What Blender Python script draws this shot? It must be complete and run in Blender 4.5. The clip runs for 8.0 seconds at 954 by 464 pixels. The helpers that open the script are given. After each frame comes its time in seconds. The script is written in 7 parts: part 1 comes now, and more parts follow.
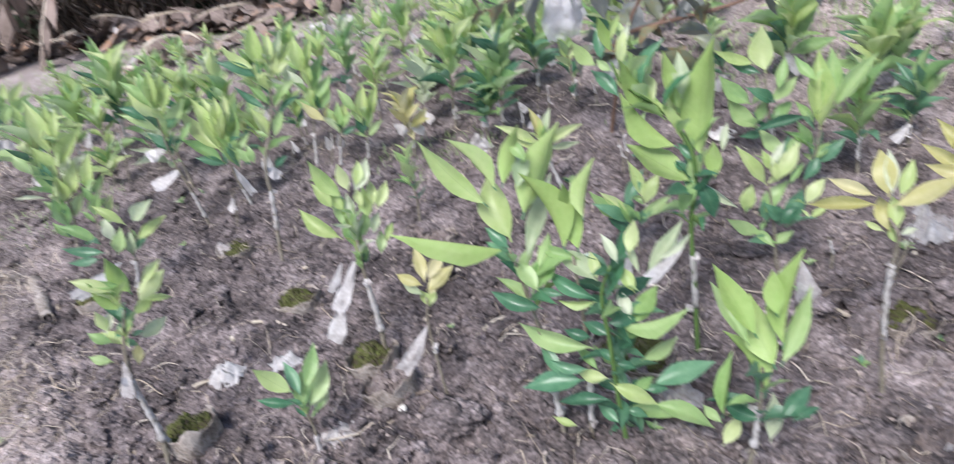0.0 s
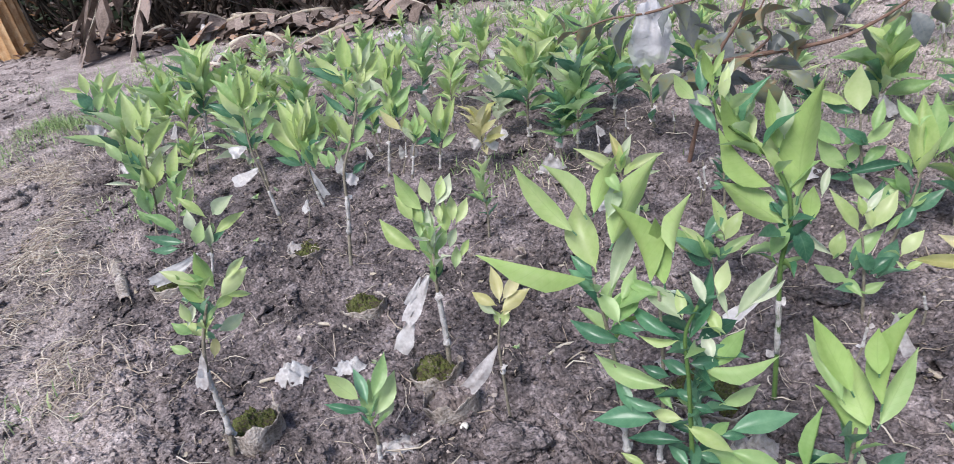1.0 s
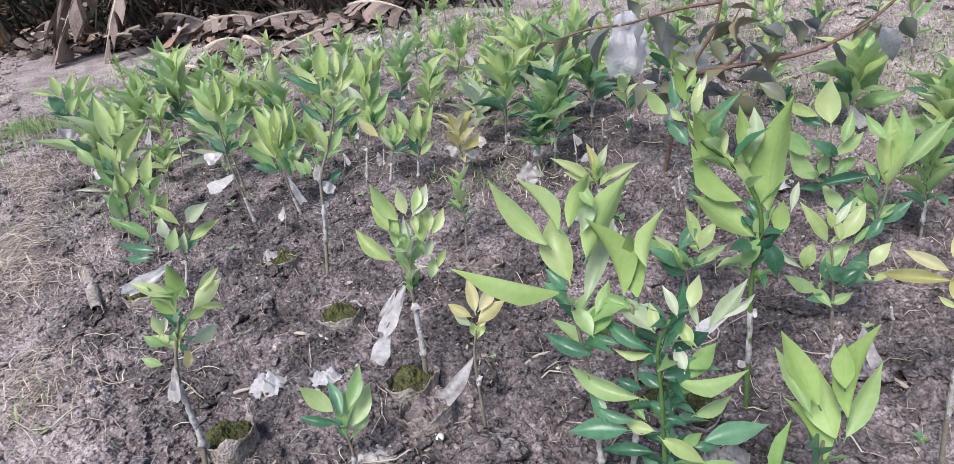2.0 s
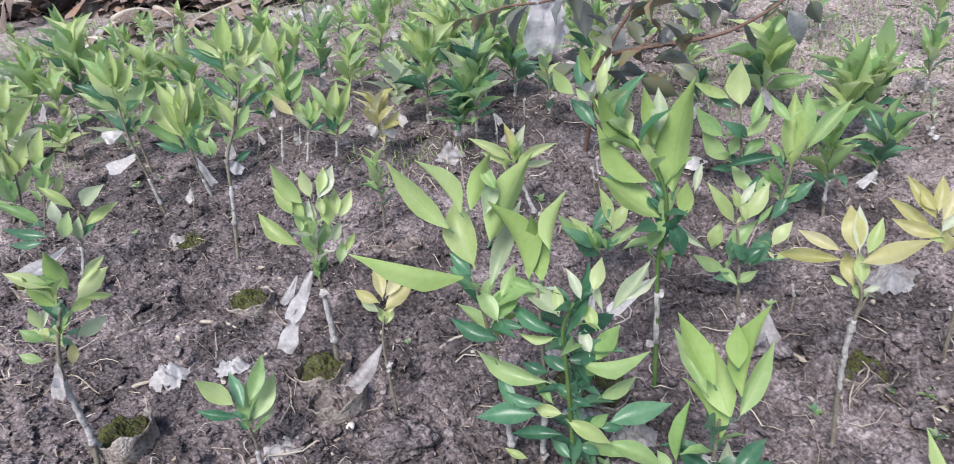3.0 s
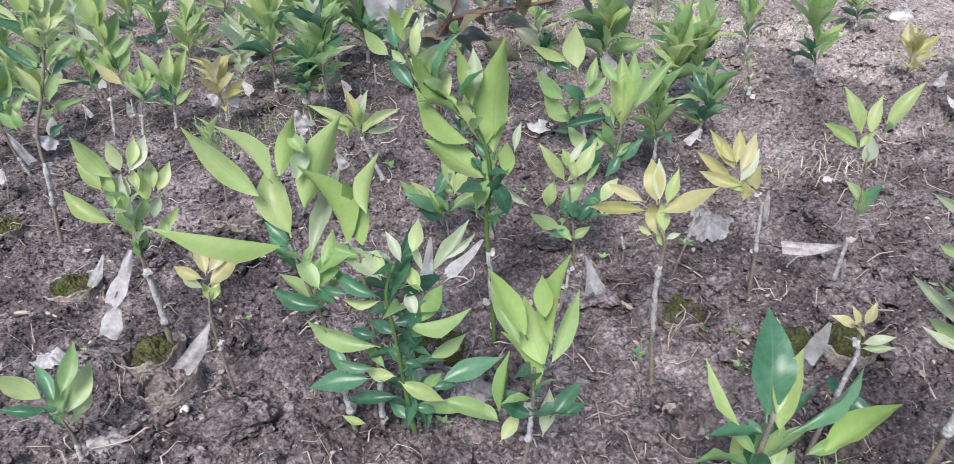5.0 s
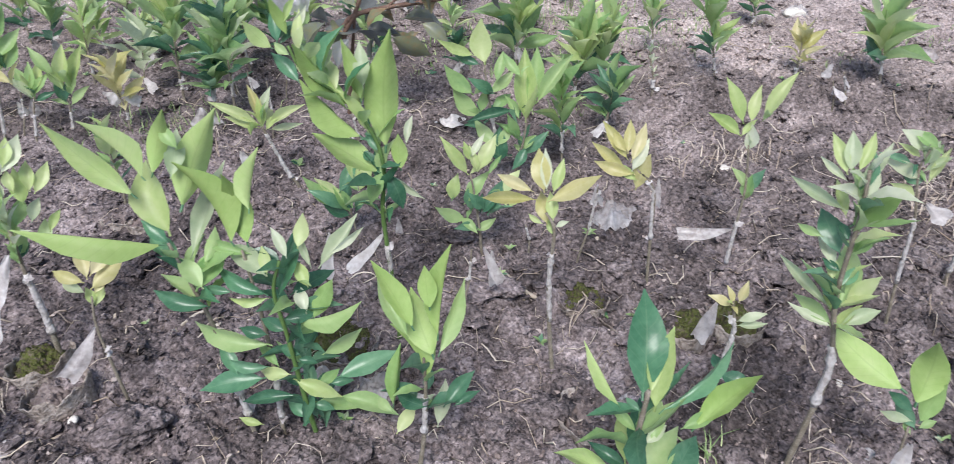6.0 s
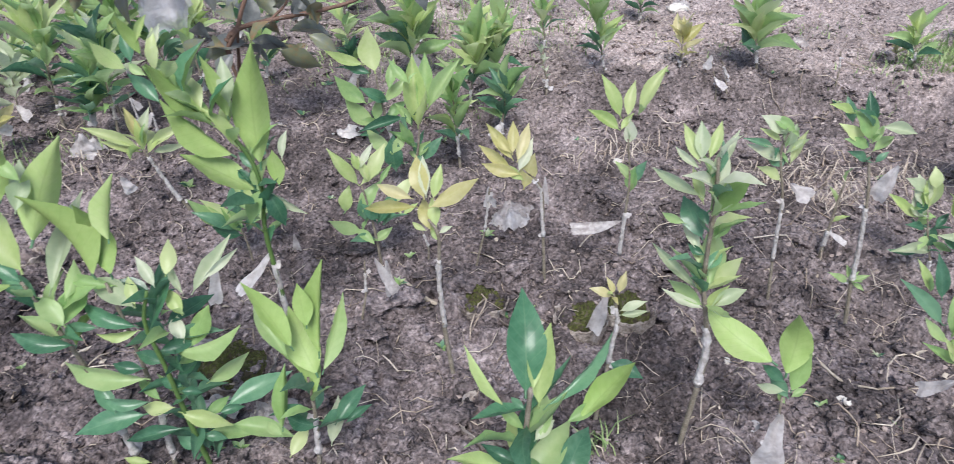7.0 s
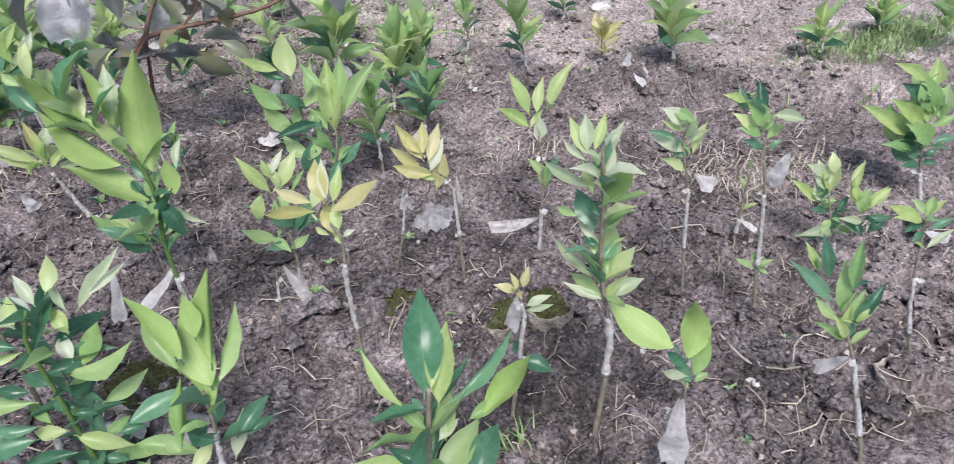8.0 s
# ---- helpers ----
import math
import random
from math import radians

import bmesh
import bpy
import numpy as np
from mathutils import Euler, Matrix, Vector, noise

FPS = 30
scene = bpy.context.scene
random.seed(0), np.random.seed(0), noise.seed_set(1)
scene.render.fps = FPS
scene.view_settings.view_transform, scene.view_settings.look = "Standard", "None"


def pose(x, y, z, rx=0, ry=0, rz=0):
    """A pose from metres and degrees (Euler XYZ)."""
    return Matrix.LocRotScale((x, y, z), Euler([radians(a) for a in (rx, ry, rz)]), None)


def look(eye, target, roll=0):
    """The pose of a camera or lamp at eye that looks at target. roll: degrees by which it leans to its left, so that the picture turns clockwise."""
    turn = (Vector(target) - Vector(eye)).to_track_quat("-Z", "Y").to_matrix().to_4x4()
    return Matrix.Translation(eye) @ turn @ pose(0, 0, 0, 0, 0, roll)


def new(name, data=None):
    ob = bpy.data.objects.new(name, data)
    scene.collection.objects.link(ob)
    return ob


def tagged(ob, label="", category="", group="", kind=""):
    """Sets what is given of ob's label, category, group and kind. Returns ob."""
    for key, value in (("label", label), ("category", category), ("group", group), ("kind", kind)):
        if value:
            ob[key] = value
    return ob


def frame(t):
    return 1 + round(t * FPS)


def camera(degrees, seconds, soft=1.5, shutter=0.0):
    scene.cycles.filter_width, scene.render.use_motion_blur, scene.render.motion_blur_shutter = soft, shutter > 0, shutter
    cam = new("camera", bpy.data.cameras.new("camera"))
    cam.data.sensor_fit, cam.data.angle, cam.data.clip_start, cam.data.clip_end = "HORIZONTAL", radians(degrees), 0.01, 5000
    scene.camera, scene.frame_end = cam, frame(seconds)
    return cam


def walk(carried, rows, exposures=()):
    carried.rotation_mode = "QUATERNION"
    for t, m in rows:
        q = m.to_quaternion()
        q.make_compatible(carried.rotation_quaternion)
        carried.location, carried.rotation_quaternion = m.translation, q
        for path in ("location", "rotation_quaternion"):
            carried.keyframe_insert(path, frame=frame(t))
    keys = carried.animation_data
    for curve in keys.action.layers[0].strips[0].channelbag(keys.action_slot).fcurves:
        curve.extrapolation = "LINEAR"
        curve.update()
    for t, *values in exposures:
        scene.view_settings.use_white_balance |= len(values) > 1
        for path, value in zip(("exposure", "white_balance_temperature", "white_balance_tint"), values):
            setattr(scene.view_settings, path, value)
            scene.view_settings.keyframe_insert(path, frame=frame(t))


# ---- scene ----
cam = camera(72.0, 8.0, 0.5, 0.4)
# seconds, place, yaw, pitch and roll of the carried camera
PATH = [
    (0, -0.0162, -0.038, 0.694, 5.81, -28.21, -13.4),
    (0.1, -0.0209, -0.0391, 0.6969, 7.73, -26.69, -13.88),
    (0.2, -0.0255, -0.0403, 0.6998, 9.58, -25.8, -13.55),
    (0.3, -0.0301, -0.0414, 0.7027, 9.84, -25.01, -13),
    (0.5, -0.0394, -0.0437, 0.7084, 10.87, -25.26, -12.02),
    (1, -0.0525, -0.0307, 0.71, 10.36, -26.27, -10.76),
    (1.2, -0.0525, -0.0307, 0.7154, 9.05, -25.37, -9.81),
    (2.3, -0.0355, -0.0201, 0.7203, 8.17, -27.02, -9.53),
    (2.4, -0.028, -0.0129, 0.7198, 7.73, -27.34, -9.12),
    (2.5, -0.0206, -0.0057, 0.7193, 5.62, -27.82, -8.71),
    (2.6, -0.0188, -0.0051, 0.717, 4.5, -28, -8.47),
    (2.8, -0.0153, -0.004, 0.7124, 3.64, -28.37, -8),
    (3, -0.0118, -0.0028, 0.7078, 2.55, -28.92, -7.52),
    (3.5, 0, 0, 0.7, 0, -30.24, -7.03),
    (4, 0.0268, -0.0042, 0.6918, -3.6, -30.83, -6.65),
    (4.2, 0.041, -0.0064, 0.6928, -4.63, -31.13, -6.37),
    (5.3, 0.0685, -0.0171, 0.6916, -10.07, -32.74, -3.74),
    (5.5, 0.0816, -0.0225, 0.6866, -11.34, -32.8, -3.11),
    (6, 0.1094, -0.0297, 0.6848, -14.51, -32.98, -3.02),
    (6.5, 0.1346, -0.038, 0.6826, -17.65, -33.11, -3.57),
    (7, 0.1615, -0.0445, 0.6835, -21.62, -32.92, -3.54),
    (7.5, 0.1853, -0.0512, 0.6816, -23.95, -33.05, -3.45),
    (8, 0.2141, -0.0701, 0.6744, -26.14, -32.77, -3.65)
]
walk(cam, [(t, pose(x, y, z, 0, 0, yaw) @ pose(0, 0, 0, 90 + pitch) @ pose(0, 0, 0, 0, 0, roll)) for t, x, y, z, yaw, pitch, roll in PATH],
     [(0.0, 1.06), (0.5, 1.0), (1.0, 0.91), (8.0, 0.88)])

# ---- light: bright shade under a high, soft sky ----
world = bpy.data.worlds.new("sky")
scene.world = world
world.use_nodes = True
wn = world.node_tree.nodes
sky = wn.new("ShaderNodeTexSky")
sky.sky_type = "NISHITA"
sky.sun_disc = False
sky.sun_elevation, sky.sun_rotation = radians(55), radians(204)
sky.air_density, sky.dust_density, sky.ozone_density = 1.0, 1.5, 1.5
world.node_tree.links.new(sky.outputs[0], wn["Background"].inputs[0])
wn["Background"].inputs[1].default_value = 0.108
sun_data = bpy.data.lights.new("sun", "SUN")
sun_data.energy, sun_data.angle, sun_data.color = 2.55, radians(24), (1.0, 0.985, 0.97)
sun = new("sun", sun_data)
sun.matrix_world = look((-1.1, -1.9, 3.9), (0, 0.6, 0))


# ---- materials ----
def ramp_set(node, stops):
    el = node.color_ramp.elements
    while len(el) < len(stops):
        el.new(0.5)
    for e, (p, c) in zip(el, stops):
        e.position, e.color = p, (*c, 1)


def material(name, stops, scale, rough=0.8, bump=0.3, fine=6.0, spec=0.3, through_light=0.0, per_object=0.0, per_island=0.0, distance=0.004):
    """A surface whose colour wanders over the stops at two scales, with fine relief."""
    m = bpy.data.materials.new(name)
    m.use_nodes = True
    n, l = m.node_tree.nodes, m.node_tree.links
    b = n["Principled BSDF"]
    co = n.new("ShaderNodeTexCoord")
    geo = n.new("ShaderNodeNewGeometry")
    big = n.new("ShaderNodeTexNoise")
    big.inputs["Scale"].default_value, big.inputs["Detail"].default_value = scale, 6
    small = n.new("ShaderNodeTexNoise")
    small.inputs["Scale"].default_value, small.inputs["Detail"].default_value = scale * fine, 5
    l.new(geo.outputs["Position"], big.inputs["Vector"])
    l.new(geo.outputs["Position"], small.inputs["Vector"])
    mix = n.new("ShaderNodeMath")
    mix.operation = "MULTIPLY_ADD"
    l.new(small.outputs[0], mix.inputs[0])
    mix.inputs[1].default_value = 0.5
    half = n.new("ShaderNodeMath")
    half.operation = "MULTIPLY"
    half.inputs[1].default_value = 0.6
    l.new(big.outputs[0], half.inputs[0])
    l.new(half.outputs[0], mix.inputs[2])
    last = mix
    for share, source in ((per_object, "object"), (per_island, "island")):
        if share:
            rnd = n.new("ShaderNodeObjectInfo").outputs["Random"] if source == "object" else geo.outputs["Random Per Island"]
            add = n.new("ShaderNodeMath")
            add.operation = "MULTIPLY_ADD"
            l.new(rnd, add.inputs[0])
            add.inputs[1].default_value = share
            shift = n.new("ShaderNodeMath")
            shift.operation = "SUBTRACT"
            l.new(last.outputs[0], shift.inputs[0])
            shift.inputs[1].default_value = share / 2
            l.new(shift.outputs[0], add.inputs[2])
            last = add
    ramp = n.new("ShaderNodeValToRGB")
    ramp_set(ramp, stops)
    l.new(last.outputs[0], ramp.inputs[0])
    l.new(ramp.outputs[0], b.inputs["Base Color"])
    b.inputs["Roughness"].default_value = rough
    b.inputs["Specular IOR Level"].default_value = spec
    bp = n.new("ShaderNodeBump")
    bp.inputs["Strength"].default_value, bp.inputs["Distance"].default_value = bump, distance
    l.new(small.outputs[0], bp.inputs["Height"])
    l.new(bp.outputs[0], b.inputs["Normal"])
    if through_light:
        tr = n.new("ShaderNodeBsdfTranslucent")
        l.new(ramp.outputs[0], tr.inputs["Color"])
        ms = n.new("ShaderNodeMixShader")
        ms.inputs[0].default_value = through_light
        l.new(b.outputs[0], ms.inputs[1])
        l.new(tr.outputs[0], ms.inputs[2])
        l.new(ms.outputs[0], n["Material Output"].inputs[0])
    return m


def leaf_material(name, stops, rib, rough=0.36, glow=0.42):
    """A living leaf: colour by leaf, mottling, a paler midrib with side veins, light that comes through."""
    m = material(name, stops, 30, rough, 0.25, 5, 0.42, glow, 0.5, 0, 0.0008)
    n, l = m.node_tree.nodes, m.node_tree.links
    uv = n.new("ShaderNodeUVMap")
    sep = n.new("ShaderNodeSeparateXYZ")
    l.new(uv.outputs[0], sep.inputs[0])

    def calc(op, a, b):
        q = n.new("ShaderNodeMath")
        q.operation = op
        for i, v in enumerate((a, b)):
            if isinstance(v, (int, float)):
                q.inputs[i].default_value = v
            else:
                l.new(v, q.inputs[i])
        return q.outputs[0]
    off = calc("ABSOLUTE", calc("SUBTRACT", sep.outputs[0], 0.5), 0)
    mid = calc("LESS_THAN", off, 0.025)
    vein = calc("LESS_THAN", calc("FRACT", calc("MULTIPLY", calc("SUBTRACT", sep.outputs[1], calc("MULTIPLY", off, 0.35)), 9.0), 0), 0.12)
    amount = calc("MAXIMUM", calc("MULTIPLY", mid, 0.2), calc("MULTIPLY", vein, 0.10))
    blend = n.new("ShaderNodeMixRGB")
    ramp = next(q for q in n if q.bl_idname == "ShaderNodeValToRGB")
    b = n["Principled BSDF"]
    l.new(amount, blend.inputs[0])
    l.new(ramp.outputs[0], blend.inputs[1])
    blend.inputs[2].default_value = (*rib, 1)
    l.new(blend.outputs[0], b.inputs["Base Color"])
    tr = next(q for q in n if q.bl_idname == "ShaderNodeBsdfTranslucent")
    lift = n.new("ShaderNodeGamma")
    lift.inputs[1].default_value = 0.6
    l.new(blend.outputs[0], lift.inputs[0])
    l.new(lift.outputs[0], tr.inputs["Color"])
    return m


def thin(m, share):
    """Lets part of the light straight through a film."""
    n, l = m.node_tree.nodes, m.node_tree.links
    out = n["Material Output"].inputs[0]
    ms = n.new("ShaderNodeMixShader")
    ms.inputs[0].default_value = share
    l.new(out.links[0].from_socket, ms.inputs[1])
    l.new(n.new("ShaderNodeBsdfTransparent").outputs[0], ms.inputs[2])
    l.new(ms.outputs[0], out)
    return m


LEAF = [
    leaf_material("lime_leaf", [(0.2, (0.31, 0.44, 0.14)), (0.5, (0.45, 0.56, 0.22)), (0.85, (0.57, 0.64, 0.33))], (0.52, 0.58, 0.30), glow=0.5),
    leaf_material("green_leaf", [(0.2, (0.17, 0.33, 0.12)), (0.5, (0.30, 0.46, 0.18)), (0.85, (0.43, 0.56, 0.26))], (0.38, 0.5, 0.22), glow=0.5),
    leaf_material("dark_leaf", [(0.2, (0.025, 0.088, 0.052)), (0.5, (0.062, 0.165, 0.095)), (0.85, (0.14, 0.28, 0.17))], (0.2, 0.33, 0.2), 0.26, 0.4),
    leaf_material("yellow_leaf", [(0.2, (0.40, 0.39, 0.13)), (0.5, (0.55, 0.51, 0.23)), (0.85, (0.68, 0.62, 0.38))], (0.66, 0.62, 0.38), glow=0.5),
    leaf_material("pale_leaf", [(0.2, (0.34, 0.44, 0.26)), (0.5, (0.48, 0.55, 0.36)), (0.85, (0.66, 0.69, 0.54))], (0.6, 0.66, 0.5), glow=0.5),
]
# undersides: duller and paler, with a darker rib
UNDER = [
    leaf_material("lime_underside", [(0.2, (0.37, 0.54, 0.16)), (0.5, (0.48, 0.63, 0.23)), (0.85, (0.59, 0.69, 0.33))], (0.20, 0.32, 0.10), 0.5, 0.5),
    leaf_material("green_underside", [(0.2, (0.25, 0.42, 0.13)), (0.5, (0.36, 0.52, 0.20)), (0.85, (0.48, 0.60, 0.29))], (0.17, 0.30, 0.11), 0.5, 0.5),
]
TEAL = leaf_material("teal_leaf", [(0.2, (0.05, 0.16, 0.085)), (0.5, (0.10, 0.25, 0.14)), (0.85, (0.19, 0.37, 0.22))], (0.26, 0.42, 0.25), 0.27, 0.45)
SHRUB_LEAF = leaf_material("shrub_leaf", [(0.2, (0.085, 0.095, 0.10)), (0.45, (0.15, 0.16, 0.165)), (0.68, (0.17, 0.185, 0.11)), (0.95, (0.26, 0.14, 0.07))], (0.22, 0.21, 0.19), 0.4, 0.2)
STEM_GREEN = material("green_stem", [(0.3, (0.05, 0.10, 0.03)), (0.7, (0.10, 0.17, 0.05))], 60, 0.6, 0.2)
BARK = material("young_bark", [(0.3, (0.10, 0.085, 0.065)), (0.55, (0.19, 0.165, 0.13)), (0.75, (0.30, 0.27, 0.23))], 90, 0.85, 0.5)
TAPE = material("graft_tape", [(0.32, (0.24, 0.215, 0.20)), (0.46, (0.43, 0.40, 0.39)), (0.58, (0.58, 0.55, 0.555)), (0.8, (0.74, 0.72, 0.73))], 90, 0.4, 0.8, 3, 0.5, 0.25)
FILM = thin(material("plastic_film", [(0.3, (0.27, 0.23, 0.22)), (0.5, (0.44, 0.40, 0.40)), (0.8, (0.68, 0.65, 0.66))], 45, 0.34, 0.45, 4, 0.5, 0.22, 0.35), 0.08)
STRIP = thin(material("tape_film", [(0.3, (0.33, 0.295, 0.295)), (0.5, (0.50, 0.465, 0.475)), (0.8, (0.70, 0.675, 0.69))], 45, 0.34, 0.4, 4, 0.5, 0.3, 0.25), 0.08)
SOIL = material("soil", [(0.33, (0.028, 0.022, 0.0227)), (0.46, (0.088, 0.0745, 0.0765)), (0.56, (0.155, 0.127, 0.13)), (0.70, (0.29, 0.245, 0.25))], 13, 0.95, 1.0, 10, 0.15, distance=0.004)


def soil_finish(m):
    """Crumb relief, and the paler dry soil of the trodden edge and of the ground beyond the bed."""
    n, l = m.node_tree.nodes, m.node_tree.links
    geo = next(q for q in n if q.bl_idname == "ShaderNodeNewGeometry")
    ramp = next(q for q in n if q.bl_idname == "ShaderNodeValToRGB")
    bump = next(q for q in n if q.bl_idname == "ShaderNodeBump")
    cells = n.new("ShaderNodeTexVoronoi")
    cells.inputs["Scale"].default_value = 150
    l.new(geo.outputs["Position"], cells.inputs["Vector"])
    second = n.new("ShaderNodeBump")
    second.inputs["Strength"].default_value, second.inputs["Distance"].default_value = 1.0, 0.004
    second.invert = True
    l.new(cells.outputs["Distance"], second.inputs["Height"])
    l.new(bump.outputs[0], second.inputs["Normal"])
    b = n["Principled BSDF"]
    rough_noise = n.new("ShaderNodeTexNoise")
    rough_noise.inputs["Scale"].default_value, rough_noise.inputs["Detail"].default_value = 240, 4
    l.new(geo.outputs["Position"], rough_noise.inputs["Vector"])
    third = n.new("ShaderNodeBump")
    third.inputs["Strength"].default_value, third.inputs["Distance"].default_value = 0.8, 0.004
    l.new(rough_noise.outputs[0], third.inputs["Height"])
    l.new(second.outputs[0], third.inputs["Normal"])
    l.new(third.outputs[0], b.inputs["Normal"])
    wander = n.new("ShaderNodeTexNoise")
    wander.inputs["Scale"].default_value, wander.inputs["Detail"].default_value = 5, 6
    l.new(geo.outputs["Position"], wander.inputs["Vector"])
    masks = []
    for way, start, width in (((-1.0, -0.70, 0.0), 0.29, 0.16), ((0.48, 1.0, 0.0), 1.63, 0.12), ((0.0, 1.0, 0.0), 1.7, 1.3), ((0.9, 0.35, 0.0), 0.74, 0.4), ((1.0, 0.0, 0.0), 0.45, 0.4)):
        dot = n.new("ShaderNodeVectorMath")
        dot.operation = "DOT_PRODUCT"
        dot.inputs[1].default_value = way
        l.new(geo.outputs["Position"], dot.inputs[0])
        add = n.new("ShaderNodeMath")
        add.operation = "MULTIPLY_ADD"
        l.new(wander.outputs[0], add.inputs[0])
        add.inputs[1].default_value = 0.5
        l.new(dot.outputs["Value"], add.inputs[2])
        span = n.new("ShaderNodeMapRange")
        span.inputs["From Min"].default_value, span.inputs["From Max"].default_value = start + 0.2, start + 0.2 + width
        l.new(add.outputs[0], span.inputs["Value"])
        masks.append(span.outputs[0])
    one = n.new("ShaderNodeMath")
    one.operation = "MAXIMUM"
    part_dry = n.new("ShaderNodeMath")
    part_dry.operation = "MULTIPLY"
    part_dry.inputs[1].default_value = 0.66
    l.new(masks[0], part_dry.inputs[0])
    l.new(part_dry.outputs[0], one.inputs[0])
    beyond = n.new("ShaderNodeMath")
    beyond.operation = "MULTIPLY"
    l.new(masks[1], beyond.inputs[0])
    l.new(masks[4], beyond.inputs[1])
    l.new(beyond.outputs[0], one.inputs[1])
    both = n.new("ShaderNodeMath")
    both.operation = "MAXIMUM"
    l.new(one.outputs[0], both.inputs[0])
    side_dry = n.new("ShaderNodeMath")
    side_dry.operation = "MULTIPLY_ADD"
    l.new(masks[3], side_dry.inputs[0])
    side_dry.inputs[1].default_value = 0.22
    l.new(masks[2], side_dry.inputs[2])
    l.new(side_dry.outputs[0], both.inputs[1])
    both.use_clamp = True
    share = n.new("ShaderNodeMath")
    share.operation = "MULTIPLY"
    share.inputs[1].default_value = 0.85
    l.new(both.outputs[0], share.inputs[0])
    dry = n.new("ShaderNodeValToRGB")
    ramp_set(dry, [(0.3, (0.20, 0.162, 0.155)), (0.5, (0.335, 0.277, 0.268)), (0.7, (0.46, 0.392, 0.38))])
    l.new(ramp.inputs[0].links[0].from_socket, dry.inputs[0])
    mix = n.new("ShaderNodeMixRGB")
    l.new(share.outputs[0], mix.inputs[0])
    l.new(ramp.outputs[0], mix.inputs[1])
    l.new(dry.outputs[0], mix.inputs[2])
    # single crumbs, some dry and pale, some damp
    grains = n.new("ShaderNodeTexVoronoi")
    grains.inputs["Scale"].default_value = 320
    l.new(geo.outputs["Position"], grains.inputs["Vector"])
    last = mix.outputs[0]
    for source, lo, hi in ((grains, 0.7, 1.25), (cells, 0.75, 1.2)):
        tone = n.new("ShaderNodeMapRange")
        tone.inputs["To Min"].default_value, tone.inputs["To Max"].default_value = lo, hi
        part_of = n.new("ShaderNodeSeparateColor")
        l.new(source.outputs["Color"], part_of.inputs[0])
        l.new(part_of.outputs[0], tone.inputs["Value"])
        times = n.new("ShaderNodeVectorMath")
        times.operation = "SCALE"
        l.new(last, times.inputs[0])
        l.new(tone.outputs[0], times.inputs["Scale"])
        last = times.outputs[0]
    # damp and dry patches
    patches = n.new("ShaderNodeMapRange")
    patches.inputs["From Min"].default_value, patches.inputs["From Max"].default_value = 0.3, 0.7
    patches.inputs["To Min"].default_value, patches.inputs["To Max"].default_value = 0.72, 1.28
    l.new(wander.outputs[0], patches.inputs["Value"])
    times = n.new("ShaderNodeVectorMath")
    times.operation = "SCALE"
    l.new(last, times.inputs[0])
    l.new(patches.outputs[0], times.inputs["Scale"])
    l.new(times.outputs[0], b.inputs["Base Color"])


soil_finish(SOIL)
CLOD = material("clod_soil", [(0.28, (0.05, 0.038, 0.036)), (0.48, (0.105, 0.083, 0.080)), (0.62, (0.17, 0.137, 0.133)), (0.85, (0.34, 0.29, 0.28))], 40, 0.95, 0.8, 5, 0.15, 0, 0, 0.45, 0.003)
STONE = material("stone", [(0.3, (0.36, 0.33, 0.31)), (0.5, (0.52, 0.49, 0.46)), (0.8, (0.70, 0.67, 0.63))], 50, 0.85, 0.5)
MOSS = material("moss", [(0.3, (0.035, 0.028, 0.02)), (0.47, (0.075, 0.062, 0.045)), (0.53, (0.062, 0.066, 0.024)), (0.60, (0.095, 0.11, 0.034)), (0.68, (0.12, 0.10, 0.075)), (0.8, (0.20, 0.17, 0.14))], 60, 0.95, 1.0, 4, 0.1, distance=0.006)
BAG = material("old_bag_film", [(0.34, (0.09, 0.072, 0.062)), (0.46, (0.22, 0.18, 0.158)), (0.54, (0.36, 0.305, 0.275)), (0.66, (0.52, 0.455, 0.425))], 45, 0.55, 0.9, 5, 0.35, 0.15, distance=0.006)
DRY = material("dry_plant", [(0.25, (0.22, 0.17, 0.125)), (0.5, (0.40, 0.335, 0.27)), (0.8, (0.58, 0.52, 0.45))], 50, 0.85, 0.5, 5, 0.2, 0.1, 0.3, 0.35)
DEAD_LEAF = material("dead_banana_leaf", [(0.25, (0.07, 0.05, 0.042)), (0.45, (0.16, 0.12, 0.105)), (0.7, (0.30, 0.235, 0.215)), (0.95, (0.36, 0.19, 0.09))], 12, 0.8, 0.6, 8, 0.25, 0.12, 0.3)
# stalk and leaf tones darkened to carry the shade inside the thicket
SHADED_STALK = material("shaded_stalk", [(0.25, (0.025, 0.02, 0.017)), (0.5, (0.07, 0.057, 0.048)), (0.85, (0.18, 0.15, 0.13))], 25, 0.9, 0.5, 6, 0.15, 0, 0, 0.5)
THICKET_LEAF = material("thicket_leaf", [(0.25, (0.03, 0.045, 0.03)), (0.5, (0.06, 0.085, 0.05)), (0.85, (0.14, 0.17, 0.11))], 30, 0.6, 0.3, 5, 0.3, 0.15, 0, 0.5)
FIBRE = material("banana_trunk", [(0.25, (0.20, 0.10, 0.05)), (0.5, (0.44, 0.25, 0.12)), (0.8, (0.60, 0.44, 0.28))], 24, 0.85, 0.6)
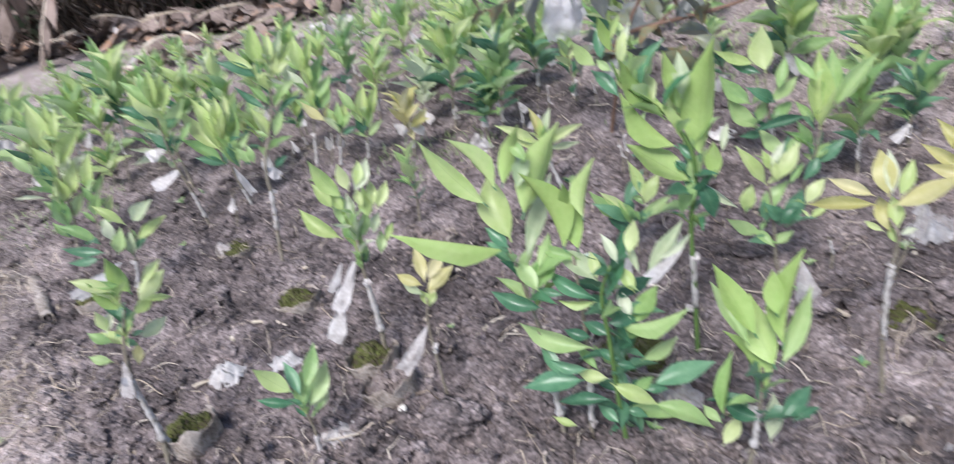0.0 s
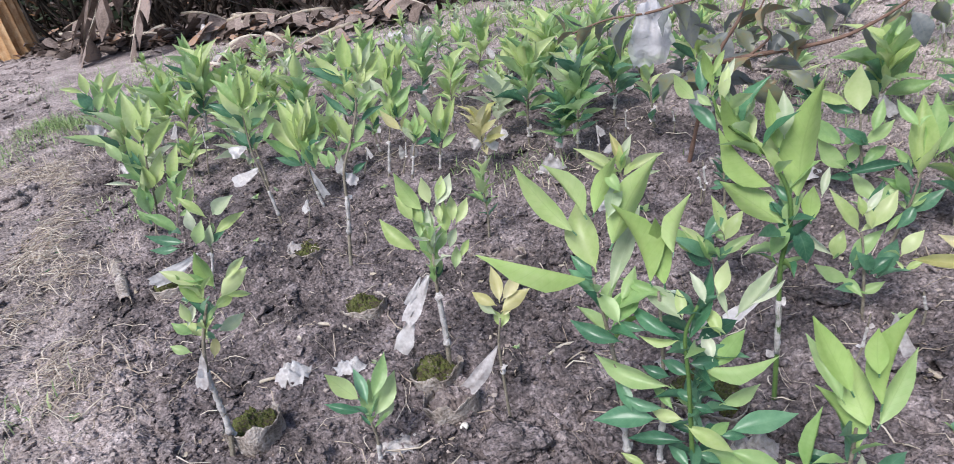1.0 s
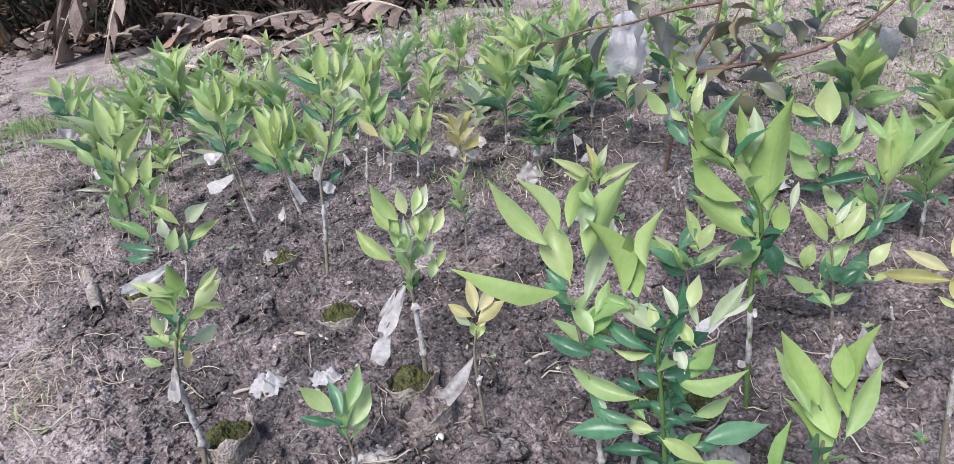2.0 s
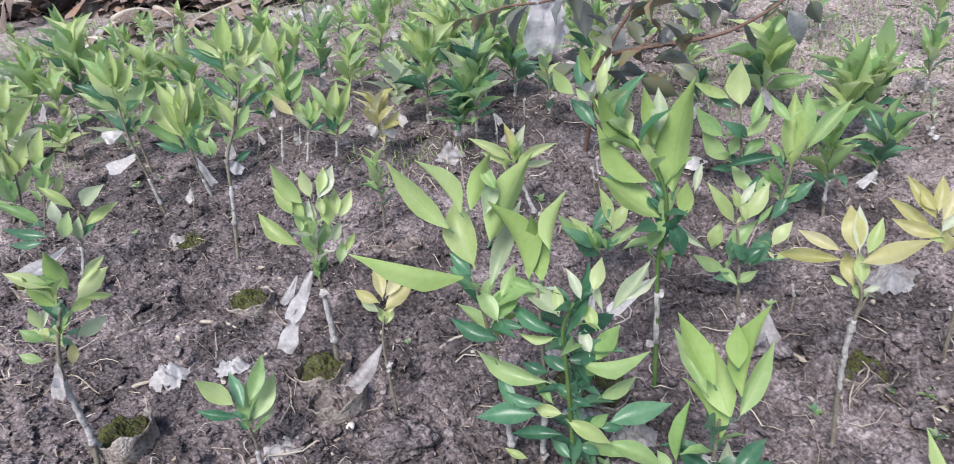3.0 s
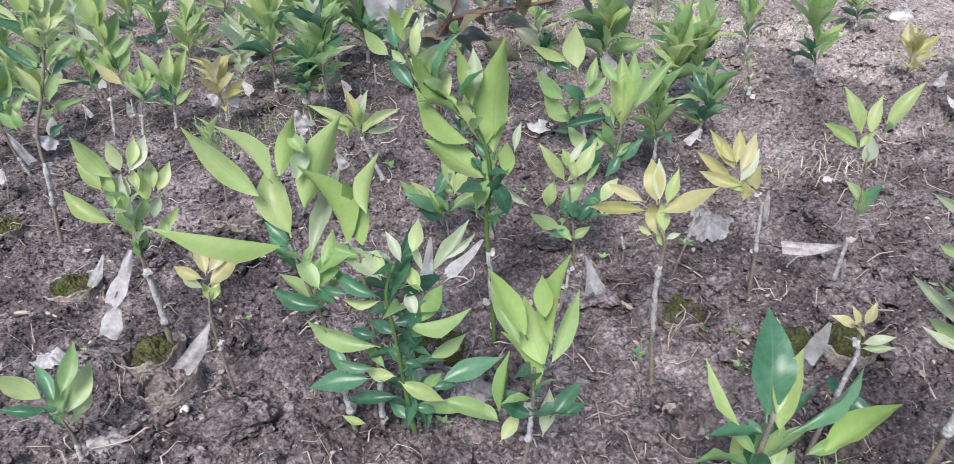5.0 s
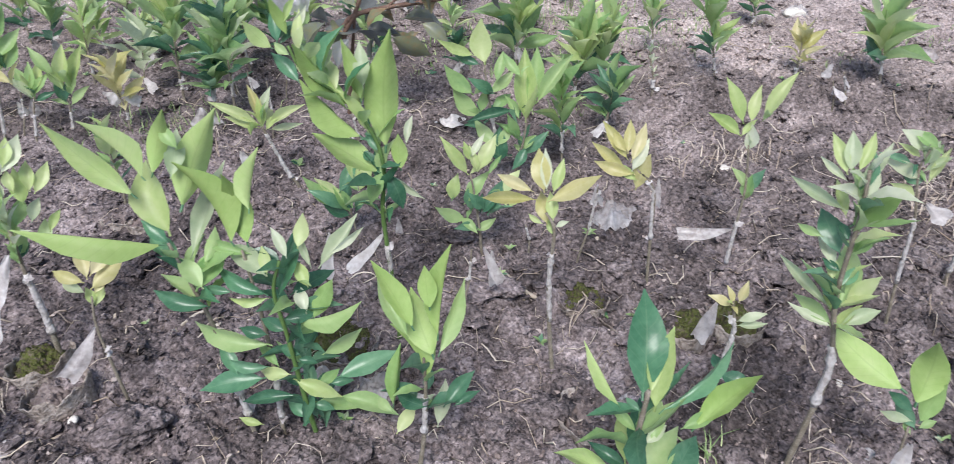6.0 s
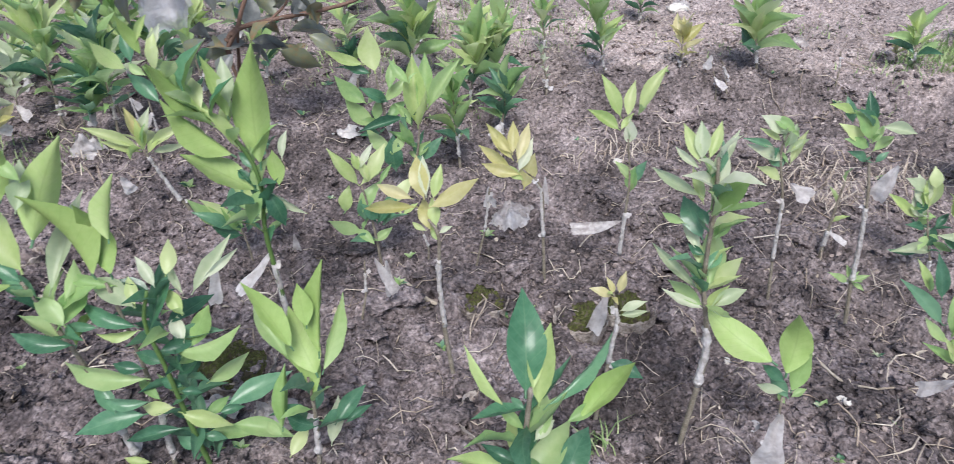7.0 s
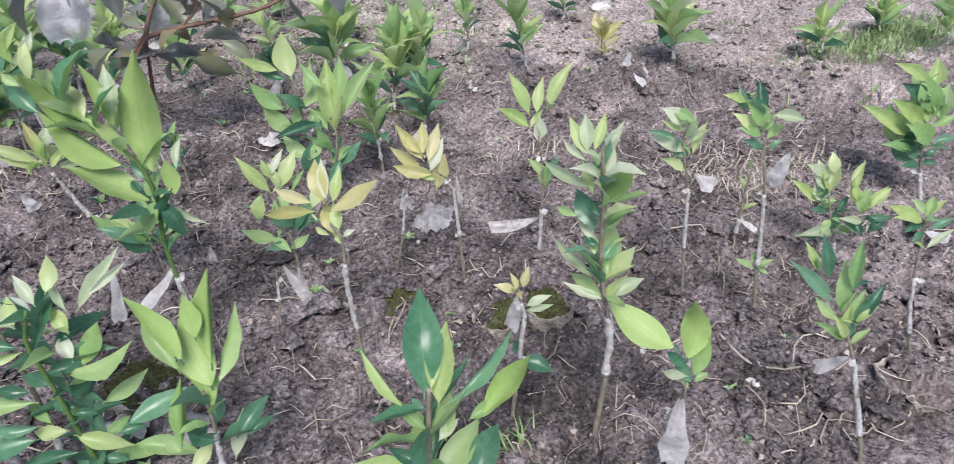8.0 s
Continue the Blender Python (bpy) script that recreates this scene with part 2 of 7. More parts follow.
GRASS = material("grass_blade", [(0.25, (0.14, 0.22, 0.09)), (0.5, (0.25, 0.36, 0.15)), (0.85, (0.42, 0.48, 0.26))], 30, 0.6, 0.2, 5, 0.3, 0.25, 0, 0.5)
STRAW = material("straw", [(0.25, (0.26, 0.20, 0.16)), (0.5, (0.42, 0.35, 0.29)), (0.85, (0.60, 0.53, 0.46))], 30, 0.8, 0.2, 5, 0.2, 0.05, 0, 0.5)
WOOD = material("red_brown_bark", [(0.25, (0.06, 0.04, 0.032)), (0.5, (0.14, 0.085, 0.065)), (0.85, (0.24, 0.15, 0.12))], 60, 0.8, 0.5)
CLEAR_BAG = thin(material("thin_clear_bag", [(0.25, (0.55, 0.53, 0.55)), (0.5, (0.70, 0.68, 0.72)), (0.8, (0.82, 0.80, 0.84))], 40, 0.3, 0.9, 4, 0.5, 0.4, distance=0.004), 0.3)
DRY_CLOD = material("dry_clod_soil", [(0.28, (0.13, 0.10, 0.092)), (0.5, (0.25, 0.20, 0.188)), (0.8, (0.42, 0.355, 0.335))], 30, 0.95, 0.8, 5, 0.15, 0, 0, 0.4, 0.004)
DEBRIS = material("dark_debris", [(0.25, (0.045, 0.033, 0.028)), (0.5, (0.13, 0.10, 0.09)), (0.75, (0.28, 0.225, 0.205)), (0.95, (0.34, 0.17, 0.08))], 12, 0.85, 0.6, 8, 0.2, 0.08, 0, 0.6)


# ---- ground: one sheet, rising gently, cloddy soil ----
def rise(y):
    return 0.08 * y if y < 3.2 else 0.08 * (3.2 + (y - 3.2) * 0.3)


def level(x, y):
    """The bed without its clods: the slope, and the low step at the bed's far edge."""
    z = rise(y)
    if x > 0.7:
        z += 0.06 * max(0.0, min(1.0, (y + 0.48 * x + 0.06 * noise.noise(Vector((x * 3, y * 3, 5))) - 1.56) / 0.05)) * min(1.0, (x - 0.7) / 0.25)
    return z


def lumps(x, y):
    """Height of the worked soil over the level."""
    p = Vector((x, y, 0))
    path = max(0.0, min(1.0, (-0.29 - 0.70 * y - x + 0.10 * noise.noise(p * 4)) / 0.14))
    far = max(0.0, min(1.0, (y - 2.6) / 1.0))
    rough = (1 - 0.45 * path) * (1 - 0.5 * far)
    h = 0.010 * noise.noise(p * 5 + Vector((3, 1, 0))) + 0.012 * path
    h += rough * (0.012 * noise.noise(p * 11) + 0.012 * (0.2 - abs(noise.noise(p * 22))) + 0.012 * (0.2 - abs(noise.noise(p * 52 + Vector((9, 4, 2))))) + 0.008 * noise.noise(p * 90))
    if abs(x) < 2.6 and 0 < y < 3:
        # broken clods with dark cracks between them, in patches
        patch = (1 - 0.8 * max(0.0, min(1.0, (y + 0.2 * abs(x) - 0.9) / 0.8))) * max(0.0, min(1.0, 0.68 + 1.3 * noise.noise(p * 3.2 + Vector((0, 7, 3)))))
        bend = p + 0.012 * Vector((noise.noise(p * 30), noise.noise(p * 30 + Vector((4, 4, 4))), 0))
        big, fine = noise.voronoi(bend * 27)[0], noise.voronoi(bend * 62)[0]
        h += rough * patch * 0.034 * (0.45 - min(0.8, big[0]) ** 2)
        h += rough * (0.5 + 0.5 * patch) * 0.027 * (0.4 - min(0.8, fine[0]) ** 2)
    return h


def gh(x, y):
    return level(x, y) + lumps(x, y)


def axis(lo, hi, step, out_lo, out_hi, grow=1.05):
    vals = list(np.arange(lo, hi, step))
    s, v = step, hi
    while v < out_hi:
        vals.append(v)
        s *= grow
        v += s
    vals.append(out_hi)
    s, v, left = step, lo - step, []
    while v > out_lo:
        left.append(v)
        s *= grow
        v -= s
    left.append(out_lo)
    return left[::-1] + vals


def mesh_object(name, verts, faces, mat, parent=None, smooth=True, label=""):
    me = bpy.data.meshes.new(name)
    me.from_pydata(verts, [], faces)
    me.materials.append(mat)
    if smooth:
        me.polygons.foreach_set("use_smooth", [True] * len(me.polygons))
    ob = new(name, me)
    if parent:
        ob.parent = parent
    if label:
        ob["label"] = label
    return ob


gx = axis(-2.2, 1.8, 0.0065, -160, 160)
gy = axis(0.15, 2.4, 0.0065, -120, 260)
verts = [(x, y, gh(x, y) if abs(x) < 12 and -8 < y < 14 else rise(min(max(y, -5), 16))) for y in gy for x in gx]
nx = len(gx)
faces = [(j * nx + i, j * nx + i + 1, (j + 1) * nx + i + 1, (j + 1) * nx + i) for j in range(len(gy) - 1) for i in range(nx - 1)]
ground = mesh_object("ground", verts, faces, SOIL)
tagged(ground, "cloddy grey-brown nursery soil with a dry trodden edge", "soil", kind="structure")


# ---- saplings ----
def tube(pts, radii, sides=7):
    """Vertices and faces of a bent round rod."""
    vs, fs = [], []
    pts = [Vector(p) for p in pts]
    for i, p in enumerate(pts):
        d = (pts[min(i + 1, len(pts) - 1)] - pts[max(i - 1, 0)]).normalized()
        a = d.orthogonal().normalized()
        b = d.cross(a)
        for k in range(sides):
            w = 2 * math.pi * k / sides
            vs.append(p + (a * math.cos(w) + b * math.sin(w)) * radii[i])
    for i in range(len(pts) - 1):
        for k in range(sides):
            q = (k + 1) % sides
            fs.append((i * sides + k, i * sides + q, (i + 1) * sides + q, (i + 1) * sides + k))
    fs.append(tuple(range(sides))[::-1])
    fs.append(tuple(range((len(pts) - 1) * sides, len(pts) * sides)))
    return vs, fs


def leaf_mesh(mat, arch, fold, wave, seed, pointed=1.0, name="leaf", bend=0.0, under=None, droop=0.0):
    """A blade one long and one wide, base at the origin, along y, upper side up, with an underside and a short stalk."""
    rnd = random.Random(seed)
    n, across = 9, (-1.0, -0.55, 0.0, 0.55, 1.0)
    ph = rnd.uniform(0, 6)
    vs, fs, uv, slot = [], [], [], []
    c = len(across)
    for side in (0, 1) if under else (0,):
        first = len(vs)
        for i in range(n + 1):
            s = i / n
            w = 0.52 * (math.sin(math.pi * s ** 0.86) ** 1.08) * (1 - 0.26 * pointed * s) if 0 < s < 1 else 0.0
            w = max(w, 0.012)
            y = 0.06 + 0.94 * s
            for a in across:
                z = arch * math.sin(math.pi * s) - droop * s * s + fold * abs(a) * w * 2 + wave * math.sin(s * 17 + ph + (2 if a > 0 else 0)) * abs(a) ** 2 * w
                vs.append((a * w + bend * math.sin(math.pi * s), y - 0.3 * droop * droop * s * s, z - 0.006 * side * (1 - 0.7 * abs(a))))
                uv.append((0.5 + a * 0.5, s))
        for i in range(n):
            for k in range(c - 1):
                q = (first + i * c + k, first + i * c + k + 1, first + (i + 1) * c + k + 1, first + (i + 1) * c + k)
                fs.append((q[0], q[3], q[2], q[1]) if side else q)
                slot.append(side)
    b = len(vs)
    for s in (0.0, 0.075):
        for w in range(4):
            vs.append((0.035 * math.cos(w * math.pi / 2), s, 0.012 * math.sin(w * math.pi / 2)))
            uv.append((0.5, 0.0))
    fs += [(b + k, b + (k + 1) % 4, b + 4 + (k + 1) % 4, b + 4 + k) for k in range(4)]
    slot += [0] * 4
    me = bpy.data.meshes.new(name)
    me.from_pydata(vs, [], fs)
    me.materials.append(mat)
    if under:
        me.materials.append(under)
        me.polygons.foreach_set("material_index", slot)
    layer = me.uv_layers.new(name="UVMap")
    for poly in me.polygons:
        poly.use_smooth = True
        for li in poly.loop_indices:
            layer.data[li].uv = uv[me.loops[li].vertex_index]
    return me


SHAPES = [(0.06, 0.10, 0.05, 1), (0.12, 0.16, 0.06, 2), (-0.06, 0.20, 0.05, 3), (0.16, 0.07, 0.07, 4), (0.04, 0.26, 0.05, 5), (0.10, 0.14, 0.10, 6), (-0.10, 0.12, 0.06, 7), (0.08, 0.30, 0.05, 8)]
BENDS, DROOPS = (0.06, -0.10, 0.12, 0.0, -0.05, 0.10, -0.12, 0.04), (0.10, 0.22, 0.05, 0.30, 0.14, 0.0, 0.18, 0.08)
BLADES = [[leaf_mesh(m, a, f, w, s + 10 * k, bend=BENDS[s - 1]) for a, f, w, s in SHAPES] for k, m in enumerate(LEAF + [TEAL])]
# blades that show two tones: a deep glossy upper face and a pale underside
TWO_TONE = [[leaf_mesh(TEAL, a, f, w, s + 10 * k + 200, bend=BENDS[s - 1], under=UNDER[k], droop=DROOPS[s - 1]) for a, f, w, s in SHAPES] for k in range(2)]
GROWN = [[leaf_mesh(m, a, f, w, s + 10 * k + 400, bend=BENDS[s - 1], droop=DROOPS[s - 1]) for a, f, w, s in SHAPES] for k, m in enumerate(LEAF)]
pick = random.Random(5)


def leaf_pose(base, az, el, twist, length, width):
    a, e, t = radians(az), radians(el), radians(twist)
    u = Vector((math.cos(a) * math.cos(e), math.sin(a) * math.cos(e), math.sin(e)))
    up = Vector((-math.cos(a) * math.sin(e), -math.sin(a) * math.sin(e), math.cos(e)))
    side = u.cross(up)
    nrm = up * math.cos(t) + side * math.sin(t)
    x = u.cross(nrm)
    m = Matrix((x, u, nrm)).transposed().to_4x4()
    return Matrix.Translation(base) @ m @ Matrix.Diagonal((length * width, length, length * 0.8, 1))


def add_leaf(plant, base, az, el, twist, length, width, hue, drooping=False):
    ob = new("leaf", pick.choice((GROWN if drooping else BLADES)[hue]))
    ob.parent = plant
    ob.matrix_basis = leaf_pose(base, az, el, twist, length, width)
    return ob


def along(pts, s):
    """The point at the share s of a polyline's length."""
    pts = [Vector(p) for p in pts]
    lens = [(b - a).length for a, b in zip(pts, pts[1:])]
    d = s * sum(lens)
    for a, b, q in zip(pts, pts[1:], lens):
        if d <= q:
            return a.lerp(b, d / max(q, 1e-6))
        d -= q
    return pts[-1]


def smooth_line(pts, n=10):
    """A curve through the points."""
    p = [Vector(q) for q in pts]
    p = [p[0] * 2 - p[1]] + p + [p[-1] * 2 - p[-2]]
    res = []
    for i in range(1, len(p) - 2):
        for k in range(n):
            t = k / n
            a, b, c, d = p[i - 1], p[i], p[i + 1], p[i + 2]
            res.append(0.5 * (2 * b + (c - a) * t + (2 * a - 5 * b + 4 * c - d) * t * t + (3 * b - a - 3 * c + d) * t ** 3))
    return res + [p[-2]]


def ribbon(a, b, width, seed, steps=12, across=6, sag=0.12, taper=0.16, face=(0.0, -0.8, 0.6)):
    """A crumpled strip of film from a to b, hanging a little slack."""
    a, b = Vector(a), Vector(b)
    d = b - a
    side = d.cross(Vector(face))
    side = side.normalized() if side.length > 1e-6 else Vector((1, 0, 0))
    nrm = d.normalized().cross(side)
    rnd = random.Random(seed)
    turn = rnd.uniform(-0.6, 0.6)
    vs, fs = [], []
    for i in range(steps + 1):
        s = i / steps
        w = width * (taper + (1.15 - taper) * min(1, s * 1.5) ** 0.8) * (1 + 0.1 * math.sin(s * 9 + seed)) * (1 - 0.08 * max(0, s - 0.85) / 0.15)
        ca, sa = math.cos(turn * s), math.sin(turn * s)
        for k in range(across + 1):
            u = k / across - 0.5
            p = a + d * (s + 0.10 * noise.noise(Vector((k * 0.7, seed * 1.3, 0))) * max(0, s - 0.5) * 2) + Vector((0, 0, -sag * d.length * math.sin(math.pi * s)))
            p += (side * ca + nrm * sa) * (u * w)
            p += nrm * width * (0.24 * noise.noise(Vector((s * 3.5, u * 3, seed * 0.7))) + 0.12 * abs(noise.noise(Vector((s * 9, u * 7, seed * 0.3)))) + 0.04 * math.sin(u * 14 + seed))
            vs.append(p)
    c = across + 1
    for i in range(steps):
        for k in range(across):
            fs.append((i * c + k, i * c + k + 1, (i + 1) * c + k + 1, (i + 1) * c + k))
    return vs, fs


def wrap(plant, pts, lo, hi, r, loose=0.0):
    """Uneven whitish tape wound round the graft, now and then with a loose end."""
    n = max(10, int((hi - lo) * 46))
    line, radii = [], []
    for i in range(n + 1):
        line.append(along(pts, lo + (hi - lo) * i / n) + Vector((pick.uniform(-1, 1), pick.uniform(-1, 1), 0)) * r * 0.16)
        radii.append(r * (1.0 - 0.4 * (lo + (hi - lo) * i / n)) * (1.06 + pick.uniform(0, 0.36)) * (1.45 if i in (1, n - 2) and pick.random() < 0.7 else 1))
    tape = mesh_object("tape", *tube(line, radii, 8), TAPE, plant, label="white plastic graft tape")
    for end in (lo, hi):
        if pick.random() < 0.75:
            a = pick.uniform(0, 6.28)
            p = along(pts, end)
            d = Vector((math.cos(a), math.sin(a), pick.uniform(-0.6, 0.5))) * r * pick.uniform(2.2, 4.5)
            mesh_object("tape_knot", *ribbon(p, p + d, r * pick.uniform(1.6, 3.0), pick.randint(1, 999), 5, 3, 0.1, 0.7), STRIP, tape)
    if loose:
        a = pick.uniform(3.0, 6.6)
        p = along(pts, hi)
        d = Vector((math.cos(a) * 0.5, math.sin(a) * 0.5, pick.uniform(-1.1, -0.2))).normalized() * loose
        mesh_object("tape_end", *ribbon(p, p + d, loose * pick.uniform(0.3, 0.5), pick.randint(1, 999), 8, 5, 0.05, 0.25), STRIP, tape, label="loose end of whitish plastic tape")


def stem_of(plant, pts, r, bark=None):
    line = smooth_line([Vector(pts[0]) - Vector((0, 0, 0.05))] + list(pts), 6)
    n = len(line)
    radii = [r * (1.1 - 0.6 * (i / (n - 1))) * (1 + 0.08 * math.sin(i * 2.3)) for i in range(n)]
    mesh_object("stem", *tube(line, radii, 7), bark or BARK, plant)


def hero_sapling(label, x, y, stem, r, tape, bark=None):
    plant = new("sapling")
    plant.location = (x, y, level(x, y))
    tagged(plant, label, "sapling", "nursery saplings")
    r *= 0.74
    stem_of(plant, stem, r, bark)
    if tape[1] > tape[0]:
        wrap(plant, stem, tape[0], tape[1], r)
    return plant


def sprout(plant, rows):
    """Leaves of a plant: place, bearing, rise and twist in degrees, length, width share, hue."""
    stem = plant.children[0]
    for dx, dy, dz, az, el, tw, length, width, hue in rows:
        add_leaf(plant, (dx, dy, dz), az, el, tw, length * 1.03, min(0.55, width * 1.04), hue)
        if pick.random() < 0.65:
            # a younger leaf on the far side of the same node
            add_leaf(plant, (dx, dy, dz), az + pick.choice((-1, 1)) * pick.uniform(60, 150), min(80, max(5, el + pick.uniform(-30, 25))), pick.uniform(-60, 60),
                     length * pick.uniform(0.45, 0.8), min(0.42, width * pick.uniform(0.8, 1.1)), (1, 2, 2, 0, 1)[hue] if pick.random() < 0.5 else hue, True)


def leaves(plant, rows):
    """Leaves of a plant one by one, as in sprout, with the blade's shape last; hues from 10 on are deep above and pale below."""
    for dx, dy, dz, az, el, tw, length, width, hue, shape in rows:
        ob = new("leaf", (TWO_TONE[hue - 10] if hue > 9 else BLADES[hue])[shape])
        ob.parent = plant
        ob.matrix_basis = leaf_pose((dx, dy, dz), az, el, tw, length, min(width, 0.46))


def inner_leaves(plant, stem, lo, hi, count, length, hues, rise=(5, 60)):
    """The smaller leaves close to the stem, spiralling up a stretch of it."""
    for k in range(count):
        base = along(stem, lo + (hi - lo) * k / count)
        leaves(plant, [(*base, 137.5 * k + pick.uniform(-25, 25), pick.uniform(*rise), pick.uniform(-40, 40), length * pick.uniform(0.6, 1.15), pick.uniform(0.26, 0.38), pick.choice(hues), pick.randrange(8))])


HUE_LABEL = ("lime green citrus sapling in the nursery soil", "green leafy citrus sapling in the nursery soil", "dark green citrus sapling in the nursery soil",
             "yellowing citrus sapling in the nursery soil", "pale grey-green citrus sapling in the nursery soil")


def sapling(x, y, h, lx, ly, leaf, n, hue, spread, seed):
    """A grafted citrus: bare taped stem below, spiral of leaves above."""
    rnd = random.Random(seed * 31 + int(x * 1000) * 7 + int(y * 1000))
    plant = new("sapling")
    plant.location = (x, y, level(x, y))
    tagged(plant, HUE_LABEL[hue], "sapling", "nursery saplings")
    top = max(0.35 * h, h - 0.75 * leaf)
    k = top / h
    stem = [(0, 0, 0), (lx * k * 0.2 + rnd.uniform(-0.006, 0.006), ly * k * 0.2, top * 0.35), (lx * k * 0.6, ly * k * 0.6, top * 0.7), (lx * k, ly * k, top)]
    r = rnd.uniform(0.0024, 0.0036)
    stem_of(plant, stem, r)
    if rnd.random() < 0.85 and top > 0.08:
        lo = rnd.uniform(0.12, 0.35)
        wrap(plant, stem, lo, lo + rnd.uniform(0.12, 0.28), r, rnd.uniform(0.03, 0.055) if rnd.random() < 0.4 else 0)
    first = rnd.uniform(0, 360)
    n = int(n * 2.2) if n > 4 else n
    for i in range(n):
        s = i / max(1, n - 1)
        base = along(stem, 0.38 + 0.62 * min(1, max(0, s + rnd.uniform(-0.1, 0.1))) ** 0.8)
        el = (38 - 22 * spread) + (50 - 8 * spread) * s ** 0.8 + rnd.uniform(-18, 18)
        length = leaf * rnd.uniform(0.65, 1.3) * (1 - 0.2 * abs(s - 0.65))
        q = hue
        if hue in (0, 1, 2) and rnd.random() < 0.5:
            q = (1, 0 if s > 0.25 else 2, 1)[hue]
        add_leaf(plant, base, first + i * 137.5 + rnd.uniform(-35, 35), min(el, 86), rnd.uniform(-45, 45), length, rnd.uniform(0.26, 0.42), q, rnd.random() < 0.75)
    return plant


pale_a = hero_sapling("pale lime citrus sapling with long broad leaves beside a bushy one", -0.029, 0.577, [(0, 0, 0), (-0.003, -0, 0.145), (-0.012, -0.001, 0.234), (-0.02, -0.001, 0.29)], 0.0045, (0.12, 0.3))
leaves(pale_a, [
    (-0.032, -0.001, 0.343, 166, 53, 132, 0.100, 0.25, 10, 0),
    (-0.020, -0.001, 0.360, 160, 59, 89, 0.075, 0.31, 10, 4),
    (-0.014, -0.001, 0.362, 26, 65, -112, 0.071, 0.28, 10, 3),
    (0.001, 0.000, 0.357, 73, 42, 27, 0.052, 0.39, 4, 0),
    (0.000, 0.000, 0.321, 25, 58, -101, 0.109, 0.34, 10, 0),
    (-0.016, -0.001, 0.297, 102, 45, -18, 0.083, 0.45, 0, 1),
    (-0.020, -0.001, 0.287, -174, 22, 158, 0.130, 0.24, 10, 2),
    (-0.020, -0.001, 0.290, 139, 35, -37, 0.035, 0.56, 5, 0),
    (-0.005, -0.000, 0.267, 60, 35, 13, 0.113, 0.20, 4, 0)])
leaves(pale_a, [
    (0.015, 0.001, 0.385, 119, 42, -27, 0.030, 0.53, 1, 1)])
inner_leaves(pale_a, [(-0.006, 0.0, 0.2), (-0.018, 0.0, 0.28)], 0.0, 1.0, 8, 0.06, (1, 10, 2), (20, 65))
pale_b = hero_sapling("lime green citrus sapling with upright broad leaves", 0.005, 0.569, [(0, 0, 0), (0.01, -0, 0.107), (0.013, -0, 0.197), (0.012, -0, 0.271)], 0.0045, (0.1, 0.34))
leaves(pale_b, [
    (0.019, -0.000, 0.273, 106, 75, 163, 0.085, 0.35, 10, 3),
    (0.006, -0.000, 0.277, 152, 71, 67, 0.103, 0.28, 10, 7),
    (0.028, -0.001, 0.312, 53, 65, -100, 0.067, 0.37, 10, 4),
    (0.020, -0.000, 0.264, 149, 13, -49, 0.053, 0.27, 1, 1),
    (-0.027, 0.001, 0.262, 39, 55, -139, 0.041, 0.38, 1, 1)])
bushy = hero_sapling("bushy citrus sapling with many glossy dark and lime leaves", 0.045, 0.545, [(0, 0, 0), (-0.003, 0, 0.078), (-0.004, 0, 0.171), (-0.006, 0.001, 0.23), (0.007, -0.001, 0.268)], 0.0045, (0, 0), STEM_GREEN)
leaves(bushy, [
    (-0.071, 0.007, 0.247, 127, 33, -13, 0.045, 0.48, 1, 0),
    (-0.079, 0.008, 0.245, 55, 25, 21, 0.060, 0.43, 1, 2),
    (-0.070, 0.007, 0.223, 152, 14, -54, 0.063, 0.32, 2, 1),
    (-0.045, 0.004, 0.238, 149, 6, -47, 0.032, 0.33, 2, 1),
    (-0.008, 0.001, 0.251, 133, 20, -28, 0.062, 0.40, 4, 2),
    (-0.012, 0.001, 0.227, 139, 21, -55, 0.066, 0.28, 5, 1),
    (-0.008, 0.001, 0.253, 92, 38, -5, 0.032, 0.42, 0, 0),
    (-0.005, 0.000, 0.219, 57, 40, 36, 0.093, 0.19, 5, 4),
    (0.027, -0.003, 0.279, 50, 60, -154, 0.037, 0.71, 0, 3)])
leaves(bushy, [
    (0.015, -0.001, 0.269, 113, 42, -14, 0.037, 0.33, 4, 0),
    (0.036, -0.003, 0.253, 99, 41, -15, 0.042, 0.21, 4, 1),
    (0.043, -0.004, 0.252, 36, 30, 14, 0.071, 0.26, 4, 2),
    (0.056, -0.005, 0.266, 28, 16, 62, 0.047, 0.19, 4, 1),
    (0.029, -0.003, 0.230, 110, 35, -22, 0.035, 0.45, 0, 0),
    (0.021, -0.002, 0.196, 96, 33, -1, 0.035, 0.58, 4, 1),
    (0.025, -0.002, 0.187, 15, 53, -132, 0.053, 0.43, 11, 0),
    (0.005, -0.000, 0.188, -19, 14, -169, 0.084, 0.26, 11, 4),
    (-0.022, 0.002, 0.160, 146, 8, -61, 0.097, 0.26, 1, 1)])
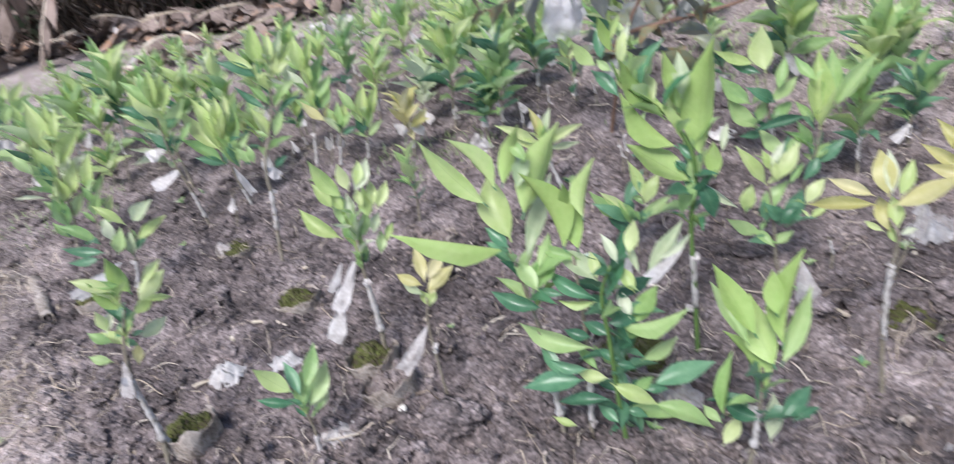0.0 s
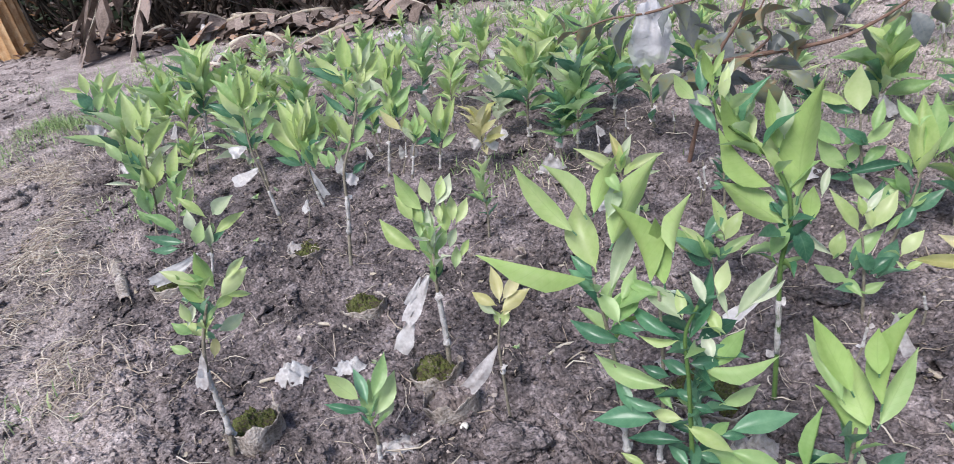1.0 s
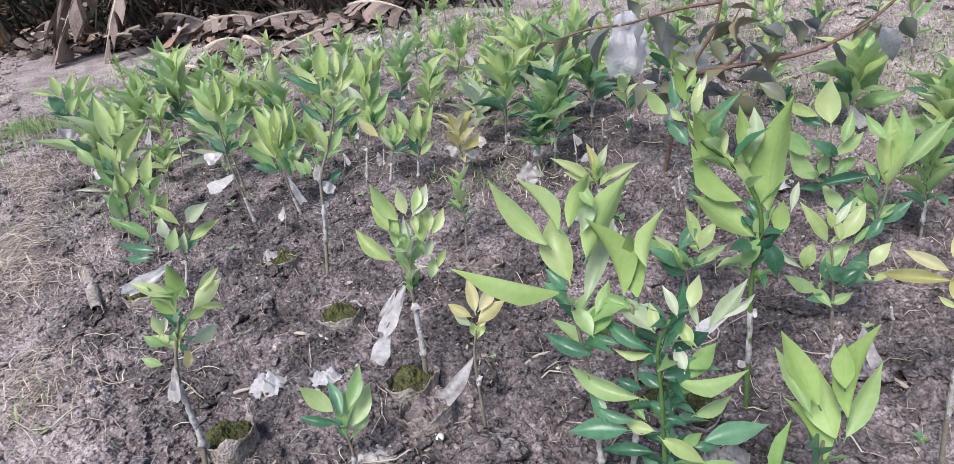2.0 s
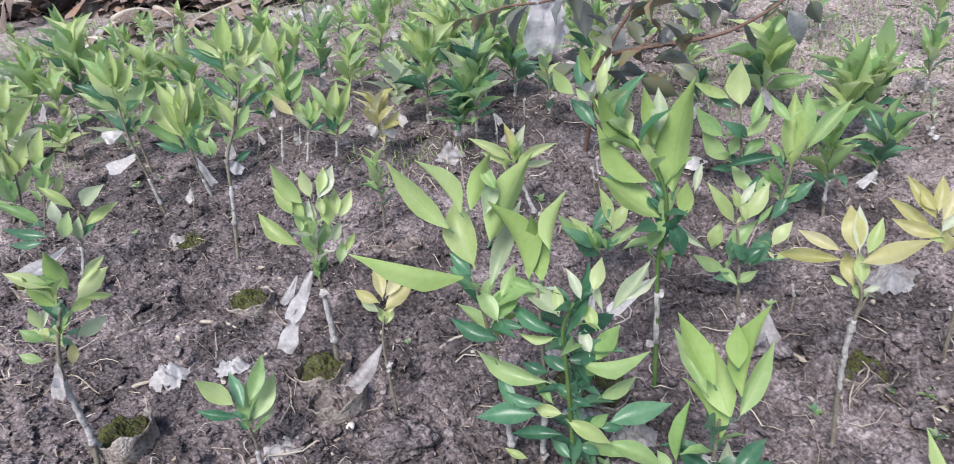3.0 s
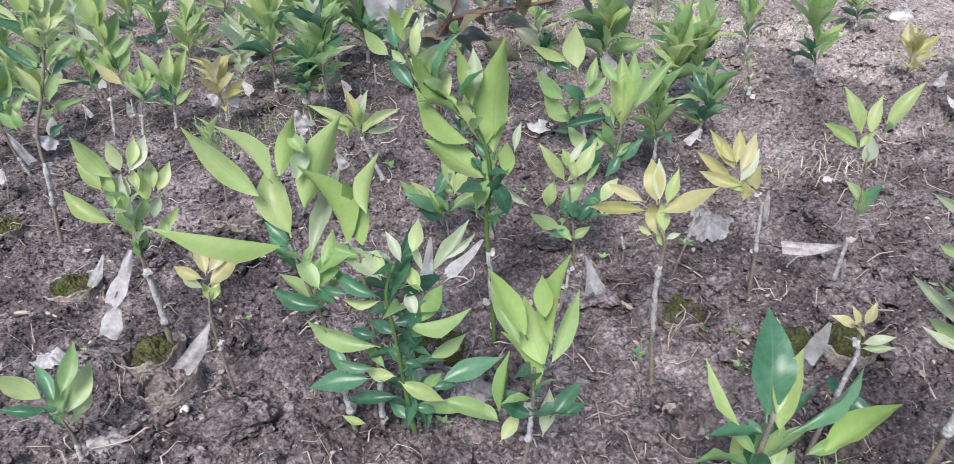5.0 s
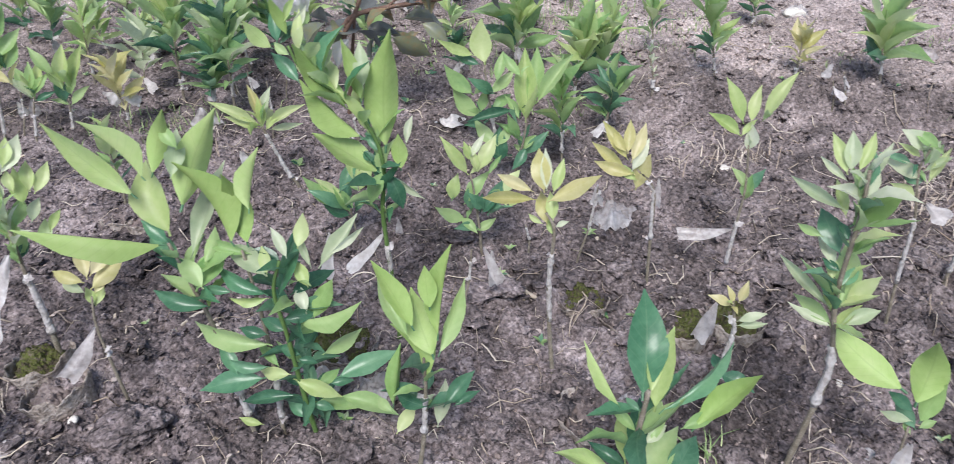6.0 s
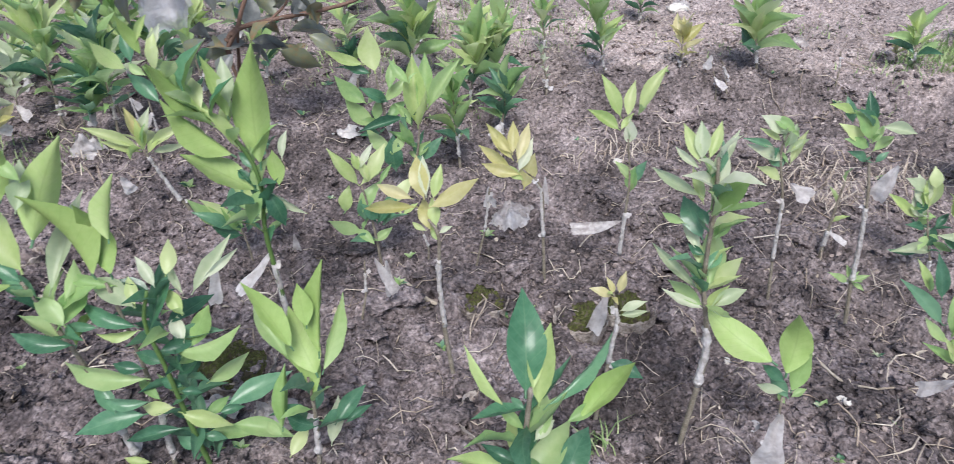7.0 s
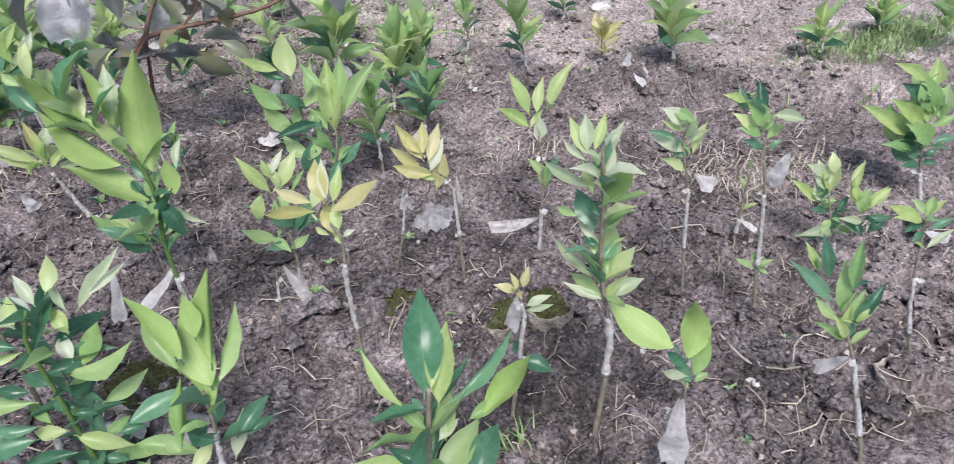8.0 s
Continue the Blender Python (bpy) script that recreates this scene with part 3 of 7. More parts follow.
leaves(bushy, [
    (-0.012, 0.001, 0.224, 163, 3, -80, 0.042, 0.29, 0, 1),
    (0.027, -0.003, 0.136, 24, 8, 59, 0.054, 0.34, 1, 2),
    (0.036, -0.003, 0.097, 9, 6, 27, 0.080, 0.35, 5, 0),
    (-0.038, 0.004, 0.115, 172, -5, -35, 0.074, 0.38, 5, 0),
    (-0.031, 0.003, 0.130, 157, 10, -63, 0.050, 0.30, 2, 1),
    (-0.011, 0.001, 0.114, 150, -1, -42, 0.038, 0.44, 0, 1),
    (-0.010, 0.001, 0.081, 162, -9, -29, 0.068, 0.26, 2, 1),
    (-0.066, 0.006, 0.126, 117, 36, -8, 0.043, 0.40, 5, 0),
    (-0.021, 0.002, 0.128, 120, 19, -25, 0.043, 0.29, 1, 0)])
leaves(bushy, [
    (-0.010, 0.001, 0.107, -18, -30, 54, 0.060, 0.34, 0, 1),
    (0.014, -0.001, 0.090, 27, 9, 37, 0.032, 0.98, 1, 0),
    (0.034, -0.003, 0.070, -21, -24, 33, 0.076, 0.31, 1, 1),
    (-0.006, 0.001, 0.041, 129, 18, -28, 0.034, 0.64, 5, 0),
    (0.005, -0.000, 0.037, 97, 28, -9, 0.035, 0.94, 2, 3),
    (0.028, -0.003, 0.091, 0, -8, 45, 0.028, 0.61, 2, 1),
    (-0.000, 0.000, 0.135, -13, -20, 46, 0.023, 0.67, 2, 1),
    (-0.004, 0.000, 0.177, 138, 12, -39, 0.034, 0.52, 2, 0),
    (-0.004, 0.000, 0.194, 4, -6, 60, 0.036, 0.49, 2, 1)])
leaves(bushy, [
    (0.007, -0.001, 0.171, 18, -3, 46, 0.034, 0.39, 1, 1),
    (0.003, -0.000, 0.156, 23, 14, 41, 0.027, 0.41, 5, 2),
    (-0.056, 0.005, 0.043, 152, 13, -36, 0.031, 0.34, 0, 1),
    (-0.016, 0.002, 0.001, 74, 22, 8, 0.032, 0.71, 5, 0),
    (-0.023, 0.002, 0.176, 154, 13, -44, 0.032, 0.46, 2, 1),
    (0.005, -0.000, 0.139, 142, 15, -39, 0.028, 0.43, 2, 1),
    (0.003, -0.000, 0.063, -17, -22, 42, 0.028, 0.63, 2, 1),
    (0.001, -0.000, 0.209, 147, 4, -46, 0.025, 0.46, 2, 0)])
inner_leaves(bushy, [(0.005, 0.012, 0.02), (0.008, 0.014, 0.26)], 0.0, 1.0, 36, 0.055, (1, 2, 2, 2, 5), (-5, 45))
tall_lime = hero_sapling("tall leaning lime citrus sapling with long overlapping leaves", 0.172, 0.678, [(0, 0, 0), (0.001, -0, 0.118), (0.001, -0, 0.211), (0.009, -0.002, 0.266), (0.004, -0.001, 0.314), (-0.022, 0.006, 0.36), (-0.061, 0.015, 0.397), (-0.072, 0.018, 0.425)], 0.0045, (0.18, 0.36), STEM_GREEN)
leaves(tall_lime, [
    (0.014, -0.004, 0.293, 33, 80, -119, 0.144, 0.31, 10, 0),
    (-0.005, 0.001, 0.357, 129, 78, 120, 0.073, 0.28, 10, 0),
    (-0.001, 0.000, 0.373, 79, 61, -3, 0.053, 0.37, 4, 0),
    (-0.014, 0.004, 0.351, 176, 52, 122, 0.099, 0.34, 10, 1),
    (-0.008, 0.002, 0.312, 165, 47, 151, 0.098, 0.37, 10, 4),
    (0.006, -0.002, 0.266, 160, 38, 96, 0.093, 0.40, 10, 0),
    (0.009, -0.002, 0.295, 126, 36, -45, 0.029, 0.49, 5, 0),
    (0.029, -0.008, 0.269, 63, 83, -171, 0.047, 0.74, 10, 0),
    (0.008, -0.002, 0.270, -160, -60, -46, 0.045, 0.65, 1, 0)])
leaves(tall_lime, [
    (0.014, -0.004, 0.268, -44, -72, 55, 0.050, 0.57, 2, 1),
    (0.016, -0.004, 0.266, -16, -44, 89, 0.054, 0.21, 4, 2),
    (0.038, -0.010, 0.302, 57, 43, 14, 0.038, 0.27, 4, 1),
    (-0.088, 0.023, 0.422, -178, 53, 114, 0.042, 0.45, 10, 0),
    (-0.082, 0.022, 0.428, 87, 59, -5, 0.038, 0.39, 5, 0),
    (-0.070, 0.019, 0.434, -168, 75, 74, 0.047, 0.29, 10, 0),
    (-0.072, 0.019, 0.448, 42, 45, 40, 0.032, 0.27, 0, 1),
    (-0.066, 0.018, 0.437, 30, 46, 50, 0.034, 0.32, 4, 2),
    (-0.067, 0.018, 0.383, 129, 36, -32, 0.048, 0.38, 5, 0)])
leaves(tall_lime, [
    (-0.072, 0.019, 0.414, 134, 33, -52, 0.023, 0.52, 1, 1),
    (-0.057, 0.015, 0.385, 110, 48, -29, 0.036, 0.38, 0, 0),
    (-0.047, 0.013, 0.399, 97, 58, -17, 0.025, 0.38, 1, 1),
    (-0.039, 0.010, 0.398, 43, 42, 36, 0.025, 0.33, 4, 1),
    (-0.062, 0.016, 0.414, 45, 43, 36, 0.020, 0.41, 4, 1),
    (-0.001, 0.000, 0.282, 123, 30, -43, 0.020, 0.56, 2, 1)])
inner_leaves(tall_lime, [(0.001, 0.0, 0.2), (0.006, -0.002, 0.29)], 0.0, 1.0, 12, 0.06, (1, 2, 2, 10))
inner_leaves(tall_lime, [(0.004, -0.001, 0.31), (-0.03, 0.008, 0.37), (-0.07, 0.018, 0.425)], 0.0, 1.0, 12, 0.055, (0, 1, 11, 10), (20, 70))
under_left = hero_sapling("small green citrus sapling with narrow pointed leaves", 0.146, 0.911, [(0, 0, 0), (0, -0, 0.042), (-0.003, 0.001, 0.072)], 0.003, (0, 0))
sprout(under_left, [
    (-0.014, 0.002, 0.076, 163, 47, -46, 0.079, 0.32, 1),
    (-0.011, 0.002, 0.081, 153, 47, -41, 0.063, 0.30, 0),
    (-0.016, 0.003, 0.103, 34, 44, 29, 0.067, 0.32, 2),
    (0.015, -0.002, 0.114, 107, 53, -17, 0.064, 0.30, 0),
    (0.015, -0.002, 0.103, 29, 49, 31, 0.055, 0.42, 0),
    (0.004, -0.001, 0.075, 10, 27, 40, 0.065, 0.28, 1),
    (-0.008, 0.001, 0.072, 171, 37, -47, 0.071, 0.30, 2),
    (-0.004, 0.001, 0.066, 144, 61, -38, 0.052, 0.40, 1),
    (0.004, -0.001, 0.066, 6, 45, 42, 0.040, 0.40, 2),
    (-0.004, 0.001, 0.060, 179, 36, -50, 0.048, 0.40, 2)])
under_right = hero_sapling("leafy green citrus sapling with small bright new leaves", 0.335, 0.820, [(0, 0, 0), (-0.001, 0, 0.046), (-0.004, 0.002, 0.1), (-0.01, 0.004, 0.151)], 0.004, (0, 0))
sprout(under_right, [
    (-0.013, 0.005, 0.151, 142, 54, -44, 0.071, 0.28, 0),
    (-0.011, 0.004, 0.176, 107, 65, -25, 0.029, 0.42, 0),
    (-0.010, 0.004, 0.178, 30, 41, 25, 0.044, 0.28, 4),
    (0.000, -0.000, 0.157, 27, 48, 25, 0.061, 0.40, 0),
    (0.014, -0.006, 0.151, 27, 37, 26, 0.037, 0.24, 1),
    (-0.040, 0.016, 0.105, 38, 62, 20, 0.043, 0.54, 0),
    (-0.020, 0.008, 0.070, 173, 33, -50, 0.055, 0.40, 1),
    (-0.022, 0.009, 0.099, 12, 43, 33, 0.065, 0.36, 1),
    (0.035, -0.014, 0.118, 21, 41, 27, 0.045, 0.46, 0),
    (0.041, -0.017, 0.096, 7, 23, 35, 0.030, 0.34, 0)])
sprout(under_right, [
    (-0.007, 0.003, 0.050, 1, 26, 37, 0.038, 0.42, 1),
    (0.003, -0.001, 0.083, 7, 36, 35, 0.039, 0.50, 2),
    (-0.013, 0.005, 0.088, 51, 67, 11, 0.047, 0.50, 2),
    (0.011, -0.005, 0.080, 43, 35, 15, 0.065, 0.40, 2),
    (-0.003, 0.001, 0.057, -174, 12, -43, 0.040, 0.40, 2),
    (0.007, -0.003, 0.091, 165, 53, -56, 0.039, 0.50, 2),
    (-0.029, 0.012, 0.076, -51, -32, 34, 0.038, 0.40, 1)])
oval_back = hero_sapling("green citrus sapling with one large oval leaf", 0.468, 1.148, [(0, 0, 0), (-0.009, 0.004, 0.065), (-0.016, 0.007, 0.127), (-0.019, 0.008, 0.174)], 0.0045, (0, 0.4))
sprout(oval_back, [
    (-0.019, 0.008, 0.174, 81, 72, -8, 0.084, 0.52, 0),
    (-0.036, 0.015, 0.192, 170, 28, -58, 0.077, 0.28, 0),
    (-0.026, 0.011, 0.174, 155, 27, -53, 0.063, 0.30, 2),
    (-0.042, 0.017, 0.114, 152, 47, -52, 0.079, 0.42, 1),
    (-0.034, 0.014, 0.065, 157, 53, -55, 0.080, 0.44, 1),
    (-0.002, 0.001, 0.115, 171, 36, -60, 0.064, 0.38, 2),
    (0.001, -0.000, 0.139, 50, 53, 13, 0.062, 0.34, 1),
    (-0.012, 0.005, 0.115, 19, 29, 36, 0.069, 0.36, 1),
    (-0.031, 0.012, 0.077, 25, 66, 29, 0.049, 0.44, 1),
    (-0.020, 0.008, 0.064, 10, 28, 39, 0.049, 0.40, 2)])
sprout(oval_back, [
    (-0.024, 0.010, 0.051, -178, 8, -50, 0.043, 0.40, 2),
    (-0.010, 0.004, 0.077, 27, 21, 33, 0.059, 0.40, 1)])
long_green = hero_sapling("green citrus sapling with long upright blades", 0.441, 0.991, [(0, 0, 0), (0.012, -0.003, 0.042), (0.026, -0.006, 0.1), (0.034, -0.007, 0.151)], 0.0045, (0, 0))
sprout(long_green, [
    (0.030, -0.006, 0.133, 71, 63, 4, 0.126, 0.32, 0),
    (0.022, -0.005, 0.218, 119, 41, -31, 0.053, 0.34, 1),
    (0.047, -0.010, 0.167, 12, 44, 42, 0.103, 0.26, 1),
    (0.036, -0.008, 0.149, 61, 46, 10, 0.125, 0.24, 1),
    (0.019, -0.004, 0.141, 129, 52, -34, 0.048, 0.34, 1),
    (0.012, -0.002, 0.159, 168, -11, -51, 0.085, 0.22, 2),
    (-0.020, 0.004, 0.092, 136, 46, -36, 0.063, 0.42, 1),
    (0.026, -0.005, 0.096, 147, 33, -43, 0.060, 0.24, 1),
    (-0.017, 0.004, 0.057, 63, 75, 11, 0.067, 0.54, 2),
    (0.027, -0.006, 0.071, -2, 41, 47, 0.059, 0.38, 2)])
sprout(long_green, [
    (0.017, -0.004, 0.102, 128, 62, -33, 0.049, 0.40, 1),
    (0.031, -0.007, 0.087, -147, -34, -30, 0.050, 0.40, 2),
    (0.018, -0.004, 0.078, 15, 31, 39, 0.043, 0.40, 1),
    (0.001, -0.000, 0.069, 148, 19, -43, 0.039, 0.40, 2)])
two_tier = hero_sapling("citrus sapling with two tiers of green leaves and a taped graft", 0.557, 0.347, [(0, 0, 0), (0.005, -0.004, 0.079), (0.009, -0.007, 0.163), (-0.002, 0.002, 0.251), (-0.003, 0.003, 0.335), (-0.006, 0.005, 0.386)], 0.0048, (0.28, 0.5))
leaves(two_tier, [
    (-0.016, 0.016, 0.378, 88, 44, -36, 0.040, 0.32, 0, 0),
    (-0.015, 0.015, 0.381, 62, 54, -14, 0.036, 0.42, 4, 0),
    (-0.011, 0.011, 0.382, 34, 44, 12, 0.039, 0.29, 0, 0),
    (-0.010, 0.010, 0.364, 17, 38, 27, 0.055, 0.21, 4, 0),
    (-0.015, 0.015, 0.372, 101, 21, -50, 0.033, 0.23, 4, 1),
    (-0.011, 0.011, 0.344, 109, 12, -54, 0.058, 0.21, 4, 1),
    (-0.010, 0.010, 0.337, 78, 41, -28, 0.038, 0.28, 0, 0),
    (-0.007, 0.007, 0.329, -43, 52, -111, 0.055, 0.46, 11, 0),
    (-0.007, 0.007, 0.298, 81, 31, -31, 0.050, 0.52, 2, 3)])
leaves(two_tier, [
    (-0.006, 0.006, 0.326, -6, 31, 44, 0.043, 0.31, 4, 1),
    (-0.007, 0.007, 0.283, 84, 29, -33, 0.044, 0.29, 4, 0),
    (0.002, -0.002, 0.241, 52, 37, 9, 0.070, 0.38, 1, 4),
    (-0.007, 0.007, 0.270, 66, 37, -17, 0.026, 0.49, 0, 0),
    (0.004, -0.004, 0.243, -28, 59, -124, 0.045, 0.40, 0, 0),
    (-0.003, 0.003, 0.237, 97, 16, -41, 0.074, 0.16, 4, 1),
    (0.001, -0.001, 0.219, 102, 8, -45, 0.048, 0.33, 1, 0),
    (0.005, -0.005, 0.221, -9, 17, 41, 0.041, 0.39, 4, 1),
    (-0.004, 0.004, 0.248, 81, 26, -30, 0.026, 0.43, 2, 0)])
leaves(two_tier, [
    (-0.019, 0.020, 0.313, 110, 5, -54, 0.026, 0.36, 1, 1),
    (0.000, -0.000, 0.300, 15, 45, 25, 0.031, 0.44, 1, 0),
    (-0.002, 0.002, 0.264, 15, 33, 25, 0.028, 0.71, 5, 0),
    (-0.011, 0.011, 0.360, 24, 42, 20, 0.025, 0.36, 5, 0),
    (-0.004, 0.004, 0.281, 110, 16, -50, 0.020, 0.49, 2, 1),
    (-0.005, 0.005, 0.315, 83, 29, -33, 0.020, 0.59, 2, 0)])
inner_leaves(two_tier, [(0.002, -0.002, 0.21), (-0.003, 0.003, 0.27)], 0.0, 1.0, 10, 0.05, (0, 1, 2, 4), (10, 60))
inner_leaves(two_tier, [(-0.003, 0.003, 0.30), (-0.006, 0.005, 0.385)], 0.0, 1.0, 14, 0.05, (1, 1, 2, 4, 0), (15, 70))
bluish = hero_sapling("slender bluish citrus sapling with a taped stem", 0.826, 0.490, [(0, 0, 0), (-0.005, 0.005, 0.095), (-0.007, 0.008, 0.175), (-0.017, 0.019, 0.247), (-0.015, 0.016, 0.278)], 0.0034, (0.3, 0.66))
sprout(bluish, [
    (-0.016, 0.017, 0.276, 144, 35, -56, 0.041, 0.56, 4),
    (-0.009, 0.010, 0.281, 127, 27, -49, 0.037, 0.42, 1),
    (-0.019, 0.021, 0.266, 141, 29, -53, 0.032, 0.30, 0),
    (-0.023, 0.025, 0.256, 149, 17, -52, 0.043, 0.24, 2),
    (-0.015, 0.016, 0.238, 144, 25, -52, 0.051, 0.36, 4),
    (-0.009, 0.009, 0.234, 15, 53, 18, 0.048, 0.24, 0),
    (-0.012, 0.014, 0.209, 141, 29, -51, 0.037, 0.40, 0),
    (-0.015, 0.016, 0.257, 13, 60, 20, 0.032, 0.52, 4),
    (-0.014, 0.016, 0.248, -14, 29, 38, 0.035, 0.30, 4),
    (-0.014, 0.015, 0.230, 142, 38, -54, 0.028, 0.40, 2)])
crown_b = hero_sapling("citrus sapling with a leafy crown over a taped stem", 0.874, 0.396, [(0, 0, 0), (-0.006, 0.009, 0.096), (-0.008, 0.011, 0.145), (-0.013, 0.018, 0.226), (-0.019, 0.028, 0.279)], 0.0042, (0.35, 0.75))
sprout(crown_b, [
    (-0.034, 0.049, 0.327, 147, 21, -56, 0.032, 0.34, 0),
    (-0.034, 0.048, 0.315, 91, 60, -34, 0.033, 0.40, 2),
    (-0.020, 0.028, 0.299, 138, 52, -63, 0.043, 0.56, 1),
    (-0.022, 0.031, 0.313, 69, 57, -21, 0.044, 0.32, 2),
    (-0.024, 0.034, 0.293, 143, 36, -59, 0.040, 0.40, 0),
    (-0.021, 0.029, 0.289, 153, 21, -55, 0.033, 0.42, 1),
    (-0.019, 0.027, 0.270, 148, 28, -57, 0.029, 0.40, 2),
    (-0.015, 0.021, 0.271, -14, 40, 34, 0.019, 0.42, 2),
    (-0.017, 0.024, 0.317, -40, -10, 52, 0.037, 0.42, 4),
    (-0.020, 0.028, 0.294, 6, 48, 21, 0.025, 0.36, 1)])
sprout(crown_b, [
    (-0.021, 0.029, 0.295, 73, 46, -24, 0.044, 0.40, 1),
    (-0.018, 0.026, 0.284, -2, 24, 30, 0.032, 0.40, 1),
    (-0.008, 0.012, 0.096, 148, 28, -49, 0.031, 0.34, 1),
    (-0.006, 0.009, 0.096, -24, 27, 34, 0.024, 0.34, 1),
    (-0.007, 0.010, 0.098, 101, 64, -39, 0.023, 0.40, 1),
    (-0.006, 0.008, 0.097, -67, -20, 40, 0.017, 0.40, 1)])
cluster_c = hero_sapling("branching citrus sapling with bluish and lime leaves", 1.090, 0.433, [(0, 0, 0), (-0.003, 0.005, 0.036), (-0.01, 0.017, 0.077), (-0.015, 0.027, 0.118)], 0.0035, (0, 0.3))
sprout(cluster_c, [
    (-0.021, 0.036, 0.145, 137, 33, -56, 0.034, 0.52, 4),
    (-0.015, 0.026, 0.152, 73, 63, -27, 0.033, 0.62, 0),
    (-0.026, 0.046, 0.110, 134, 37, -54, 0.038, 0.34, 0),
    (-0.017, 0.030, 0.105, 86, 67, -35, 0.035, 0.44, 2),
    (-0.022, 0.038, 0.102, -45, 7, 45, 0.027, 0.42, 1),
    (-0.004, 0.006, 0.139, 8, 41, 15, 0.043, 0.24, 0),
    (0.004, -0.008, 0.116, 80, 62, -32, 0.027, 0.44, 0),
    (0.013, -0.022, 0.107, -7, 37, 24, 0.044, 0.30, 0),
    (-0.010, 0.018, 0.047, 156, 6, -42, 0.050, 0.24, 2),
    (0.011, -0.019, 0.089, -33, 0, 43, 0.039, 0.34, 2)])
sprout(cluster_c, [
    (0.012, -0.021, 0.083, 152, 13, -47, 0.040, 0.34, 4),
    (-0.013, 0.022, 0.086, 156, 16, -48, 0.032, 0.40, 2),
    (-0.007, 0.012, 0.090, 1, 44, 19, 0.029, 0.40, 2),
    (-0.006, 0.011, 0.068, -63, -16, 45, 0.029, 0.40, 1),
    (-0.010, 0.017, 0.077, -162, -27, -10, 0.031, 0.40, 1),
    (0.004, -0.007, 0.085, -94, -43, 34, 0.030, 0.40, 2),
    (0.007, -0.012, 0.097, -5, 20, 26, 0.035, 0.40, 1)])
edge_bush = hero_sapling("dense dark green citrus sapling with broad leaves", 1.366, 0.469, [(0, 0, 0), (-0.006, 0.013, 0.052), (-0.011, 0.024, 0.108), (-0.018, 0.039, 0.193)], 0.0045, (0, 0.3))
sprout(edge_bush, [
    (-0.020, 0.043, 0.217, 141, 29, -64, 0.064, 0.34, 0),
    (-0.016, 0.034, 0.205, 38, 54, -8, 0.053, 0.52, 0),
    (-0.040, 0.085, 0.147, 142, 27, -60, 0.043, 0.34, 1),
    (-0.027, 0.058, 0.118, 123, 63, -63, 0.060, 0.62, 1),
    (-0.017, 0.037, 0.146, 132, 39, -62, 0.060, 0.48, 1),
    (-0.018, 0.039, 0.184, 135, 36, -63, 0.049, 0.62, 2),
    (-0.017, 0.036, 0.193, -24, 28, 38, 0.027, 0.72, 1),
    (-0.012, 0.025, 0.144, 59, 69, -22, 0.075, 0.38, 0),
    (-0.008, 0.018, 0.121, 149, 35, -68, 0.052, 0.62, 1),
    (-0.014, 0.029, 0.098, 157, 14, -53, 0.068, 0.34, 1)])
sprout(edge_bush, [
    (-0.012, 0.026, 0.078, 140, 38, -64, 0.061, 0.62, 2),
    (-0.006, 0.012, 0.118, -31, 4, 46, 0.037, 0.42, 2),
    (-0.012, 0.026, 0.164, -4, 30, 24, 0.047, 0.40, 0),
    (-0.010, 0.022, 0.142, -19, 22, 35, 0.045, 0.40, 1),
    (-0.009, 0.018, 0.086, -21, 33, 33, 0.028, 0.50, 2),
    (-0.015, 0.032, 0.123, 166, -9, -38, 0.035, 0.50, 2),
    (-0.017, 0.036, 0.172, 73, 46, -32, 0.067, 0.40, 1),
    (-0.009, 0.020, 0.074, 165, 1, -41, 0.037, 0.50, 2)])
edge_small = hero_sapling("small citrus sapling with spreading lime leaves", 1.003, 0.246, [(0, 0, 0), (-0.008, 0.019, 0.087), (-0.012, 0.03, 0.168), (-0.014, 0.035, 0.211)], 0.0036, (0.2, 0.6))
sprout(edge_small, [
    (-0.016, 0.039, 0.214, 148, 19, -52, 0.044, 0.34, 0),
    (-0.014, 0.036, 0.216, 121, 40, -54, 0.025, 0.40, 1),
    (-0.015, 0.036, 0.213, -11, 33, 24, 0.031, 0.34, 0),
    (-0.014, 0.035, 0.206, 157, 14, -48, 0.042, 0.34, 0),
    (-0.011, 0.027, 0.197, -18, 23, 29, 0.032, 0.34, 2),
    (-0.010, 0.025, 0.170, -13, 30, 24, 0.043, 0.22, 4),
    (-0.014, 0.036, 0.202, 173, -11, -27, 0.028, 0.40, 2),
    (-0.014, 0.034, 0.211, 24, 38, -0, 0.030, 0.40, 1),
    (-0.013, 0.032, 0.194, -174, -25, -14, 0.022, 0.40, 2)])
vase_left = hero_sapling("pale citrus sapling with a tall vase of broad leaves", -1.100, 1.327, [(0, 0, 0), (0.022, 0.017, 0.077), (0.033, 0.025, 0.161), (0.044, 0.034, 0.234)], 0.0045, (0, 0))
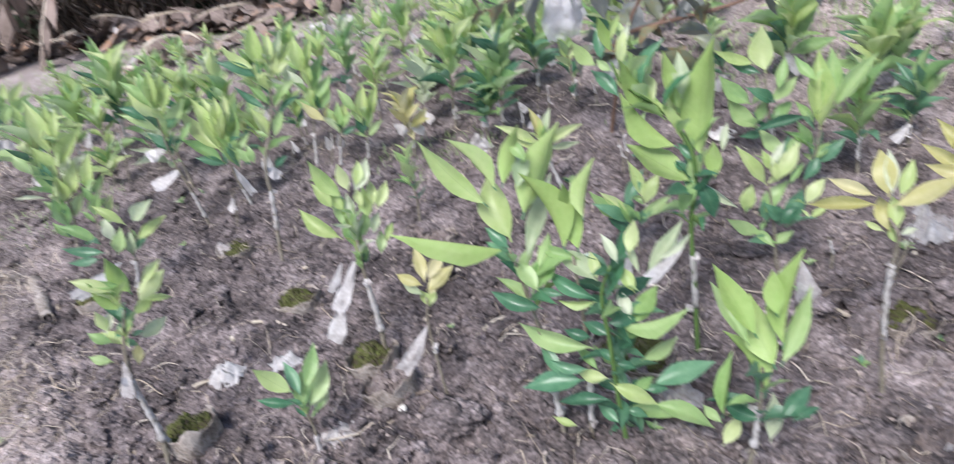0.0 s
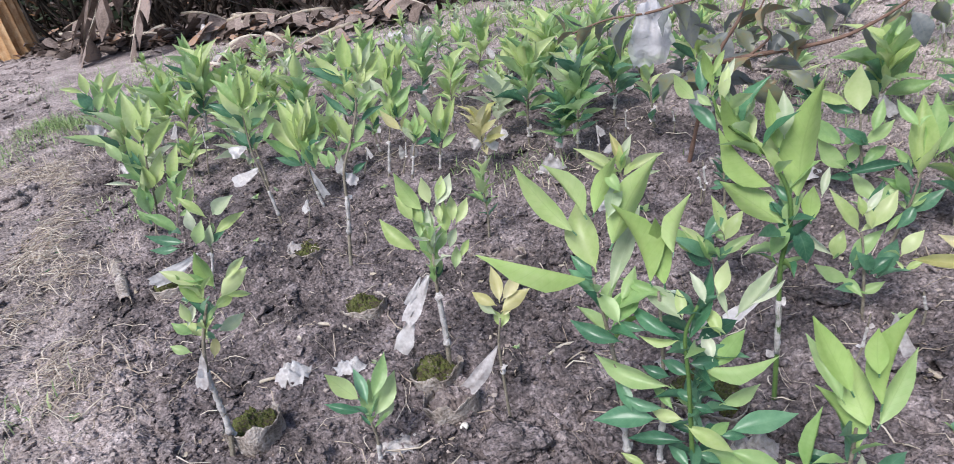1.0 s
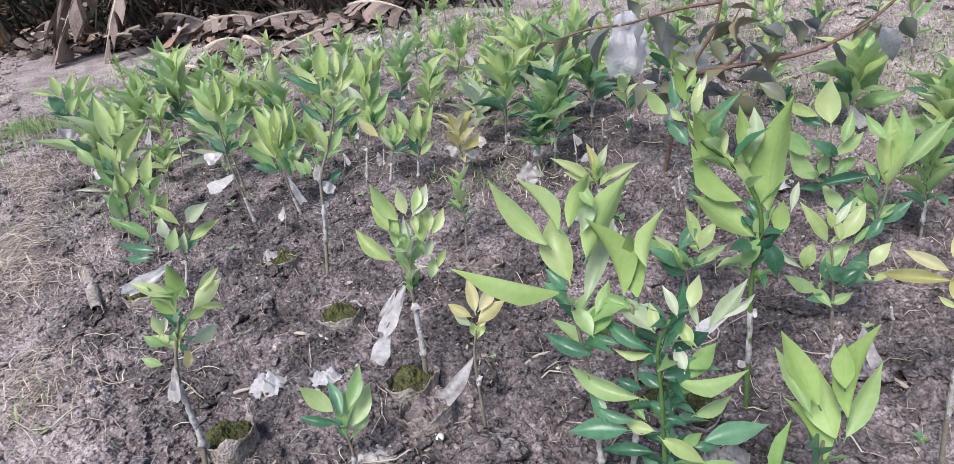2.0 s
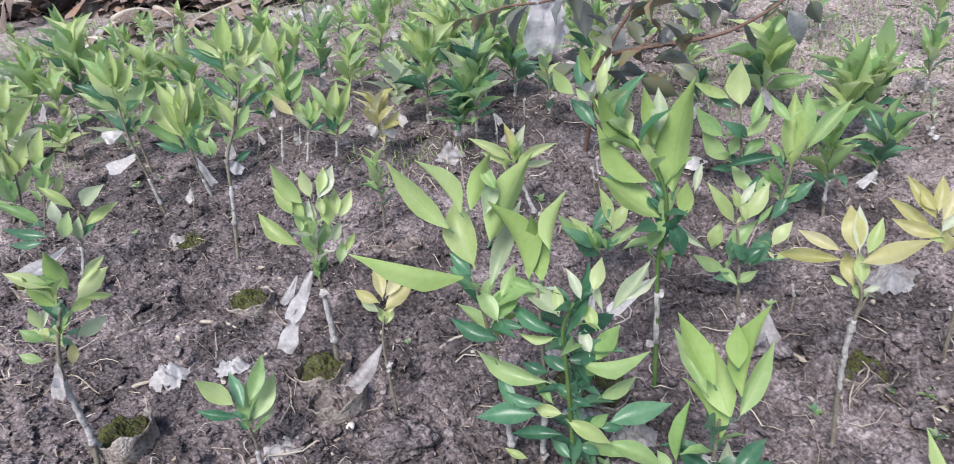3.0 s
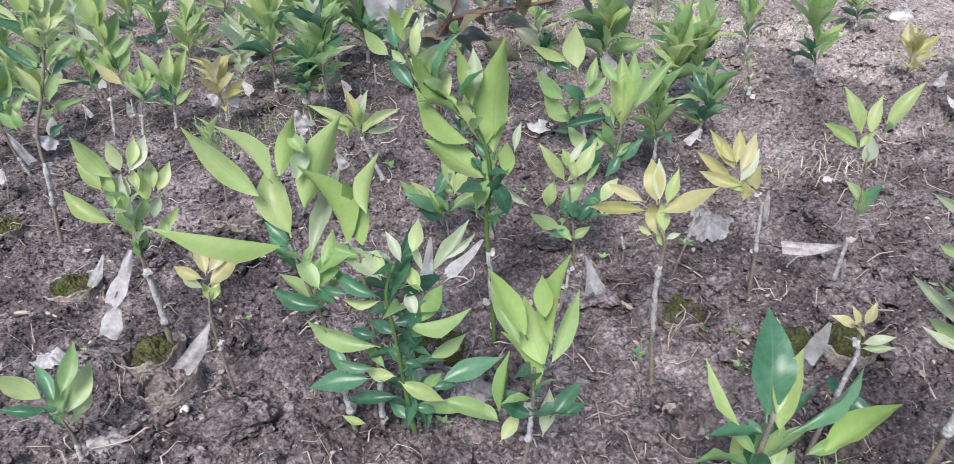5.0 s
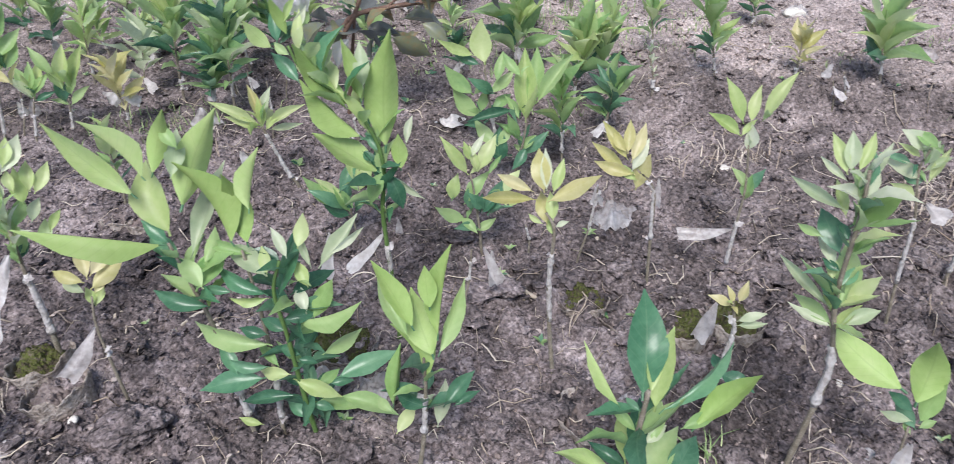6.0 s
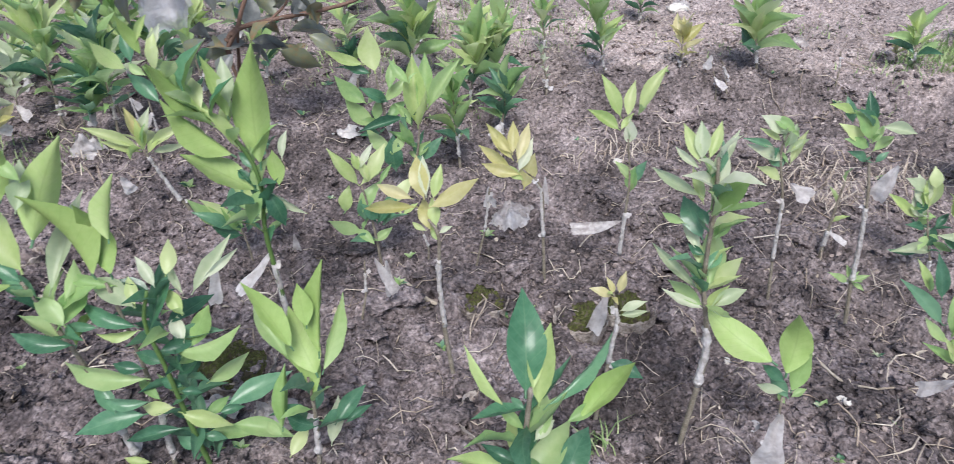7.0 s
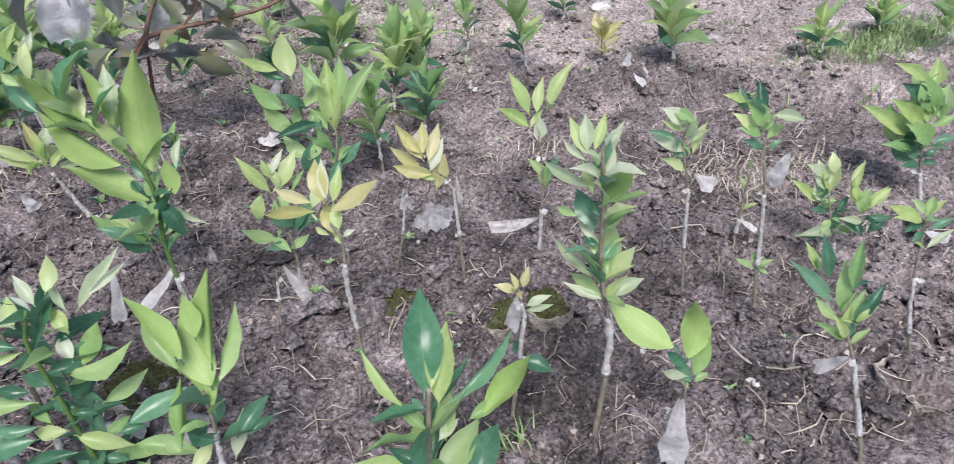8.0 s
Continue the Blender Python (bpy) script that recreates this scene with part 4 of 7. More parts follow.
sprout(vase_left, [
    (0.039, 0.030, 0.229, 121, 68, 4, 0.130, 0.30, 0),
    (0.045, 0.035, 0.240, 88, 63, 27, 0.107, 0.32, 0),
    (0.054, 0.041, 0.250, 77, 56, 35, 0.083, 0.26, 0),
    (0.041, 0.032, 0.200, 27, 42, 65, 0.110, 0.36, 0),
    (0.029, 0.023, 0.169, 152, 69, -18, 0.090, 0.42, 0),
    (0.029, 0.022, 0.125, 34, 59, 64, 0.093, 0.38, 0),
    (0.014, 0.011, 0.117, 21, 76, 121, 0.071, 0.60, 0),
    (0.002, 0.002, 0.144, -169, 13, -50, 0.068, 0.14, 4),
    (0.020, 0.015, 0.155, 146, 79, -14, 0.079, 0.26, 2),
    (0.015, 0.012, 0.147, 149, 61, -16, 0.082, 0.38, 1)])
sprout(vase_left, [
    (-0.000, -0.000, 0.204, 161, 55, -25, 0.060, 0.42, 1),
    (0.008, 0.006, 0.061, 93, 81, 24, 0.090, 0.42, 1),
    (0.019, 0.015, 0.078, 32, 47, 62, 0.068, 0.40, 1),
    (0.014, 0.011, 0.097, 173, 43, -33, 0.051, 0.40, 1),
    (0.002, 0.001, 0.037, 170, 59, -29, 0.050, 0.40, 1)])
thin_green = hero_sapling("bright green citrus sapling with slim leaves", -1.021, 1.284, [(0, 0, 0), (0.022, 0.016, 0.075), (0.04, 0.03, 0.146)], 0.003, (0, 0))
sprout(thin_green, [
    (0.038, 0.028, 0.148, 59, 64, 46, 0.088, 0.32, 0),
    (0.040, 0.029, 0.138, 30, 45, 62, 0.051, 0.34, 1),
    (0.041, 0.031, 0.080, 42, 55, 55, 0.054, 0.34, 0),
    (0.038, 0.028, 0.148, 120, 68, 3, 0.052, 0.34, 0),
    (0.034, 0.025, 0.117, 146, 70, -15, 0.048, 0.34, 1),
    (0.032, 0.024, 0.102, 22, 34, 62, 0.040, 0.34, 1),
    (0.020, 0.015, 0.076, 170, 58, -31, 0.039, 0.30, 1),
    (0.023, 0.017, 0.066, 15, 21, 59, 0.041, 0.34, 1),
    (0.024, 0.018, 0.090, 22, 58, 70, 0.063, 0.40, 1)])
bluish_left = hero_sapling("bluish citrus sapling with drooping leaves in an old bag", -0.842, 1.092, [(0, 0, 0), (0.016, 0.012, 0.051), (0.027, 0.019, 0.104), (0.037, 0.026, 0.142)], 0.004, (0.1, 0.5))
sprout(bluish_left, [
    (0.043, 0.030, 0.148, 14, 32, 62, 0.061, 0.62, 4),
    (0.033, 0.023, 0.146, 172, 43, -34, 0.071, 0.28, 0),
    (-0.013, -0.009, 0.130, 177, 38, -36, 0.083, 0.28, 1),
    (0.004, 0.003, 0.127, 95, 75, 20, 0.045, 0.52, 4),
    (0.034, 0.024, 0.107, 17, 25, 58, 0.080, 0.28, 0),
    (-0.013, -0.009, 0.110, -174, 22, -43, 0.078, 0.28, 2),
    (0.001, 0.001, 0.097, 35, 60, 59, 0.055, 0.52, 1),
    (0.020, 0.014, 0.082, 35, 70, 61, 0.052, 0.44, 4),
    (-0.024, -0.017, 0.103, -161, 12, -49, 0.054, 0.34, 2),
    (0.017, 0.012, 0.109, 170, 58, -31, 0.034, 0.40, 2)])
sprout(bluish_left, [
    (0.027, 0.019, 0.090, 14, 33, 61, 0.038, 0.40, 2)])
far_left = hero_sapling("green citrus sapling with a spreading crown", -1.697, 1.978, [(0, 0, 0), (0.024, 0.02, 0.079), (0.046, 0.038, 0.136)], 0.004, (0.1, 0.6))
sprout(far_left, [
    (0.043, 0.036, 0.195, 120, 69, 6, 0.078, 0.42, 0),
    (0.040, 0.033, 0.206, -172, 19, -53, 0.078, 0.24, 0),
    (0.042, 0.034, 0.137, 165, 63, -27, 0.086, 0.52, 2),
    (0.069, 0.056, 0.146, 145, 63, -13, 0.091, 0.34, 1),
    (0.068, 0.056, 0.142, 24, 37, 69, 0.110, 0.38, 1),
    (0.070, 0.058, 0.195, 71, 60, 42, 0.073, 0.34, 0),
    (0.080, 0.065, 0.181, 39, 44, 63, 0.095, 0.34, 0),
    (0.046, 0.038, 0.125, -170, 32, -49, 0.059, 0.40, 2),
    (0.053, 0.043, 0.122, 11, 15, 66, 0.073, 0.40, 1),
    (0.049, 0.040, 0.135, 15, 48, 79, 0.085, 0.40, 1)])
sprout(far_left, [
    (0.038, 0.031, 0.149, 180, 33, -43, 0.074, 0.34, 1)])
fan_left = hero_sapling("lime citrus sapling with long leaves over a dark stem", -0.776, 1.348, [(0, 0, 0), (-0.005, -0.003, 0.087), (-0.011, -0.006, 0.181), (-0.006, -0.003, 0.268)], 0.0045, (0.05, 0.3))
sprout(fan_left, [
    (-0.003, -0.001, 0.286, 81, 69, 26, 0.080, 0.34, 0),
    (-0.007, -0.004, 0.288, 165, 51, -35, 0.083, 0.28, 1),
    (-0.010, -0.005, 0.260, 167, 61, -35, 0.079, 0.42, 0),
    (0.007, 0.004, 0.278, 38, 53, 56, 0.062, 0.40, 0),
    (-0.002, -0.001, 0.227, 28, 43, 60, 0.085, 0.40, 1),
    (-0.023, -0.012, 0.264, 177, 38, -44, 0.063, 0.38, 2),
    (-0.012, -0.006, 0.236, -175, 39, -48, 0.081, 0.26, 1),
    (-0.008, -0.004, 0.316, 107, 58, 8, 0.052, 0.34, 1),
    (-0.007, -0.004, 0.193, 169, 47, -37, 0.058, 0.34, 2),
    (0.016, 0.009, 0.198, 29, 44, 58, 0.051, 0.34, 1)])
sprout(fan_left, [
    (-0.001, -0.000, 0.280, 74, 49, 33, 0.081, 0.34, 0),
    (-0.006, -0.003, 0.239, 8, 20, 63, 0.043, 0.40, 2),
    (-0.008, -0.004, 0.275, 123, 51, -4, 0.097, 0.30, 0)])
vase_mid = hero_sapling("lime citrus sapling with upright long leaves and a loose tape end", -0.668, 1.372, [(0, 0, 0), (-0.008, -0.004, 0.076), (-0.009, -0.004, 0.135)], 0.0045, (0.0, 0.4))
sprout(vase_mid, [
    (-0.015, -0.006, 0.152, 159, 55, -32, 0.133, 0.26, 0),
    (-0.016, -0.007, 0.151, 134, 66, -14, 0.134, 0.27, 0),
    (-0.007, -0.003, 0.161, 120, 62, -5, 0.121, 0.28, 0),
    (-0.008, -0.003, 0.173, 93, 58, 15, 0.105, 0.28, 0),
    (0.006, 0.003, 0.151, 68, 60, 32, 0.097, 0.28, 1),
    (0.000, 0.000, 0.189, 81, 51, 24, 0.096, 0.24, 0),
    (-0.019, -0.008, 0.126, -179, 45, -45, 0.105, 0.28, 1),
    (-0.017, -0.008, 0.122, -170, 29, -51, 0.065, 0.34, 2),
    (0.005, 0.002, 0.106, 107, 75, 5, 0.088, 0.42, 1),
    (-0.005, -0.002, 0.137, 145, 79, -21, 0.090, 0.30, 0)])
sprout(vase_mid, [
    (0.001, 0.001, 0.128, 41, 37, 49, 0.070, 0.30, 1)])
tall_left = hero_sapling("tall lime citrus sapling with many long leaves and a tied tape", -0.533, 1.106, [(0, 0, 0), (0.024, 0.01, 0.132), (0.035, 0.015, 0.205), (0.061, 0.026, 0.262), (0.083, 0.035, 0.317), (0.091, 0.038, 0.361)], 0.005, (0.2, 0.42))
sprout(tall_left, [
    (0.083, 0.035, 0.378, 86, 69, 16, 0.077, 0.38, 0),
    (0.095, 0.040, 0.375, 69, 60, 28, 0.063, 0.34, 0),
    (0.102, 0.043, 0.378, 49, 52, 43, 0.066, 0.26, 4),
    (0.075, 0.032, 0.380, 172, 44, -46, 0.067, 0.28, 0),
    (0.076, 0.032, 0.365, 180, 33, -52, 0.074, 0.28, 2),
    (0.086, 0.036, 0.335, 162, 75, -38, 0.051, 0.38, 0),
    (0.096, 0.041, 0.360, 16, 24, 60, 0.046, 0.34, 0),
    (0.077, 0.032, 0.314, 170, 57, -43, 0.046, 0.34, 1),
    (0.087, 0.037, 0.320, 18, 27, 59, 0.055, 0.28, 1),
    (0.070, 0.030, 0.306, 169, 48, -42, 0.067, 0.22, 2)])
sprout(tall_left, [
    (0.058, 0.025, 0.255, 151, 69, -28, 0.062, 0.34, 0),
    (0.066, 0.028, 0.252, 39, 54, 48, 0.059, 0.34, 1),
    (0.084, 0.036, 0.291, 16, 24, 58, 0.055, 0.24, 2),
    (0.013, 0.005, 0.217, 155, 58, -29, 0.040, 0.42, 1),
    (0.019, 0.008, 0.217, 114, 69, -1, 0.036, 0.42, 1),
    (0.049, 0.021, 0.195, 19, 30, 55, 0.034, 0.42, 2),
    (0.095, 0.040, 0.372, 135, 47, -22, 0.074, 0.34, 0),
    (0.095, 0.040, 0.366, 45, 32, 48, 0.075, 0.30, 0),
    (0.089, 0.038, 0.350, 31, 57, 55, 0.058, 0.36, 0),
    (0.083, 0.035, 0.340, 147, 40, -31, 0.070, 0.30, 1)])
sprout(tall_left, [
    (0.083, 0.035, 0.305, 18, 41, 60, 0.043, 0.34, 1)])
upright_far = hero_sapling("lime citrus sapling with a narrow upright crown", -0.534, 1.510, [(0, 0, 0), (0.018, 0.006, 0.083), (0.038, 0.012, 0.158)], 0.0045, (0.1, 0.6))
sprout(upright_far, [
    (0.042, 0.013, 0.235, 101, 70, 4, 0.094, 0.38, 0),
    (0.049, 0.015, 0.241, 58, 56, 35, 0.083, 0.28, 0),
    (0.033, 0.010, 0.194, 152, 60, -33, 0.067, 0.38, 4),
    (0.048, 0.015, 0.197, 41, 55, 45, 0.084, 0.42, 1),
    (0.046, 0.014, 0.147, 59, 71, 32, 0.082, 0.46, 0),
    (0.042, 0.013, 0.157, 154, 67, -34, 0.062, 0.42, 0),
    (0.054, 0.017, 0.145, 40, 54, 45, 0.068, 0.42, 1),
    (0.045, 0.014, 0.203, 76, 74, 21, 0.073, 0.36, 0),
    (0.045, 0.014, 0.172, 39, 35, 48, 0.077, 0.36, 1),
    (0.032, 0.010, 0.144, 167, 49, -43, 0.056, 0.36, 1)])
tuft_far = hero_sapling("green citrus sapling with short upright leaves", -0.469, 1.492, [(0, 0, 0), (0.015, 0.004, 0.058), (0.027, 0.007, 0.092)], 0.004, (0.1, 0.6))
sprout(tuft_far, [
    (0.025, 0.007, 0.098, 43, 57, 42, 0.075, 0.32, 0),
    (0.025, 0.007, 0.104, 67, 66, 26, 0.060, 0.34, 1),
    (0.028, 0.008, 0.084, 166, 50, -42, 0.068, 0.28, 4),
    (-0.000, -0.000, 0.126, 166, 50, -42, 0.073, 0.34, 3),
    (0.027, 0.007, 0.096, 26, 40, 52, 0.056, 0.34, 1),
    (0.021, 0.006, 0.089, 124, 56, -14, 0.077, 0.34, 1),
    (0.026, 0.007, 0.083, 12, 16, 55, 0.044, 0.34, 2)])
split_far = hero_sapling("lime citrus sapling with a forked crown", -0.398, 1.509, [(0, 0, 0), (0.008, 0.002, 0.043), (0.014, 0.003, 0.074)], 0.004, (0.1, 0.6))
sprout(split_far, [
    (0.014, 0.003, 0.103, 62, 65, 27, 0.084, 0.36, 0),
    (0.027, 0.006, 0.094, 52, 53, 35, 0.094, 0.28, 0),
    (0.003, 0.001, 0.125, 151, 60, -33, 0.070, 0.34, 1),
    (0.007, 0.001, 0.066, 129, 74, -18, 0.056, 0.52, 2),
    (0.014, 0.003, 0.058, 22, 34, 51, 0.056, 0.34, 1),
    (0.011, 0.003, 0.091, 140, 65, -26, 0.067, 0.34, 1),
    (0.022, 0.005, 0.081, 33, 59, 46, 0.063, 0.36, 1)])
tulip = hero_sapling("lime citrus sapling with an upright cluster of broad leaves", 0.149, 0.452, [(0, 0, 0), (0.013, -0.002, 0.076), (0.021, -0.003, 0.146), (0.023, -0.003, 0.192)], 0.0045, (0.45, 0.72))
leaves(tulip, [
    (0.032, -0.011, 0.195, 101, 52, 170, 0.075, 0.61, 10, 0),
    (0.017, -0.006, 0.232, 126, 57, 124, 0.081, 0.31, 10, 0),
    (0.011, -0.004, 0.222, 107, 34, -16, 0.071, 0.25, 1, 1),
    (0.033, -0.011, 0.257, 81, 66, 169, 0.044, 0.49, 10, 0),
    (0.037, -0.013, 0.220, 49, 72, -126, 0.102, 0.22, 10, 4),
    (0.036, -0.013, 0.199, 36, 51, -174, 0.082, 0.25, 11, 0),
    (0.026, -0.009, 0.166, 115, 43, 104, 0.070, 0.46, 10, 4),
    (0.028, -0.010, 0.097, 65, 22, 2, 0.055, 0.35, 4, 2),
    (-0.014, 0.005, 0.125, 55, 62, -138, 0.072, 0.25, 11, 2)])
leaves(tulip, [
    (-0.015, 0.005, 0.119, 116, 11, -28, 0.026, 0.70, 1, 1),
    (0.022, -0.008, 0.128, 132, -2, -49, 0.043, 0.38, 2, 1),
    (0.036, -0.012, 0.127, 30, 19, 34, 0.051, 0.37, 2, 1),
    (0.046, -0.016, 0.129, 15, 7, 33, 0.033, 0.30, 2, 1),
    (-0.015, 0.005, 0.085, 42, 21, 20, 0.040, 0.43, 0, 0)])
inner_leaves(tulip, [(0.018, -0.002, 0.12), (0.022, -0.003, 0.18)], 0.0, 1.0, 8, 0.05, (1, 2, 2), (0, 50))
yellow_star = hero_sapling("yellowing citrus sapling with taped graft and long leaves", 0.353, 0.552, [(0, 0, 0), (-0.005, 0.003, 0.086), (-0.006, 0.004, 0.167), (-0.002, 0.001, 0.23), (-0.01, 0.006, 0.254)], 0.0045, (0.38, 0.78))
leaves(yellow_star, [
    (-0.012, 0.008, 0.279, 79, 46, -18, 0.052, 0.47, 3, 3),
    (-0.010, 0.006, 0.282, 72, 48, -12, 0.049, 0.30, 4, 0),
    (-0.022, 0.015, 0.279, 132, 13, -47, 0.048, 0.31, 3, 1),
    (-0.019, 0.012, 0.270, 136, -11, -51, 0.071, 0.23, 3, 1),
    (-0.009, 0.006, 0.268, -25, 32, -130, 0.068, 0.32, 3, 0),
    (-0.009, 0.006, 0.238, 80, 34, -20, 0.043, 0.80, 3, 3),
    (-0.003, 0.002, 0.244, 78, 45, -18, 0.035, 0.47, 0, 0),
    (-0.004, 0.002, 0.280, 42, 51, 13, 0.041, 0.36, 0, 0),
    (-0.013, 0.009, 0.238, 118, 13, -49, 0.022, 0.34, 0, 1)])
leaves(yellow_star, [
    (-0.003, 0.002, 0.225, 94, 41, -31, 0.021, 0.58, 0, 0),
    (-0.001, 0.001, 0.236, -6, 18, 50, 0.017, 0.43, 4, 1)])
small_yellow = hero_sapling("small pale yellow citrus graft with a loose tape end", -0.183, 0.668, [(0, 0, 0), (0.001, 0, 0.069), (0.003, 0.001, 0.135), (0.011, 0.003, 0.176)], 0.0035, (0.5, 0.58))
leaves(small_yellow, [
    (0.014, 0.004, 0.199, 104, 38, 0, 0.053, 0.34, 3, 0),
    (0.017, 0.005, 0.202, 56, 25, 40, 0.049, 0.37, 3, 0),
    (0.013, 0.003, 0.186, 18, 29, -122, 0.049, 0.43, 3, 0),
    (0.010, 0.003, 0.196, 152, 20, -41, 0.039, 0.41, 3, 1),
    (0.007, 0.002, 0.183, 150, 30, -38, 0.032, 0.39, 4, 1),
    (0.011, 0.003, 0.162, 118, 38, -12, 0.027, 0.81, 0, 0),
    (0.015, 0.004, 0.179, 56, 30, 38, 0.024, 0.61, 3, 0),
    (0.011, 0.003, 0.162, 71, 35, 27, 0.029, 0.49, 0, 0)])
cream_tuft = hero_sapling("pale citrus sapling with a dense tuft growing from a mossy bag", -0.283, 0.777, [(0, 0, 0), (0.006, 0.002, 0.081), (0.007, 0.003, 0.145), (0.013, 0.005, 0.213)], 0.006, (0.25, 0.7))
leaves(cream_tuft, [
    (0.013, 0.005, 0.280, 173, 62, 138, 0.070, 0.37, 10, 0),
    (0.030, 0.010, 0.284, 58, 39, 46, 0.053, 0.43, 4, 0),
    (-0.003, -0.001, 0.270, 145, 52, -32, 0.046, 0.41, 0, 0),
    (-0.005, -0.002, 0.222, 150, 34, -52, 0.078, 0.32, 0, 1),
    (0.023, 0.008, 0.288, 128, 77, 161, 0.041, 0.53, 0, 0),
    (0.034, 0.012, 0.291, 75, 47, 30, 0.038, 0.45, 0, 0),
    (0.037, 0.013, 0.239, 86, 72, -161, 0.047, 0.57, 0, 0),
    (0.051, 0.018, 0.249, 57, 40, 44, 0.044, 0.40, 0, 0),
    (0.048, 0.017, 0.253, 93, 46, 22, 0.041, 0.42, 0, 1)])
leaves(cream_tuft, [
    (-0.000, -0.000, 0.241, 92, 45, 16, 0.053, 0.40, 1, 0),
    (0.007, 0.002, 0.204, 104, 51, 4, 0.050, 0.47, 1, 3),
    (0.020, 0.007, 0.214, 76, 39, 30, 0.042, 0.56, 1, 0),
    (0.007, 0.002, 0.170, 87, 39, 20, 0.047, 0.47, 1, 0),
    (0.038, 0.013, 0.179, 84, 42, 20, 0.037, 0.49, 1, 0),
    (0.012, 0.004, 0.246, 81, 46, 25, 0.036, 0.43, 4, 0),
    (0.036, 0.013, 0.214, 66, 38, 37, 0.034, 0.53, 4, 1),
    (0.005, 0.002, 0.171, 58, 20, 46, 0.029, 0.62, 2, 1),
    (0.009, 0.003, 0.261, 128, 48, -18, 0.036, 0.48, 0, 1)])
leaves(cream_tuft, [
    (0.033, 0.012, 0.258, 105, 45, 2, 0.030, 0.59, 0, 1),
    (0.049, 0.017, 0.195, 64, 30, 39, 0.033, 0.37, 0, 1)])
inner_leaves(cream_tuft, [(0.007, 0.003, 0.16), (0.02, 0.006, 0.26)], 0.0, 1.0, 16, 0.045, (0, 0, 1, 4), (30, 80))
low_round = hero_sapling("low citrus sapling with rounded green leaves", -0.359, 0.601, [(0, 0, 0), (0.005, 0.003, 0.05), (0.004, 0.002, 0.083)], 0.004, (0.0, 0.5))
leaves(low_round, [
    (-0.000, -0.000, 0.121, -178, 54, 123, 0.061, 0.42, 10, 0),
    (0.006, 0.004, 0.111, 121, 34, -1, 0.054, 0.32, 5, 0),
    (0.013, 0.008, 0.116, 77, 34, 32, 0.063, 0.34, 1, 0),
    (0.002, 0.001, 0.086, 97, 30, 19, 0.058, 0.61, 1, 3),
    (0.009, 0.005, 0.087, 67, 29, 38, 0.067, 0.43, 1, 0),
    (0.013, 0.007, 0.075, 77, 21, 32, 0.047, 0.54, 4, 0),
    (-0.002, -0.001, 0.103, 176, 16, -42, 0.051, 0.28, 5, 1)])
inner_leaves(low_round, [(0.004, 0.002, 0.07), (0.004, 0.002, 0.1)], 0.0, 1.0, 6, 0.04, (0, 1, 5), (20, 70))
taped_left = hero_sapling("lime citrus sapling with white taped graft in a mossy bag", -0.588, 0.623, [(0, 0, 0), (0.01, 0.008, 0.065), (0.011, 0.009, 0.147), (0.021, 0.017, 0.206), (0.037, 0.031, 0.254)], 0.0055, (0.2, 0.62))
leaves(taped_left, [
    (0.048, 0.044, 0.268, 167, 78, 154, 0.058, 0.41, 10, 0),
    (0.049, 0.045, 0.253, 36, 31, -111, 0.054, 0.47, 0, 0),
    (0.038, 0.035, 0.251, -162, 62, 141, 0.059, 0.37, 10, 0),
    (0.040, 0.037, 0.242, 64, 7, 60, 0.036, 0.77, 0, 0),
    (0.017, 0.016, 0.223, 64, 23, 56, 0.038, 0.54, 5, 0),
    (0.035, 0.033, 0.207, 56, 6, 60, 0.044, 0.60, 4, 0),
    (0.058, 0.054, 0.274, 63, 19, 58, 0.043, 0.32, 0, 1),
    (0.054, 0.050, 0.253, 50, -26, 71, 0.037, 0.28, 0, 1),
    (0.038, 0.036, 0.272, 157, 48, -26, 0.022, 0.70, 1, 0)])
leaves(taped_left, [
    (0.043, 0.040, 0.286, -170, 21, -57, 0.036, 0.33, 1, 1),
    (0.016, 0.015, 0.236, 156, 82, 156, 0.032, 0.85, 0, 0),
    (0.014, 0.013, 0.220, 177, 38, -41, 0.032, 0.69, 1, 1),
    (0.006, 0.006, 0.196, 179, 26, -43, 0.030, 0.46, 1, 1),
    (0.023, 0.022, 0.173, 98, 47, 28, 0.031, 0.46, 3, 0),
    (0.011, 0.011, 0.232, 86, 31, 42, 0.038, 0.31, 4, 1),
    (0.030, 0.028, 0.216, 48, -9, 64, 0.016, 0.75, 5, 1),
    (0.038, 0.035, 0.231, 127, 53, 2, 0.025, 0.56, 2, 1),
    (0.031, 0.029, 0.199, 170, 45, -35, 0.020, 0.61, 5, 1)])
inner_leaves(taped_left, [(0.025, 0.02, 0.2), (0.04, 0.034, 0.29)], 0.0, 1.0, 10, 0.05, (0, 0, 1, 5), (15, 70))
near_blue = hero_sapling("large citrus sapling with blue-green and lime leaves", 0.337, 0.333, [(0, 0, 0), (0.003, -0.001, 0.082), (0.011, -0.003, 0.169), (0.015, -0.004, 0.216)], 0.006, (0, 0))
